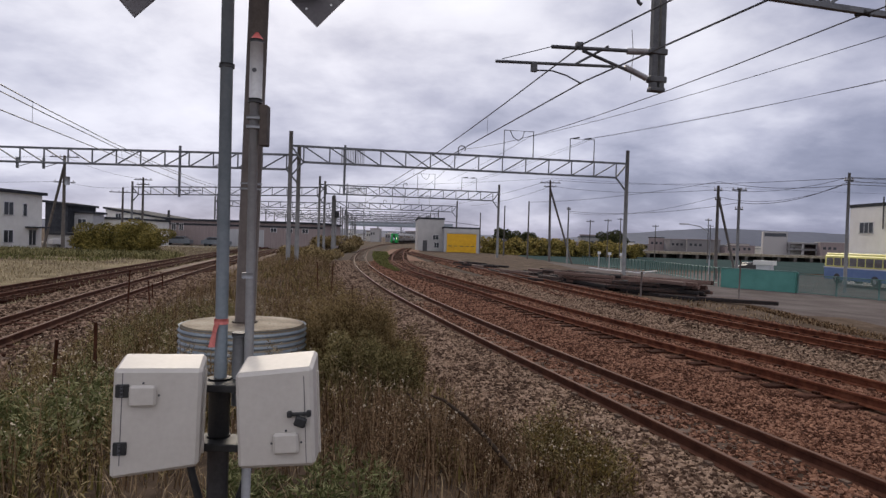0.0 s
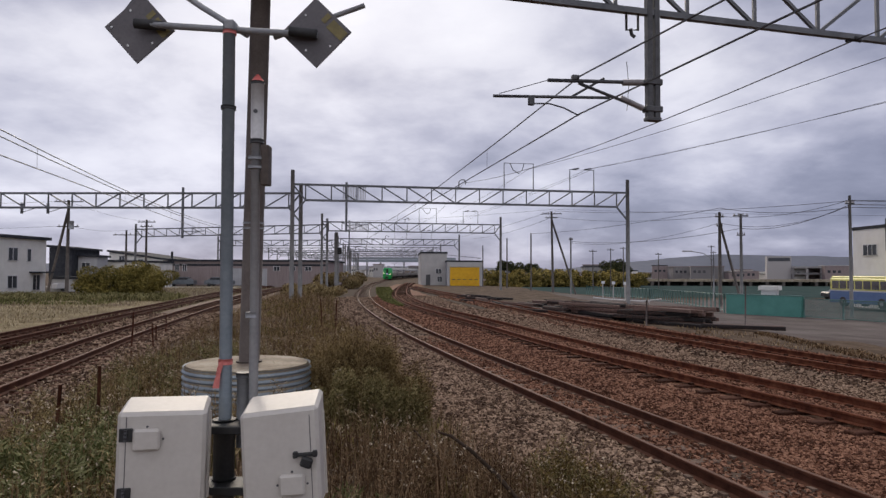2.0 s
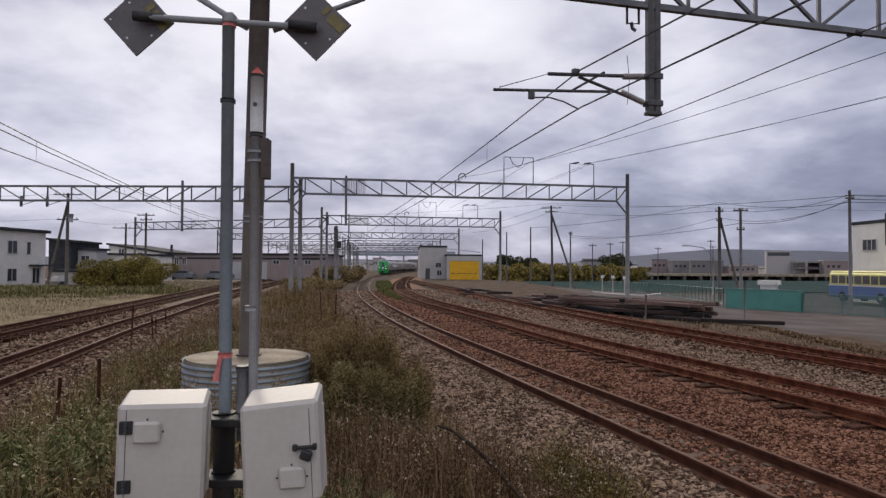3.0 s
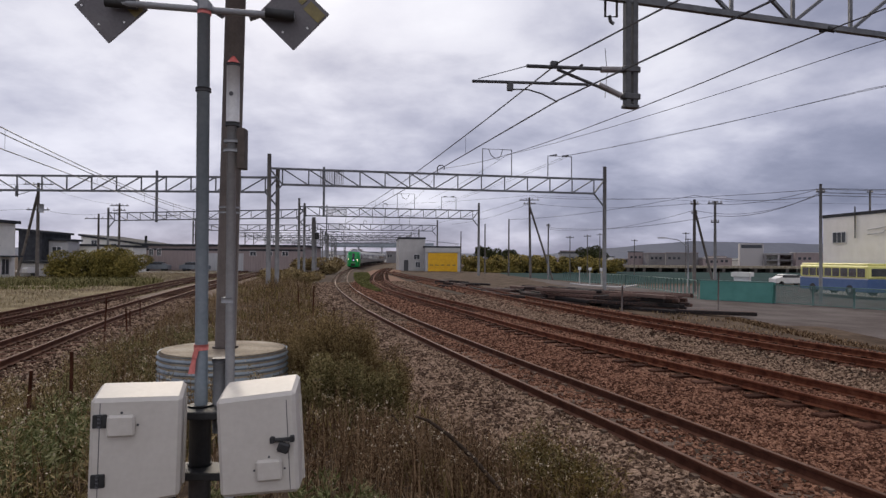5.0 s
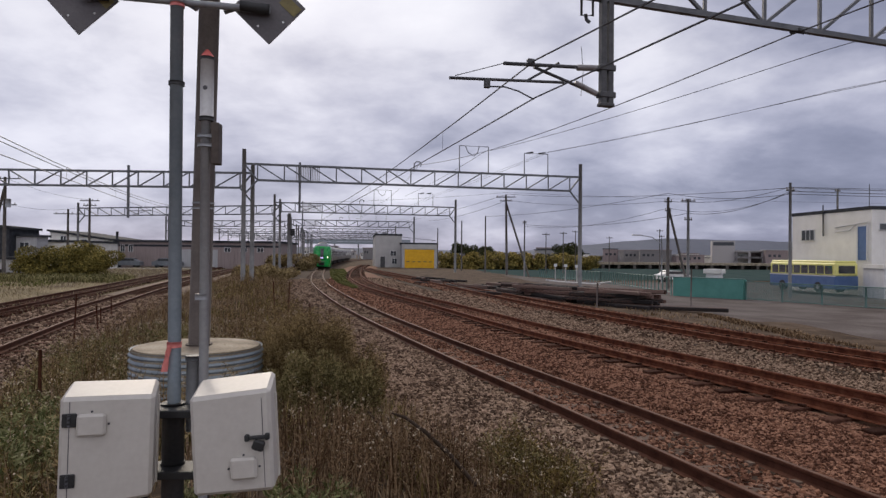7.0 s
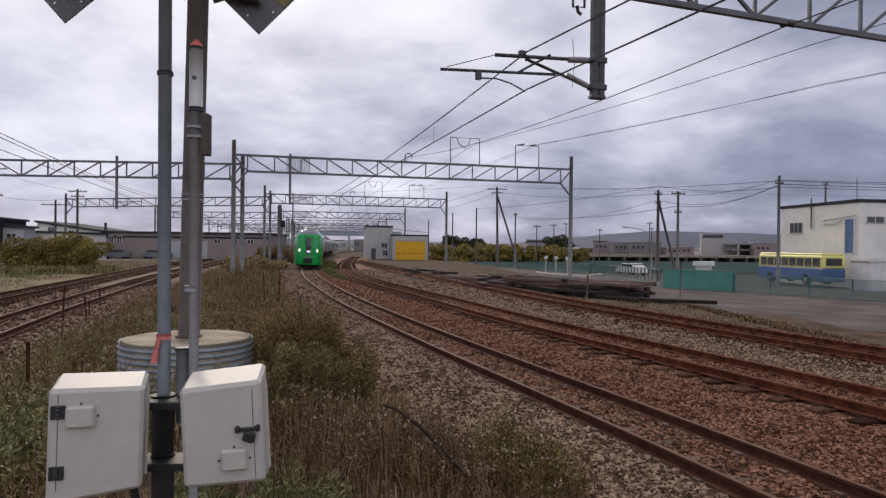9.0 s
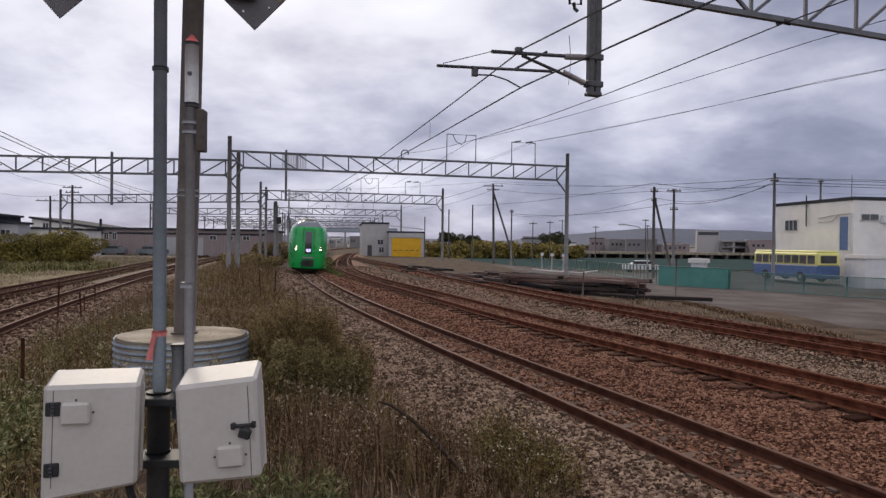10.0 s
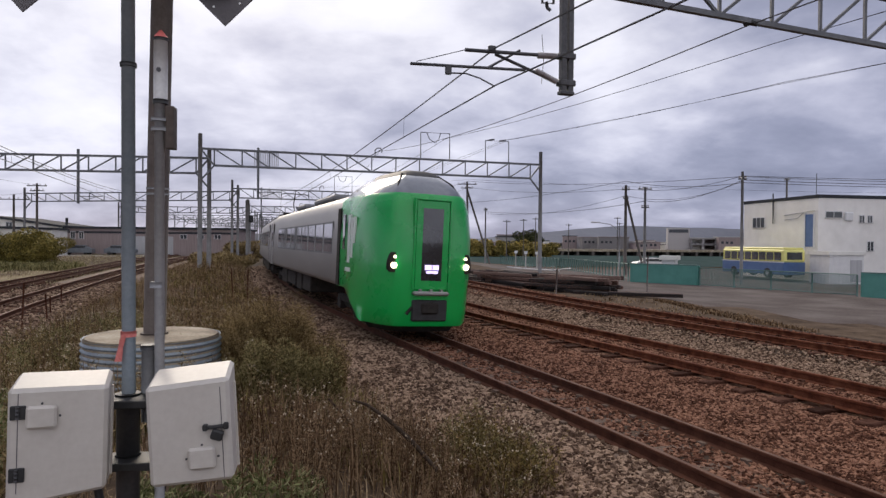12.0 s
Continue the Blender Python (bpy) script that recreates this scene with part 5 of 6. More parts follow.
# ---- left side ----
hs = house_block("white_house", pose(-42.7, 54.5, -0.3, 0, 0, 86), 12.6, 9, 5.7, "house_white", "roof_dark", "cream two-storey house with a dark flat roof", 0.0, 0.35, "house")
for x, z, w in ((7.9, 4.15, 1.2), (10.1, 4.1, 0.5)):
    window_on(hs, x, z, w, 1.2, mullions=1 if w > 1 else 0)
window_on(hs, 7.9, 1.45, 1.2, 1.15)
window_on(hs, 11.2, 1.35, 1.0, 1.5)
part("porch_roof", block(10.2, -1.2, 2.3, 12.2, 0.02, 2.45), "roof_dark", hs)
dk = house_block("dark_house", pose(-53.2, 86, -0.2, 0, 0, 4), 2.9, 8, 5.6, "roof_dark", "roof_dark", "dark low house behind the white one", 0.1, 0.3, "house")
gh = house_block("grey_house", pose(-50.9, 88, -0.2, 0, 0, 2), 3.0, 3, 4.4, "ware_grey", "roof_dark", "small grey house with a dark flat roof", 0.03, 0.3, "house")
window_on(gh, 1.5, 3.2, 1.1, 0.7)
gar = house_block("grey_outhouse", pose(-44.6, 72.5, -0.2, 0, 0, 10), 3.4, 3, 1.5, "ware_grey", "roof_dark", "low grey outhouse beside the poles", 0.0, 0.15, "outhouse")
cw = house_block("cream_shed", pose(-51, 92.5, -0.2, 0, 0, 2), 9.5, 5, 3.8, "house_white", "roof_dark", "long cream shed behind the bush", 0.02, 0.2, "shed")
w1 = house_block("sloped_warehouse", pose(-53.0, 101, -0.2, 0, 0, 0), 9.0, 14, 5.4, "house_white", "roof_dark", "cream warehouse with a dark sloping roof", 0.14, 0.3, "warehouse")
window_on(w1, 2.0, 4.4, 0.8, 0.7)
window_on(w1, 5.0, 3.9, 0.8, 0.7)
w2 = house_block("brown_warehouse", pose(-43.9, 102, -0.2, 0, 0, 0), 25, 16, 4.0, "ware_brown", "roof_dark", "long mauve-brown sheet metal warehouse", 0.0, 0.3, "warehouse")
for i, x in enumerate((1.2, 2.4)):
    window_on(w2, x, 3.0, 0.6, 1.0)
part("grey_bay", block(9.5, -0.06, 0, 15.5, 0.02, 2.9), "ware_grey", w2)
part("band", block(0, -0.05, 3.3, 25, 0.01, 3.6), "roof_dark", w2)
for x in (17, 19.5, 22):
    window_on(w2, x, 2.9, 0.9, 0.6)
part("chimney", rod([(-0.5, 2, 3.5), (-0.5, 2, 5.6)], 0.2, 8), "dark_steel", w2)
for i in range(12):
    part("pilaster", block(2.0 + i * 2.0, -0.04, 0, 2.08 + i * 2.0, 0.01, 3.3), "ware_brown", w2)
road = part("left_road", grid_patch(spaced([(-75, -30, 12)]), spaced([(91, 98, 4)]), lambda x, y: -0.1 + 0.02), "concrete")
tagged(road, "pale concrete road before the warehouse", "road", kind="structure")


def car(m, paint, label, name="parked_car", group="parked cars"):
    root = tagged(empty(name, m), label, "car", group=group)
    half = [(-2.1, 0.35), (-2.1, 0.8), (-1.95, 0.95), (-1.2, 1.02), (-0.6, 1.42), (0.9, 1.45), (1.6, 1.0), (2.1, 0.9), (2.12, 0.35)]
    bm = bmesh.new()
    a, b = [bm.verts.new((x, -0.82, z)) for x, z in half], [bm.verts.new((x, 0.82, z)) for x, z in half]
    for i in range(len(half) - 1):
        bm.faces.new((a[i + 1], a[i], b[i], b[i + 1]))
    bm.faces.new(a), bm.faces.new(b[::-1]), bm.faces.new((a[0], a[-1], b[-1], b[0]))
    part("body", bm, paint, root)
    part("side_window", block(-0.95, -0.835, 1.02, 1.2, 0.835, 1.36, 0.02), "pane", root)
    for x in (-1.35, 1.35):
        for s in (-0.8, 0.66):
            part("wheel", rod([(x, s, 0.31), (x, s + 0.16, 0.31)], 0.31, 14), "black", root)
    return root


white_car = car(pose(76, 80, -0.96, 0, 0, 180), "car_white", "white car driving across the harbour yard", "moving_car", "moving cars")
car(pose(-41.0, 99.5, -0.1, 0, 0, 5), "car_grey", "blue-grey car parked by the warehouse")
car(pose(-35.0, 99.5, -0.1, 0, 0, 175), "car_grey", "dark car parked by the warehouse")
car(pose(-43.2, 74.2, -0.1, 0, 0, 60), "car_white", "pale car parked behind the pole")
dark_car = car(pose(38.4, 80, -0.96), "car_dark", "dark car driving behind the green wall", "moving_car", "moving cars")
hut = house_block("small_hut", pose(21.0, 43.2, -0.5, 0, 0, -40), 0.9, 0.8, 1.62, "car_white", "house_white", "tiny white hut roof above the wall", 0.0, 0.15, "hut")

# signal post in the weeds
sg = tagged(empty("signal_post", pose(-13.0, 76, 0)), "concrete post with a black signal head", "signal")
part("post", rod([(0, 0, -0.4), (0, 0, 6.9)], [0.24, 0.18], 10), "concrete_pole", sg)
hd = part("signal_head", block(0.15, -0.35, 4.3, 0.65, -0.05, 5.1, 0.05), "black", sg, "black signal head")
for z in (4.5, 4.88):
    part("lens_hood", rod([(0.4, -0.35, z), (0.4, -0.55, z)], 0.11, 10), "black", hd)
part("ladder", rod([(0.3, 0, 0), (0.3, 0, 4.4)], 0.05, 5), "galv", sg)
for x, y, h in ((-1.5, 19.6, 0.75), (-2.85, 20.8, 0.95), (-3.8, 22.2, 1.4), (-2.7, 24.7, 0.5), (-4.6, 24.0, 1.3), (-4.82, 8.0, 0.8), (-4.45, 8.3, 0.95), (-8.3, 17.0, 1.45), (-8.6, 19, 1.0), (-9.2, 20.5, 0.8), (-10.2, 23.5, 0.9)):
    st = tagged(empty("weed_stake", pose(x, y, on_ground(x, y), 0, random.uniform(-4, 4), 0)), "dark rusty stake among the weeds", "stake", group="stakes in the weeds")
    part("stake", rod([(0, 0, -0.3), (0, 0, h)], 0.022, 6), "rail_web", st)


# ---- harbour wall, far town, hills ----
sw = tagged(empty("harbour_wall"), "long grey concrete quay wall with dark openings", "quay wall")
part("top_beam", block(30, 158, 0.15, 330, 162, 0.75), "dirty_concrete", sw)
part("back_wall", block(30, 160.5, -1.2, 330, 161.5, 0.2), "under", sw)
for i in range(75):
    part("pier", block(30 + i * 4, 158, -1.2, 30.7 + i * 4, 160.4, 0.16), "pole_wood", sw)
rng = random.Random(5)
for i in range(70):
    x = 30 + i * 4.6 + rng.uniform(-4, 4)
    y = 235 + rng.uniform(-30, 90)
    h = rng.uniform(2.6, 6.2)
    t = house_block("town_house", pose(x, y, -0.8, 0, 0, rng.uniform(-25, 25)), rng.uniform(6, 15), 8, h, rng.choice(["far_town", "far_town", "house_white", "ware_brown"]), rng.choice(["roof_dark", "far_town", "ware_brown"]), "small hazy town building across the harbour", 0.0, 0.2)
    t["group"] = "town buildings across the harbour"
    for k in range(3):
        part("window", block(1 + k * 1.8, -0.06, h * 0.55, 2 + k * 1.8, 0.02, h * 0.55 + 1.0), "pane", t)
for i in range(26):
    x = -78 + i * 3.0 + rng.uniform(-2, 2)
    y = 290 + rng.uniform(-20, 70)
    h = rng.uniform(2.6, 6.4)
    t = house_block("town_house", pose(x, y, -0.2, 0, 0, rng.uniform(-10, 10)), rng.uniform(2.2, 4.6), 6, h, rng.choice(["far_town", "house_white", "plaster"]), rng.choice(["roof_dark", "ware_brown", "house_white"]), "small town building behind the far tracks", 0.0, 0.2)
    t["group"] = "town buildings behind the tracks"
    for k in range(2):
        part("window", block(0.3 + k * 1.0, -0.06, h * 0.55, 0.85 + k * 1.0, 0.02, h * 0.55 + 1.0), "pane", t)
mk = tagged(empty("market_hall", pose(140, 262, -0.8, 0, 0, -22)), "long grey two-level market hall with open bays", "hall")
for z in (2.6, 5.2):
    part("slab", block(0, 0, z, 62, 14, z + 0.7), "far_town", mk)
for i in range(13):
    part("pillar", block(i * 5, 0.2, -0.5, i * 5 + 0.8, 1.0, 5.3), "far_town", mk)
part("back", block(0, 8, -0.5, 62, 9, 5.3), "ware_brown", mk)
part("tower", block(-9, 2, -0.5, 0, 10, 10.0), "far_town", mk)
part("tower_window", block(-8.5, 1.9, 8.0, -0.5, 2.0, 9.4), "pane", mk)


def ridge(x0, x1, y, base, tops, name, label):
    vs, fs = [], []
    n = 80
    for i in range(n + 1):
        x = x0 + (x1 - x0) * i / n
        h = np.interp(i / n, [a for a, b in tops], [b for a, b in tops]) + 3 * noise.noise(Vector((x * 0.01, y * 0.01, 1)))
        vs += [(x, y, base), (x, y + 150, h)]
    fs = [(2 * i, 2 * i + 2, 2 * i + 3, 2 * i + 1) for i in range(n)]
    tagged(part(name, (vs, fs), "hill", smooth=True), label, "hill", kind="structure")


ridge(300, 2200, 1700, -5, [(0, 8), (0.12, 34), (0.25, 56), (0.5, 48), (0.75, 52), (1, 30)], "backdrop_hills", "low hazy blue-grey hills across the bay")
ridge(-2200, 500, 2100, -5, [(0, 20), (0.4, 30), (0.7, 24), (0.9, 16), (1, 8)], "backdrop_ridge", "low hazy ridge beyond the town")


# ---- leaves and weeds ----
def leaf_cloud(blobs, n, size, seed, up=0.3):
    """Many small leaves through a set of rounded blobs (x, y, z, rx, ry, rz), thinner inside."""
    r = np.random.RandomState(seed)
    w = np.array([b[3] * b[4] * b[5] for b in blobs])
    pick = r.choice(len(blobs), n, p=w / w.sum())
    b = np.array(blobs)[pick]
    d = r.normal(size=(n, 3))
    d /= np.linalg.norm(d, axis=1)[:, None]
    rad = r.uniform(0.55, 1.08, n) ** 0.7
    c = b[:, :3] + d * b[:, 3:] * rad[:, None]
    c[:, 2] = np.maximum(c[:, 2], b[:, 2] - b[:, 5] * 0.95)
    u = r.normal(size=(n, 3))
    u[:, 2] += up
    u /= np.linalg.norm(u, axis=1)[:, None]
    v = np.cross(u, r.normal(size=(n, 3)))
    v /= np.linalg.norm(v, axis=1)[:, None]
    s = size * r.uniform(0.5, 1.4, n)[:, None]
    vs = np.stack([c - u * s, c + v * s * 0.45, c + u * s, c - v * s * 0.45], 1).reshape(-1, 3)
    return vs.tolist(), np.arange(4 * n).reshape(-1, 4).tolist()


def bush(name, x, y, blobs, n, size, mat, label, cat="bush", seed=1):
    z = on_ground(x, y)
    root = tagged(empty(name, pose(x, y, z)), label, cat)
    bm = bmesh.new()
    for b in blobs:
        tube(bm, [(b[0] * 0.4, b[1] * 0.4, -0.1), (b[0] * 0.8, b[1] * 0.8, b[2] * 0.6), (b[0], b[1], b[2] + b[5] * 0.5)], [0.06, 0.045, 0.015], 6)
    part("branches", bm, "bark", root)
    tagged(part("foliage", leaf_cloud(blobs, n, size, seed), mat, root), kind="stuff")


rng = random.Random(9)
bush("autumn_bush", -29.6, 60, [(lambda u: (u, rng.uniform(-1.5, 1.5), rng.uniform(0.5, 3.0 - 0.09 * u * u), rng.uniform(0.7, 1.1), rng.uniform(0.8, 1.2), rng.uniform(0.5, 0.85)))(rng.uniform(-3.9, 3.8)) for _ in range(44)] + [(rng.uniform(-4.2, 4.4), rng.uniform(-1.6, 0.5), 0.35, 0.9, 0.8, 0.5) for _ in range(12)], 52000, 0.085, "leaf_bush", "wide yellow-green autumn bush beside the old track")
bush("autumn_bush", -12.6, 60, [(rng.uniform(-2.2, 2.4), rng.uniform(-2, 2), rng.uniform(0.1, 0.7), 0.9, 0.9, 0.5) for _ in range(14)], 12000, 0.08, "plume_olive", "olive bush between the tracks by the gantry column")
bush("autumn_bush", -15.6, 92, [(rng.uniform(-3, 3), rng.uniform(-2, 2), rng.uniform(0.4, 1.6), 1.1, 1.1, 0.8) for _ in range(14)], 8000, 0.13, "plume_olive", "olive scrub between the far tracks")
bush("hedge", 26, 142, [(rng.uniform(-18, 17), rng.uniform(-2.5, 2.5), rng.uniform(0.4, 3.6) * rng.uniform(0.6, 1.0), rng.uniform(0.7, 1.7), 1.4, rng.uniform(0.5, 1.1)) for _ in range(190)], 52000, 0.22, "leaf_yellow", "long yellow autumn hedge along the water", "hedge", 3)
for i, (x, y, h) in enumerate(((17, 190, 6.2), (21, 195, 5.4), (25, 188, 4.8), (46, 180, 6.0), (50, 184, 6.6))):
    t = tagged(empty("tree", pose(x, y, -0.3)), "dark green tree beyond the hedge", "tree", group="far trees")
    part("trunk", rod([(0, 0, -0.3), (0.1, 0, h * 0.5), (0, 0.1, h * 0.8)], [0.2, 0.14, 0.05], 7), "bark", t)
    tagged(part("crown", leaf_cloud([(rng.uniform(-2, 2), rng.uniform(-1, 1), h * rng.uniform(0.5, 0.85), 1.4, 1.2, 1.1) for _ in range(7)], 2200, 0.26, 20 + i), "leaf_dark", t), kind="stuff")

for i, (x, y) in enumerate(((15.0, 62.0), (15.9, 61.6), (16.9, 61.2))):
    sgn = tagged(empty("marker_post", pose(x, y, on_ground(x, y))), "white marker post by the water fence", "marker post", group="white marker posts")
    part("post", block(-0.045, -0.045, -0.2, 0.045, 0.045, 1.7, 0.01), "plaster_grey", sgn)
    part("plate", block(-0.16, -0.09, 1.45, 0.16, -0.06, 1.72, 0.01), "car_white", sgn)
pr = tagged(empty("white_pipe"), "white pipe barrier lying along the fence", "pipe")
part("pipe", rod([(14.2, 62.5, -0.15), (15.2, 61.0, -0.25), (17.6, 58.0, -0.3), (18.8, 56.6, -0.05)], 0.055, 8), "car_white", pr)
for x, y in ((14.8, 61.6), (16.5, 59.4), (18.0, 57.5)):
    part("support", block(x - 0.05, y - 0.05, -0.9, x + 0.05, y + 0.05, -0.27), "car_white", pr)
lm = tagged(empty("street_lamp", pose(31.0, 75, -0.95)), "grey street lamp with a long arm", "street lamp")
part("pole", rod([(0, 0, -0.2), (0, 0, 4.8)], [0.1, 0.07], 8), "galv", lm)
part("arm", rod([(0, 0, 4.7), (-1.2, 0, 5.5), (-2.6, 0, 5.7)], 0.05, 6), "galv", lm)
part("lamp_head", block(-3.6, -0.15, 5.65, -2.5, 0.15, 5.82, 0.04), "house_pale", lm)

MAT["grass_dry"] = surface("dry_brown_grass", [(0.09, 0.054, 0.028), (0.205, 0.138, 0.076), (0.37, 0.275, 0.165)], 0.7, 5, 0.9, by="World", vary=0.55, bump=0, spec=0.05)
MAT["grass_green"] = surface("green_weed_leaves", [(0.055, 0.051, 0.015), (0.135, 0.114, 0.033), (0.24, 0.19, 0.065)], 0.7, 5, 0.85, by="World", vary=0.55, bump=0, spec=0.08)
MAT["stalk"] = surface("dark_weed_stalks", [(0.062, 0.036, 0.02), (0.155, 0.096, 0.054), (0.28, 0.19, 0.11)], 0.7, 5, 0.9, by="World", vary=0.55, bump=0, spec=0.05)
MAT["leaf_olive"] = surface("olive_brown_weed_leaves", [(0.055, 0.038, 0.012), (0.14, 0.1, 0.03), (0.24, 0.175, 0.058)], 0.7, 5, 0.85, by="World", vary=0.55, bump=0, spec=0.08)
MAT["flower"] = surface("pale_seed_heads", [(0.34, 0.27, 0.185), (0.58, 0.49, 0.36)], 2, 10, 0.9, by="World", vary=0.4, bump=0, spec=0.1)
MAT["moss"] = surface("short_green_grass", [(0.06, 0.065, 0.02), (0.12, 0.125, 0.04), (0.18, 0.18, 0.06)], 0.7, 5, 0.9, by="World", vary=0.5, bump=0, spec=0.08)


def zone(r, n, y0, y1, lo, hi, near=1.6):
    """Random places between two side lines, denser towards the eye."""
    y = y0 + (y1 - y0) * r.uniform(0, 1, n) ** near
    a = np.array([lo(v) for v in y])
    b = np.array([hi(v) for v in y])
    return a + (b - a) * r.uniform(0, 1, n), y


def heights(x, y):
    return np.array([ground_z(float(a), float(b)) for a, b in zip(x, y)])


def blades(x, y, z, h, w, lean, r):
    """Bent grass blades: two joined quads-and-tip each."""
    n = len(x)
    a = r.uniform(0, 2 * np.pi, n)
    d = np.stack([np.cos(a), np.sin(a), np.zeros(n)], 1)
    s = np.stack([-np.sin(a), np.cos(a), np.zeros(n)], 1) * (w / 2)[:, None]
    p = np.stack([x, y, z - 0.03], 1)
    up = np.array([0, 0, 1.0])
    k = (h * lean)[:, None]
    mid = p + up * (h * 0.6)[:, None] + d * k * 0.35
    tip = p + up * (h * (1 - 0.25 * lean))[:, None] + d * k
    vs = np.stack([p - s, p + s, mid + s * 0.8, mid - s * 0.8, tip], 1).reshape(-1, 3)
    i = np.arange(n) * 5
    fs = np.stack([i, i + 1, i + 2, i + 3], 1).tolist() + np.stack([i + 3, i + 2, i + 4], 1).tolist()
    return vs.tolist(), fs


def stuff(name, mesh, mat, label, cat):
    return tagged(part(name, mesh, mat), label, cat, kind="stuff")


def left_side(y):
    return LEFT.x_of_y(y) + 1.75


def right_side(y):
    return MAIN.x_of_y(y) - 2.15 - 0.5 * max(0.0, 1 - abs(y - 13) / 9)


R = np.random.RandomState(4)
x, y = zone(R, 34000, 3.2, 60, left_side, right_side, 1.7)
stuff("dry_grass", blades(x, y, heights(x, y), R.uniform(0.08, 0.34, len(x)), R.uniform(0.005, 0.011, len(x)) * (1 + y / 25), R.uniform(0.2, 1.1, len(x)), R), "grass_dry", "tangled dry brown grass between the tracks", "grass")
x, y = zone(R, 15000, 3.2, 45, left_side, right_side, 1.7)
keep = np.array([noise.noise(Vector((a * 0.45, b * 0.35, 7))) > 0.05 or a < -3.6 and b < 9 for a, b in zip(x, y)])
x, y = x[keep], y[keep]
stuff("green_grass", blades(x, y, heights(x, y), R.uniform(0.12, 0.4, len(x)), R.uniform(0.008, 0.02, len(x)) * (1 + y / 25), R.uniform(0.1, 0.8, len(x)), R), "grass_green", "patches of green grass among the dry weeds", "grass")
x, y = zone(R, 26000, 5, 110, lambda v: OLD.x_of_y(v) - 12, lambda v: OLD.x_of_y(v) + 1.6, 1.1)
stuff("field_grass", blades(x, y, heights(x, y), R.uniform(0.08, 0.3, len(x)), R.uniform(0.02, 0.05, len(x)), R.uniform(0.2, 0.9, len(x)), R), "field_tan", "dry grass over the disused track", "grass")
x, y = zone(R, 5000, 8, 70, lambda v: OLD.x_of_y(v) + 1.3, lambda v: LEFT.x_of_y(v) - 2.2, 1.2)
stuff("field_grass", blades(x, y, heights(x, y), R.uniform(0.06, 0.25, len(x)), R.uniform(0.015, 0.04, len(x)), R.uniform(0.2, 0.9, len(x)), R), "field_tan", "dry grass between the two left tracks", "grass")
x, y = zone(R, 14000, 42, 92, lambda v: MAIN.x_of_y(v) + 1.35 + 0.4 * max(0, (50 - v) / 8), lambda v: min(SIDING.x_of_y(v) - 1.0, MAIN.x_of_y(v) + 3.3), 1.0)
stuff("green_verge", blades(x, y, np.full(len(x), -0.03), R.uniform(0.1, 0.3, len(x)), R.uniform(0.03, 0.06, len(x)), R.uniform(0.2, 0.9, len(x)), R), "moss", "strip of short green grass between main track and siding", "grass")
x, y = zone(R, 9000, 50, 60, lambda v: -20 - v * 0.35, lambda v: OLD.x_of_y(v) - 1.5, 1.0)
stuff("rank_grass", blades(x, y, heights(x, y), R.uniform(0.2, 0.7, len(x)), R.uniform(0.03, 0.07, len(x)), R.uniform(0.2, 0.8, len(x)), R), "plume_green", "rank grass round the foot of the autumn bush", "grass")
x, y = zone(R, 7000, 44, 60, lambda v: -46, lambda v: OLD.x_of_y(v) - 4.5, 1.0)
keep = np.array([noise.noise(Vector((a * 0.2, b * 0.3, 9))) > -0.1 for a, b in zip(x, y)])
x, y = x[keep], y[keep]
stuff("green_field", blades(x, y, heights(x, y), R.uniform(0.1, 0.35, len(x)), R.uniform(0.04, 0.08, len(x)), R.uniform(0.2, 0.9, len(x)), R), "moss", "green grass before the white house", "grass")
x, y = zone(R, 3500, 20, 50, lambda v: YARD.x_of_y(v) + 2.0, lambda v: YARD.x_of_y(v) + 5.5, 1.0)
keep = np.array([noise.noise(Vector((a * 0.5, b * 0.5, 2))) > 0.0 for a, b in zip(x, y)])
x, y = x[keep], y[keep]
stuff("yard_weeds", blades(x, y, heights(x, y), R.uniform(0.05, 0.22, len(x)), R.uniform(0.015, 0.04, len(x)), R.uniform(0.2, 0.9, len(x)), R), "grass_dry", "sparse dry weeds along the yard edge", "grass")

x, y = zone(R, 5000, 11, 30, lambda v: 10.0 + 0.09 * v, lambda v: 12.2 + 0.03 * v, 1.0)
keep = np.array([noise.noise(Vector((a * 0.6, b * 0.35, 12))) > -0.15 for a, b in zip(x, y)])
x, y = x[keep], y[keep]
stuff("verge_grass", blades(x, y, heights(x, y) + 0.02, R.uniform(0.04, 0.16, len(x)), R.uniform(0.015, 0.035, len(x)), R.uniform(0.3, 0.9, len(x)), R), "stalk", "short reddish dry grass along the edge of the asphalt", "grass")


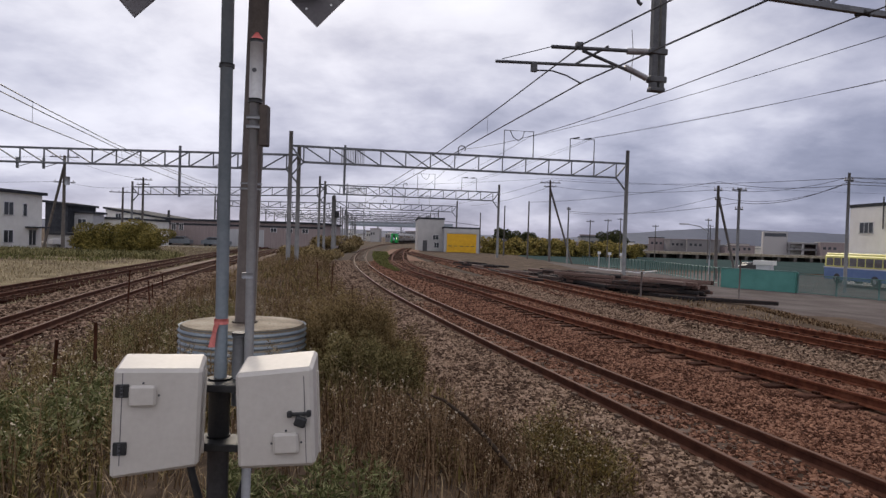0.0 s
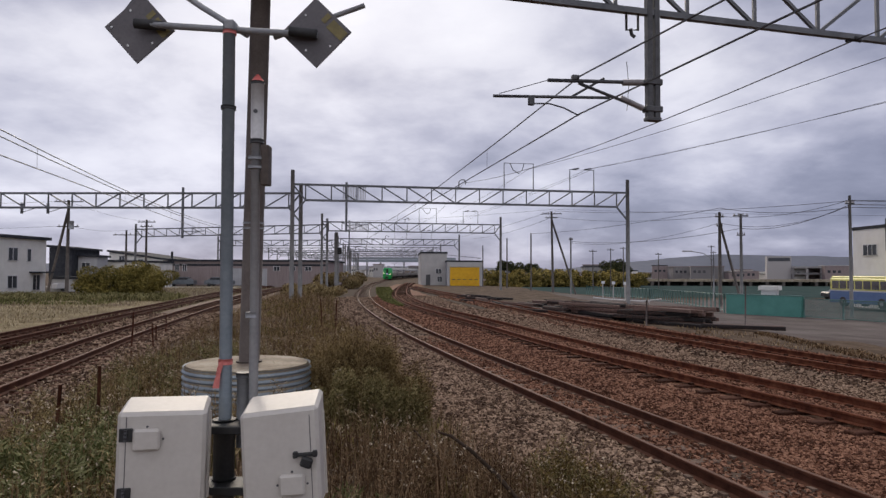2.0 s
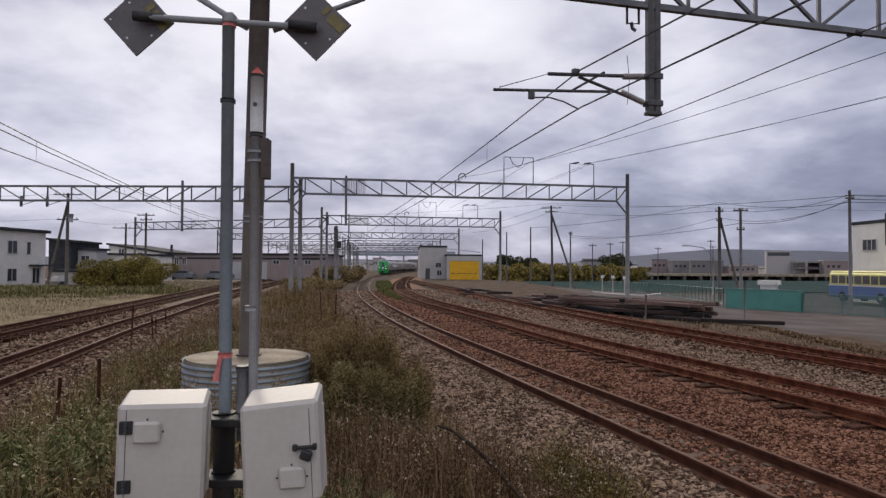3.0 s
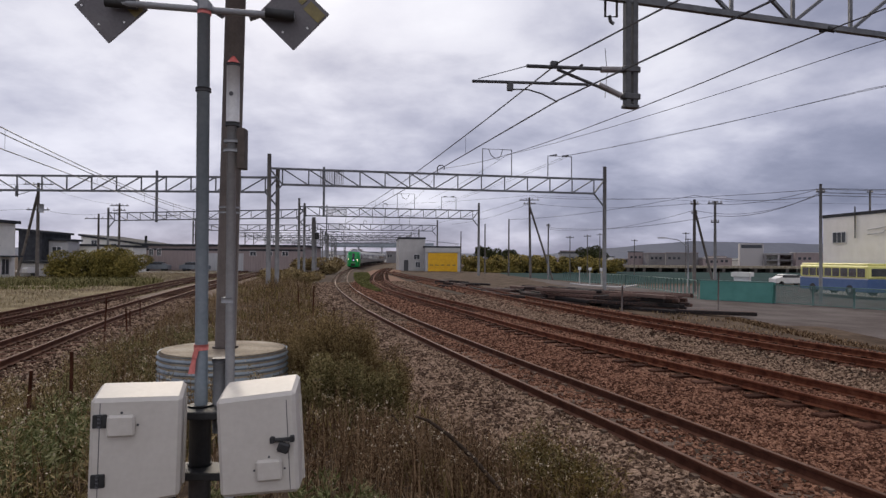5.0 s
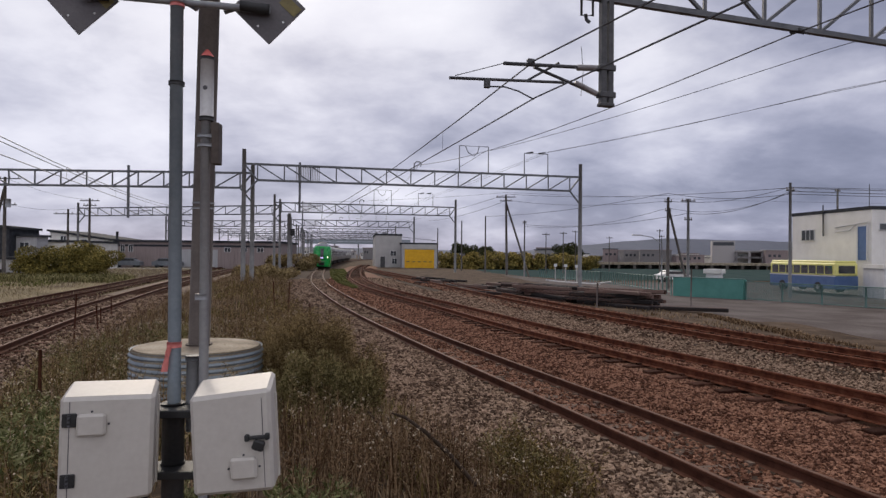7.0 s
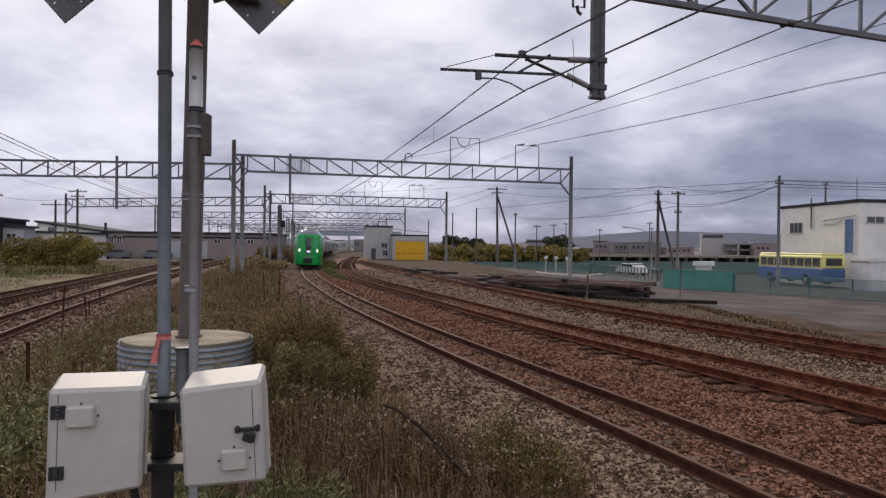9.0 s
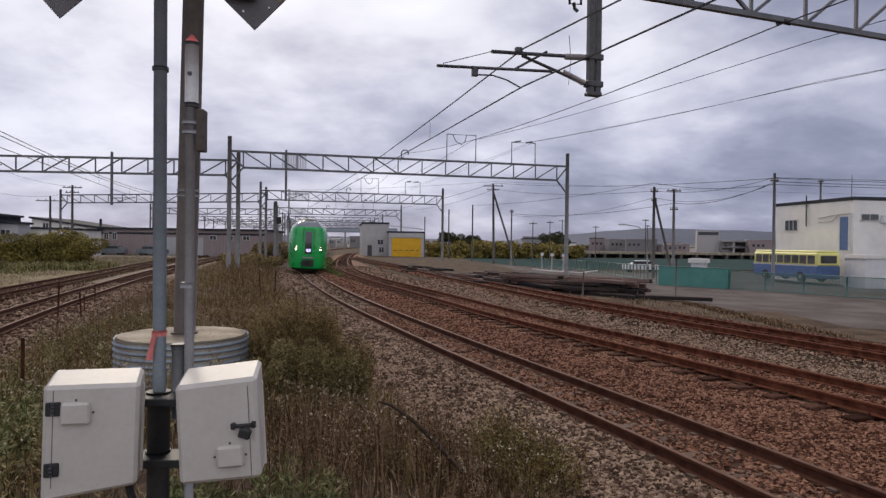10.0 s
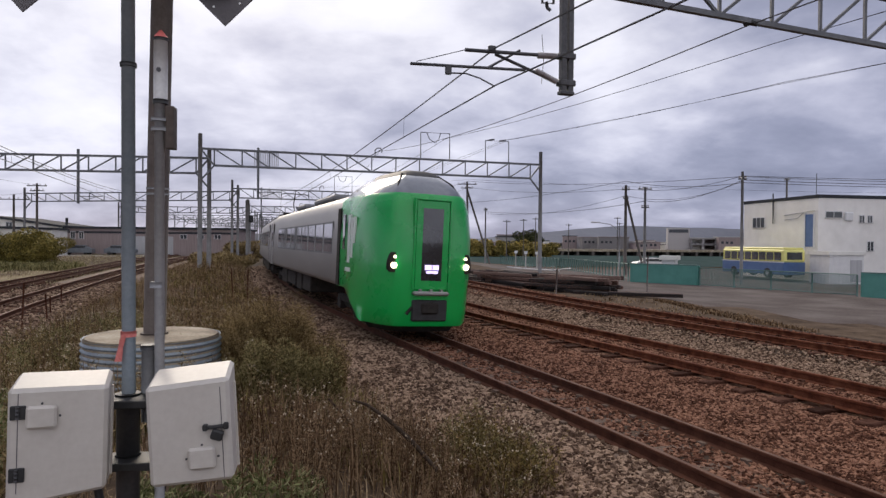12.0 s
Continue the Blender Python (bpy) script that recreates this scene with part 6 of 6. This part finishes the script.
def weeds(places, seed, h_lo, h_hi, per, leaf, bushy):
    """Upright weeds: thin stems with leaves along them; returns stems, leaves and seed-head meshes."""
    r = np.random.RandomState(seed)
    sv, sf, lc, lu, ll, hc = [], [], [], [], [], []
    for x, y in places:
        z = ground_z(x, y)
        for _ in range(per):
            h = r.uniform(h_lo, h_hi)
            a = r.uniform(0, 2 * math.pi)
            out = r.uniform(0.05, 0.4) * h
            p0 = np.array([x + r.normal() * 0.06, y + r.normal() * 0.06, z - 0.05])
            p2 = p0 + np.array([math.cos(a) * out, math.sin(a) * out, h])
            p1 = (p0 + p2) / 2 + np.array([math.cos(a) * -0.1 * out, math.sin(a) * -0.1 * out, 0.05 * h])
            w = np.array([-math.sin(a), math.cos(a), 0]) * (0.004 + 0.0025 * h)
            i = len(sv)
            sv += [p0 - w, p0 + w, p1 + w * 0.8, p1 - w * 0.8, p2]
            sf += [(i, i + 1, i + 2, i + 3), (i + 3, i + 2, i + 4)]
            k = int(bushy * h)
            f = r.uniform(0.25, 1.0, k)
            c = np.where(f[:, None] < 0.5, p0 + (p1 - p0) * (f[:, None] * 2), p1 + (p2 - p1) * (f[:, None] * 2 - 1))
            u = r.normal(size=(k, 3)) * np.array([1, 1, 0.5]) + np.array([0, 0, 0.8])
            u /= np.linalg.norm(u, axis=1)[:, None]
            size = leaf * r.uniform(0.5, 1.3, k) * (1.25 - 0.6 * f)
            lc.append(c + u * size[:, None])
            lu.append(u)
            ll.append(size)
            hc.append(p2)
    lc, lu, ll = np.concatenate(lc), np.concatenate(lu), np.concatenate(ll)[:, None]
    v = np.cross(lu, r.normal(size=lu.shape))
    v /= np.linalg.norm(v, axis=1)[:, None]
    lv = np.stack([lc - lu * ll, lc + v * ll * 0.17, lc + lu * ll * 1.25, lc - v * ll * 0.17], 1).reshape(-1, 3)
    n = len(lc)
    return ([tuple(p) for p in sv], sf), (lv.tolist(), np.arange(4 * n).reshape(-1, 4).tolist()), np.array(hc)


def heads(places, size, seed, each=3):
    """Small ragged seed heads: crossed slips at each place."""
    r = np.random.RandomState(seed)
    c = np.repeat(places, each, 0) + r.normal(size=(len(places) * each, 3)) * size * 1.2
    u = r.normal(size=c.shape)
    u /= np.linalg.norm(u, axis=1)[:, None]
    v = np.cross(u, r.normal(size=c.shape))
    v /= np.linalg.norm(v, axis=1)[:, None]
    s = size * r.uniform(0.5, 1.2, len(c))[:, None]
    vs = np.stack([c - u * s, c + v * s, c + u * s, c - v * s], 1).reshape(-1, 3)
    return vs.tolist(), np.arange(4 * len(c)).reshape(-1, 4).tolist()


def weed_patch(name, places, seed, h_lo, h_hi, per, leaf, bushy, stem_mat, leaf_mat, label, head=0.0, share=0.5):
    root = tagged(empty(name), label, "weeds", group="weed patches")
    st, lv, tips = weeds(places, seed, h_lo, h_hi, per, leaf, bushy)
    tagged(part("undergrowth", st, stem_mat, root), kind="stuff")
    tagged(part("foliage", lv, leaf_mat, root), kind="stuff")
    if head:
        r = np.random.RandomState(seed + 50)
        tagged(part("seed_fluff", heads(tips[r.uniform(size=len(tips)) < share], head, seed + 9), "flower", root), kind="stuff")
    return root


def spots(seed, n, cx, cy, rx, ry):
    r = np.random.RandomState(seed)
    out = []
    while len(out) < n:
        a, b = r.normal(size=2) * 0.55
        if a * a + b * b < 1:
            x, y = cx + a * rx, cy + b * ry
            if left_side(y) - 0.2 < x < right_side(y) + 0.35:
                out.append((x, y))
    return out


def plumes(places, seed, h_lo, h_hi, wide, each, leaf, dome):
    """Feathery upright weeds: fine leaves round each stem, fuller in the middle; returns leaves, stems and tips."""
    r = np.random.RandomState(seed)
    k = len(places)
    base = np.array([(x, y, ground_z(float(x), float(y)) - 0.04) for x, y in places])
    h = r.uniform(h_lo, h_hi, k)
    if dome:                                  # lower towards the rim of the clump
        d = (base[:, :2] - base[:, :2].mean(0)) / base[:, :2].std(0)
        h = h * np.clip(1.12 - 0.16 * (d ** 2).sum(1), 0.4, 1.1)
    a = r.uniform(0, 2 * np.pi, k)
    lean = np.stack([np.cos(a), np.sin(a), np.zeros(k)], 1) * (h * r.uniform(0.0, 0.3, k))[:, None]
    top = base + lean + np.stack([np.zeros(k), np.zeros(k), h], 1)
    i = np.repeat(np.arange(k), each)
    n = len(i)
    f = r.uniform(0.06, 1.0, n) ** 0.8
    b = r.uniform(0, 2 * np.pi, n)
    out = np.stack([np.cos(b), np.sin(b), np.zeros(n)], 1)
    girth = wide * h[i] * (0.25 + 0.75 * np.sin(np.pi * np.clip(f * 0.9, 0, 1))) * np.sqrt(r.uniform(0, 1, n))
    c = base[i] + (top - base)[i] * f[:, None] + lean[i] * (f * (f - 1))[:, None] + out * girth[:, None]
    u = out * 0.8 + np.array([0, 0, 0.7]) + r.normal(size=(n, 3)) * 0.5
    u /= np.linalg.norm(u, axis=1)[:, None]
    v = np.cross(u, r.normal(size=(n, 3)))
    v /= np.linalg.norm(v, axis=1)[:, None]
    s = (leaf * r.uniform(0.45, 1.25, n) * (1.15 - 0.5 * f))[:, None]
    lv = np.stack([c - u * s * 0.5, c + v * s * 0.14, c + u * s, c - v * s * 0.14], 1).reshape(-1, 3)
    w = np.stack([-np.sin(a), np.cos(a), np.zeros(k)], 1) * 0.006
    sv = np.stack([base - w, base + w, top + w * 0.3, top - w * 0.3], 1).reshape(-1, 3)
    return (lv.tolist(), np.arange(4 * n).reshape(-1, 4).tolist()), (sv.tolist(), np.arange(4 * k).reshape(-1, 4).tolist()), top


def plume_patch(name, places, seed, h_lo, h_hi, wide, each, leaf, mat, label, head=0.0, share=0.3, stem="stalk", dome=False):
    root = tagged(empty(name), label, "weeds", group="feathery weed clumps")
    lv, sv, top = plumes(places, seed, h_lo, h_hi, wide, each, leaf, dome)
    tagged(part("foliage", lv, mat, root), kind="stuff")
    tagged(part("undergrowth", sv, stem, root), kind="stuff")
    if head:
        r = np.random.RandomState(seed + 70)
        tips = np.repeat(top[r.uniform(size=len(top)) < share], 7, 0)
        tips = tips + r.normal(size=tips.shape) * np.array([0.055, 0.055, 0.03])
        tagged(part("seed_fluff", heads(tips, head, seed + 9, 2), "flower", root), kind="stuff")
    return root


# the large clump beside the foundation: tan-olive at the back, greener in front
for k, (cx, cy, rx, ry, h, n) in enumerate(((-1.6, 10.3, 0.6, 0.8, 1.2, 32), (-1.05, 10.5, 0.55, 0.75, 1.15, 30), (-1.35, 11.3, 0.75, 0.8, 1.2, 32), (-0.6, 9.9, 0.42, 0.55, 0.9, 18))):
    plume_patch("weed_bush", spots(131 + k, n, cx, cy, rx, ry), 131 + k, h * 0.85, h * 1.1, 0.22, 800, 0.05, "bush_olive", "rounded olive-tan feathery weeds beside the foundation", dome=True)
for k, (cx, cy, rx, ry, h, n) in enumerate(((-1.3, 8.9, 0.4, 0.45, 0.75, 14), (-0.9, 8.7, 0.45, 0.5, 0.8, 16), (-0.5, 8.8, 0.38, 0.5, 0.75, 14), (-1.55, 8.5, 0.35, 0.4, 0.6, 10))):
    plume_patch("weed_bush", spots(141 + k, n, cx, cy, rx, ry), 141 + k, h * 0.75, h * 1.15, 0.26, 700, 0.055, "bush_green", "soft green feathery weeds before the clump", dome=True)
plume_patch("weed_bush", spots(33, 42, 1.6, 7.0, 0.7, 1.1), 33, 0.35, 0.7, 0.25, 320, 0.05, "bush_green", "dark grey-green bushy weed at the ballast edge", 0.009, 0.35)
plume_patch("leafy_weeds", spots(34, 95, -4.0, 6.3, 1.1, 1.7), 34, 0.25, 0.62, 0.34, 150, 0.085, "leaf_fresh", "low leafy green weeds with pale flowers", 0.012, 0.6, "leaf_fresh")
plume_patch("leafy_weeds", spots(35, 26, -1.0, 4.9, 0.9, 0.6), 35, 0.2, 0.4, 0.34, 120, 0.07, "leaf_fresh", "low yellow-green weeds under the cabinets", 0.0, 0.0, "leaf_fresh")
plume_patch("weed_clump", spots(36, 210, -3.4, 9.6, 2.8, 5.2), 36, 0.35, 0.85, 0.16, 110, 0.05, "plume_olive", "olive feathery weeds round the foundation", 0.011, 0.45)
plume_patch("weed_clump", spots(37, 120, -2.6, 14.5, 2.6, 5.0), 37, 0.4, 0.9, 0.16, 90, 0.06, "grass_dry", "dry tan feathery weeds behind the foundation", 0.014, 0.35)
plume_patch("weed_clump", spots(38, 170, 0.1, 6.6, 1.9, 1.5), 38, 0.3, 0.62, 0.14, 110, 0.04, "stalk", "fine reddish-brown dry weeds near the ballast", 0.009, 0.4)
plume_patch("weed_clump", spots(39, 90, -5.2, 12.5, 1.6, 4.5), 39, 0.3, 0.7, 0.18, 110, 0.06, "plume_green", "grey-green weeds beside the second track", 0.013, 0.5)

weed_patch("tall_weeds", spots(21, 30, -2.0, 12.5, 1.1, 2.4), 22, 0.5, 0.95, 4, 0.05, 30, "stalk", "leaf_olive", "olive bushy weeds behind the foundation")
weed_patch("dry_weeds", spots(4, 330, 0.3, 6.6, 2.4, 1.9), 4, 0.3, 0.72, 3, 0.022, 26, "stalk", "stalk", "brown dry weeds with pale seed heads", 0.009, 0.16)
weed_patch("dry_weeds", spots(5, 85, 1.75, 7.0, 0.75, 1.3), 5, 0.35, 0.8, 4, 0.036, 34, "stalk", "leaf_olive", "dark grey-green weeds at the ballast edge", 0.012, 0.3)
r = np.random.RandomState(6)
x, y = zone(r, 900, 5.0, 24, left_side, right_side, 1.3)
weed_patch("dry_weeds", [(float(a), float(b)) for a, b in zip(x, y)], 6, 0.25, 0.7, 3, 0.022, 20, "stalk", "grass_dry", "brown dry weeds spread between the tracks", 0.01, 0.16)
x, y = zone(r, 420, 5.0, 20, left_side, lambda v: min(-2.6, right_side(v)), 1.2)
weed_patch("dry_weeds", [(float(a), float(b)) for a, b in zip(x, y)], 7, 0.3, 0.75, 3, 0.026, 24, "stalk", "leaf_olive", "olive and brown weeds round the foundation", 0.01, 0.2)
x, y = zone(r, 750, 22, 75, left_side, right_side, 1.2)
weed_patch("dry_weeds", [(float(a), float(b)) for a, b in zip(x, y)], 8, 0.3, 0.8, 3, 0.05, 12, "stalk", "grass_dry", "tall dry weeds further along the strip")
x, y = zone(r, 300, 19, 50, lambda v: MAIN.x_of_y(v) - 5.5, right_side, 1.2)
weed_patch("dry_weeds", [(float(a), float(b)) for a, b in zip(x, y)], 18, 0.35, 0.85, 3, 0.05, 14, "stalk", "leaf_olive", "dark weeds along the inside of the curve")
bent = tagged(empty("bent_branch"), "dark dead branch bent over the weeds", "branch")
part("branch", rod([(-0.08, 6.8, 0.58), (0.06, 6.66, 0.57), (0.26, 6.48, 0.47), (0.5, 6.25, 0.3), (0.72, 6.0, 0.1)], [0.01, 0.016, 0.02, 0.024, 0.02], 7), "bark", bent)
bent = tagged(empty("bent_branch"), "short dead stick lying in the weeds", "branch")
part("branch", rod([(-0.35, 7.2, 0.5), (-0.05, 6.6, 0.35)], 0.012, 6), "bark", bent)


# ---- loose stones of the ballast ----
def stones(line, n, y0, y1, o0, o1, base, size, seed, near=1.5):
    r = np.random.RandomState(seed)
    y = y0 + (y1 - y0) * r.uniform(0, 1, n) ** near
    o = r.uniform(o0, o1, n)
    s = np.interp(y, line.y, line.s)
    x0 = np.interp(y, line.y, line.x)
    dx = np.gradient(line.x, line.y)
    g = np.interp(y, line.y, dx)
    k = 1 / np.sqrt(1 + g * g)
    c = np.stack([x0 + o * k, y - o * g * k, line.z + 0.014 + np.array([base(v) for v in o])], 1)
    # leave the rails and the sleepers' middles clear
    keep = np.ones(n, bool)
    for side in (-0.566, 0.566):
        keep &= np.abs(o - side) > 0.085
    c = c[keep]
    n = len(c)
    rad = r.uniform(0.5, 1.5, n)[:, None] * size * (1 + np.maximum(0, c[:, 1:2] - 10) * 0.03)
    m = r.normal(size=(n, 3, 3))
    q, _ = np.linalg.qr(m)
    corners = np.array([[1, 0, 0], [-1, 0, 0], [0, 1, 0], [0, -1, 0], [0, 0, 1], [0, 0, -1.0]])
    v = corners[None] * r.uniform(0.55, 1.2, (n, 6, 1)) + r.normal(size=(n, 6, 3)) * 0.12
    v = np.einsum("nij,nkj->nki", q, v) * np.array([1, 1, 0.75]) * rad[:, None]
    v = v + c[:, None]
    f = np.array([[0, 2, 4], [2, 1, 4], [1, 3, 4], [3, 0, 4], [2, 0, 5], [1, 2, 5], [3, 1, 5], [0, 3, 5]])
    return v.reshape(-1, 3).tolist(), (np.arange(n)[:, None, None] * 6 + f[None]).reshape(-1, 3).tolist()


MAT["stone_grey"] = surface("grey_brown_ballast_stone", [(0.062, 0.037, 0.025), (0.165, 0.107, 0.073), (0.34, 0.24, 0.17)], 1.5, 30, 0.9, by="World", vary=0.6, bump=0.4, spec=0.05)
MAT["stone_rust"] = surface("rusty_gravel_stone", [(0.062, 0.027, 0.017), (0.15, 0.069, 0.042), (0.29, 0.156, 0.102)], 1.5, 30, 0.9, by="World", vary=0.6, bump=0.4, spec=0.05)


def profile(points):
    return lambda o: float(np.interp(o, [p[0] for p in points], [p[1] for p in points]))


side_main = profile([(-3.2, -0.4), (-2.2, -0.2), (-1.35, -0.13), (-0.95, -0.15), (-0.4, -0.165), (0.4, -0.165), (0.95, -0.15), (1.3, -0.14), (1.9, -0.2), (2.6, -0.3)])
side_sid = profile([(-3.2, -0.46), (-2.2, -0.28), (-1.2, -0.205), (-1.0, -0.225), (-0.5, -0.225), (0.5, -0.225), (1.0, -0.225), (1.2, -0.205), (1.9, -0.2), (2.7, -0.24)])
stuff("ballast_stones", stones(MAIN, 46000, 4.8, 26, -3.0, -0.6, side_main, 0.04, 1), "stone_grey", "loose grey ballast stones on the shoulder", "ballast")
stuff("ballast_stones", stones(MAIN, 12000, 4.8, 24, -0.6, 0.6, lambda o: -0.178, 0.034, 2), "stone_rust", "loose ballast stones between the rails", "ballast")
stuff("ballast_stones", stones(MAIN, 24000, 4.8, 24, 0.55, 1.9, side_main, 0.033, 3), "stone_rust", "brown ballast stones beside the rail", "ballast")
stuff("gravel_stones", stones(SIDING, 68000, 6.0, 26, -3.6, -0.6, side_sid, 0.032, 4), "stone_rust", "loose rust-stained gravel beside the siding", "gravel")
stuff("gravel_stones", stones(SIDING, 22000, 6.0, 26, -0.6, 0.6, lambda o: -0.172, 0.032, 5), "stone_rust", "rusty gravel between the siding rails", "gravel")
stuff("gravel_stones", stones(SIDING, 44000, 6.0, 28, 0.6, 2.9, side_sid, 0.03, 6), "stone_grey", "grey gravel between siding and yard track", "gravel")
stuff("gravel_stones", stones(YARD, 9000, 9.0, 30, -0.8, 2.2, lambda o: -0.19 - max(0, o - 1.2) * 0.05, 0.034, 7), "stone_rust", "rusty gravel round the yard track", "gravel")
stuff("ballast_stones", stones(LEFT, 15000, 8, 34, -2.0, 2.0, lambda o: -0.19, 0.04, 8), "stone_grey", "dark brown ballast stones on the second track", "ballast")
stuff("ballast_stones", stones(MAIN, 12000, 22, 60, -2.6, 1.5, side_main, 0.036, 11, 1.2), "stone_grey", "ballast stones further along the main track", "ballast")
stuff("gravel_stones", stones(SIDING, 14000, 24, 60, -3.0, 0.8, side_sid, 0.036, 12, 1.2), "stone_rust", "rusty gravel further along the siding", "gravel")
stuff("gravel_stones", stones(SIDING, 10000, 24, 60, 0.8, 3.2, side_sid, 0.036, 13, 1.2), "stone_grey", "grey gravel further along the siding", "gravel")
stuff("gravel_stones", stones(YARD, 9000, 26, 60, -1.5, 2.0, lambda o: -0.19 - max(0, abs(o) - 1.2) * 0.06, 0.036, 14, 1.2), "stone_rust", "gravel further along the yard track", "gravel")
stuff("gravel_stones", stones(YARD, 9000, 10, 40, -2.3, -0.8, lambda o: -0.19 - max(0, abs(o) - 1.2) * 0.09, 0.034, 15, 1.2), "stone_grey", "grey gravel beside the yard track", "gravel")


# ---- what moves: the train, running in along the main line ----
def car_pose(s):
    """The pose of a car whose middle is s metres along the main line, running towards its start."""
    a, b = MAIN.at(s - 7)[0], MAIN.at(s + 7)[0]
    ahead = (a - b).normalized()
    side = ahead.cross(Vector((0, 0, 1))).normalized()
    m = Matrix((side, ahead, side.cross(ahead))).transposed().to_4x4()
    mid = (a + b) / 2
    return Matrix.Translation((mid.x, mid.y, 0.05)) @ m @ pose(0, 0, 0, 0, -2.2, 0)


def motions():
    s_end = MAIN.s_of_y(14.32)
    for k, car in enumerate(TRAIN):
        rows = []
        for i in range(25):
            t = i * 0.5
            left = 12.0 - t
            rows.append((t, car_pose(s_end + 16.6 * left + 0.012 * left ** 2 + 10.35 + 20.9 * k)))
        walk(car, rows)
    drive = [(0.0, 73, 80, 180), (4.5, 48.6, 80, 180), (5.0, 45.9, 80, 180), (5.5, 43.5, 80, 180), (6.0, 40.4, 80, 180), (6.5, 37.5, 80, 180), (7.0, 34.5, 80, 184),
             (7.5, 31.8, 79.6, 200), (8.0, 29.9, 78.6, 230), (8.5, 29.2, 77.4, 258), (9.0, 29.1, 76.4, 285), (9.5, 29.5, 76.0, 318), (10.0, 30.6, 76.0, 345),
             (10.5, 31.6, 76.2, 356), (11.0, 32.9, 76.4, 360), (12.0, 35.6, 76.4, 360)]
    walk(white_car, [(t, pose(x, y, -0.96, 0, 0, a)) for t, x, y, a in drive])
    walk(dark_car, [(t, pose(x, 80, -0.96)) for t, x in ((0.0, 38.4), (0.5, 41.1), (1.0, 43.9), (1.5, 46.2), (2.0, 48.8), (4.0, 58.0), (12.0, 58.2))])


motions()
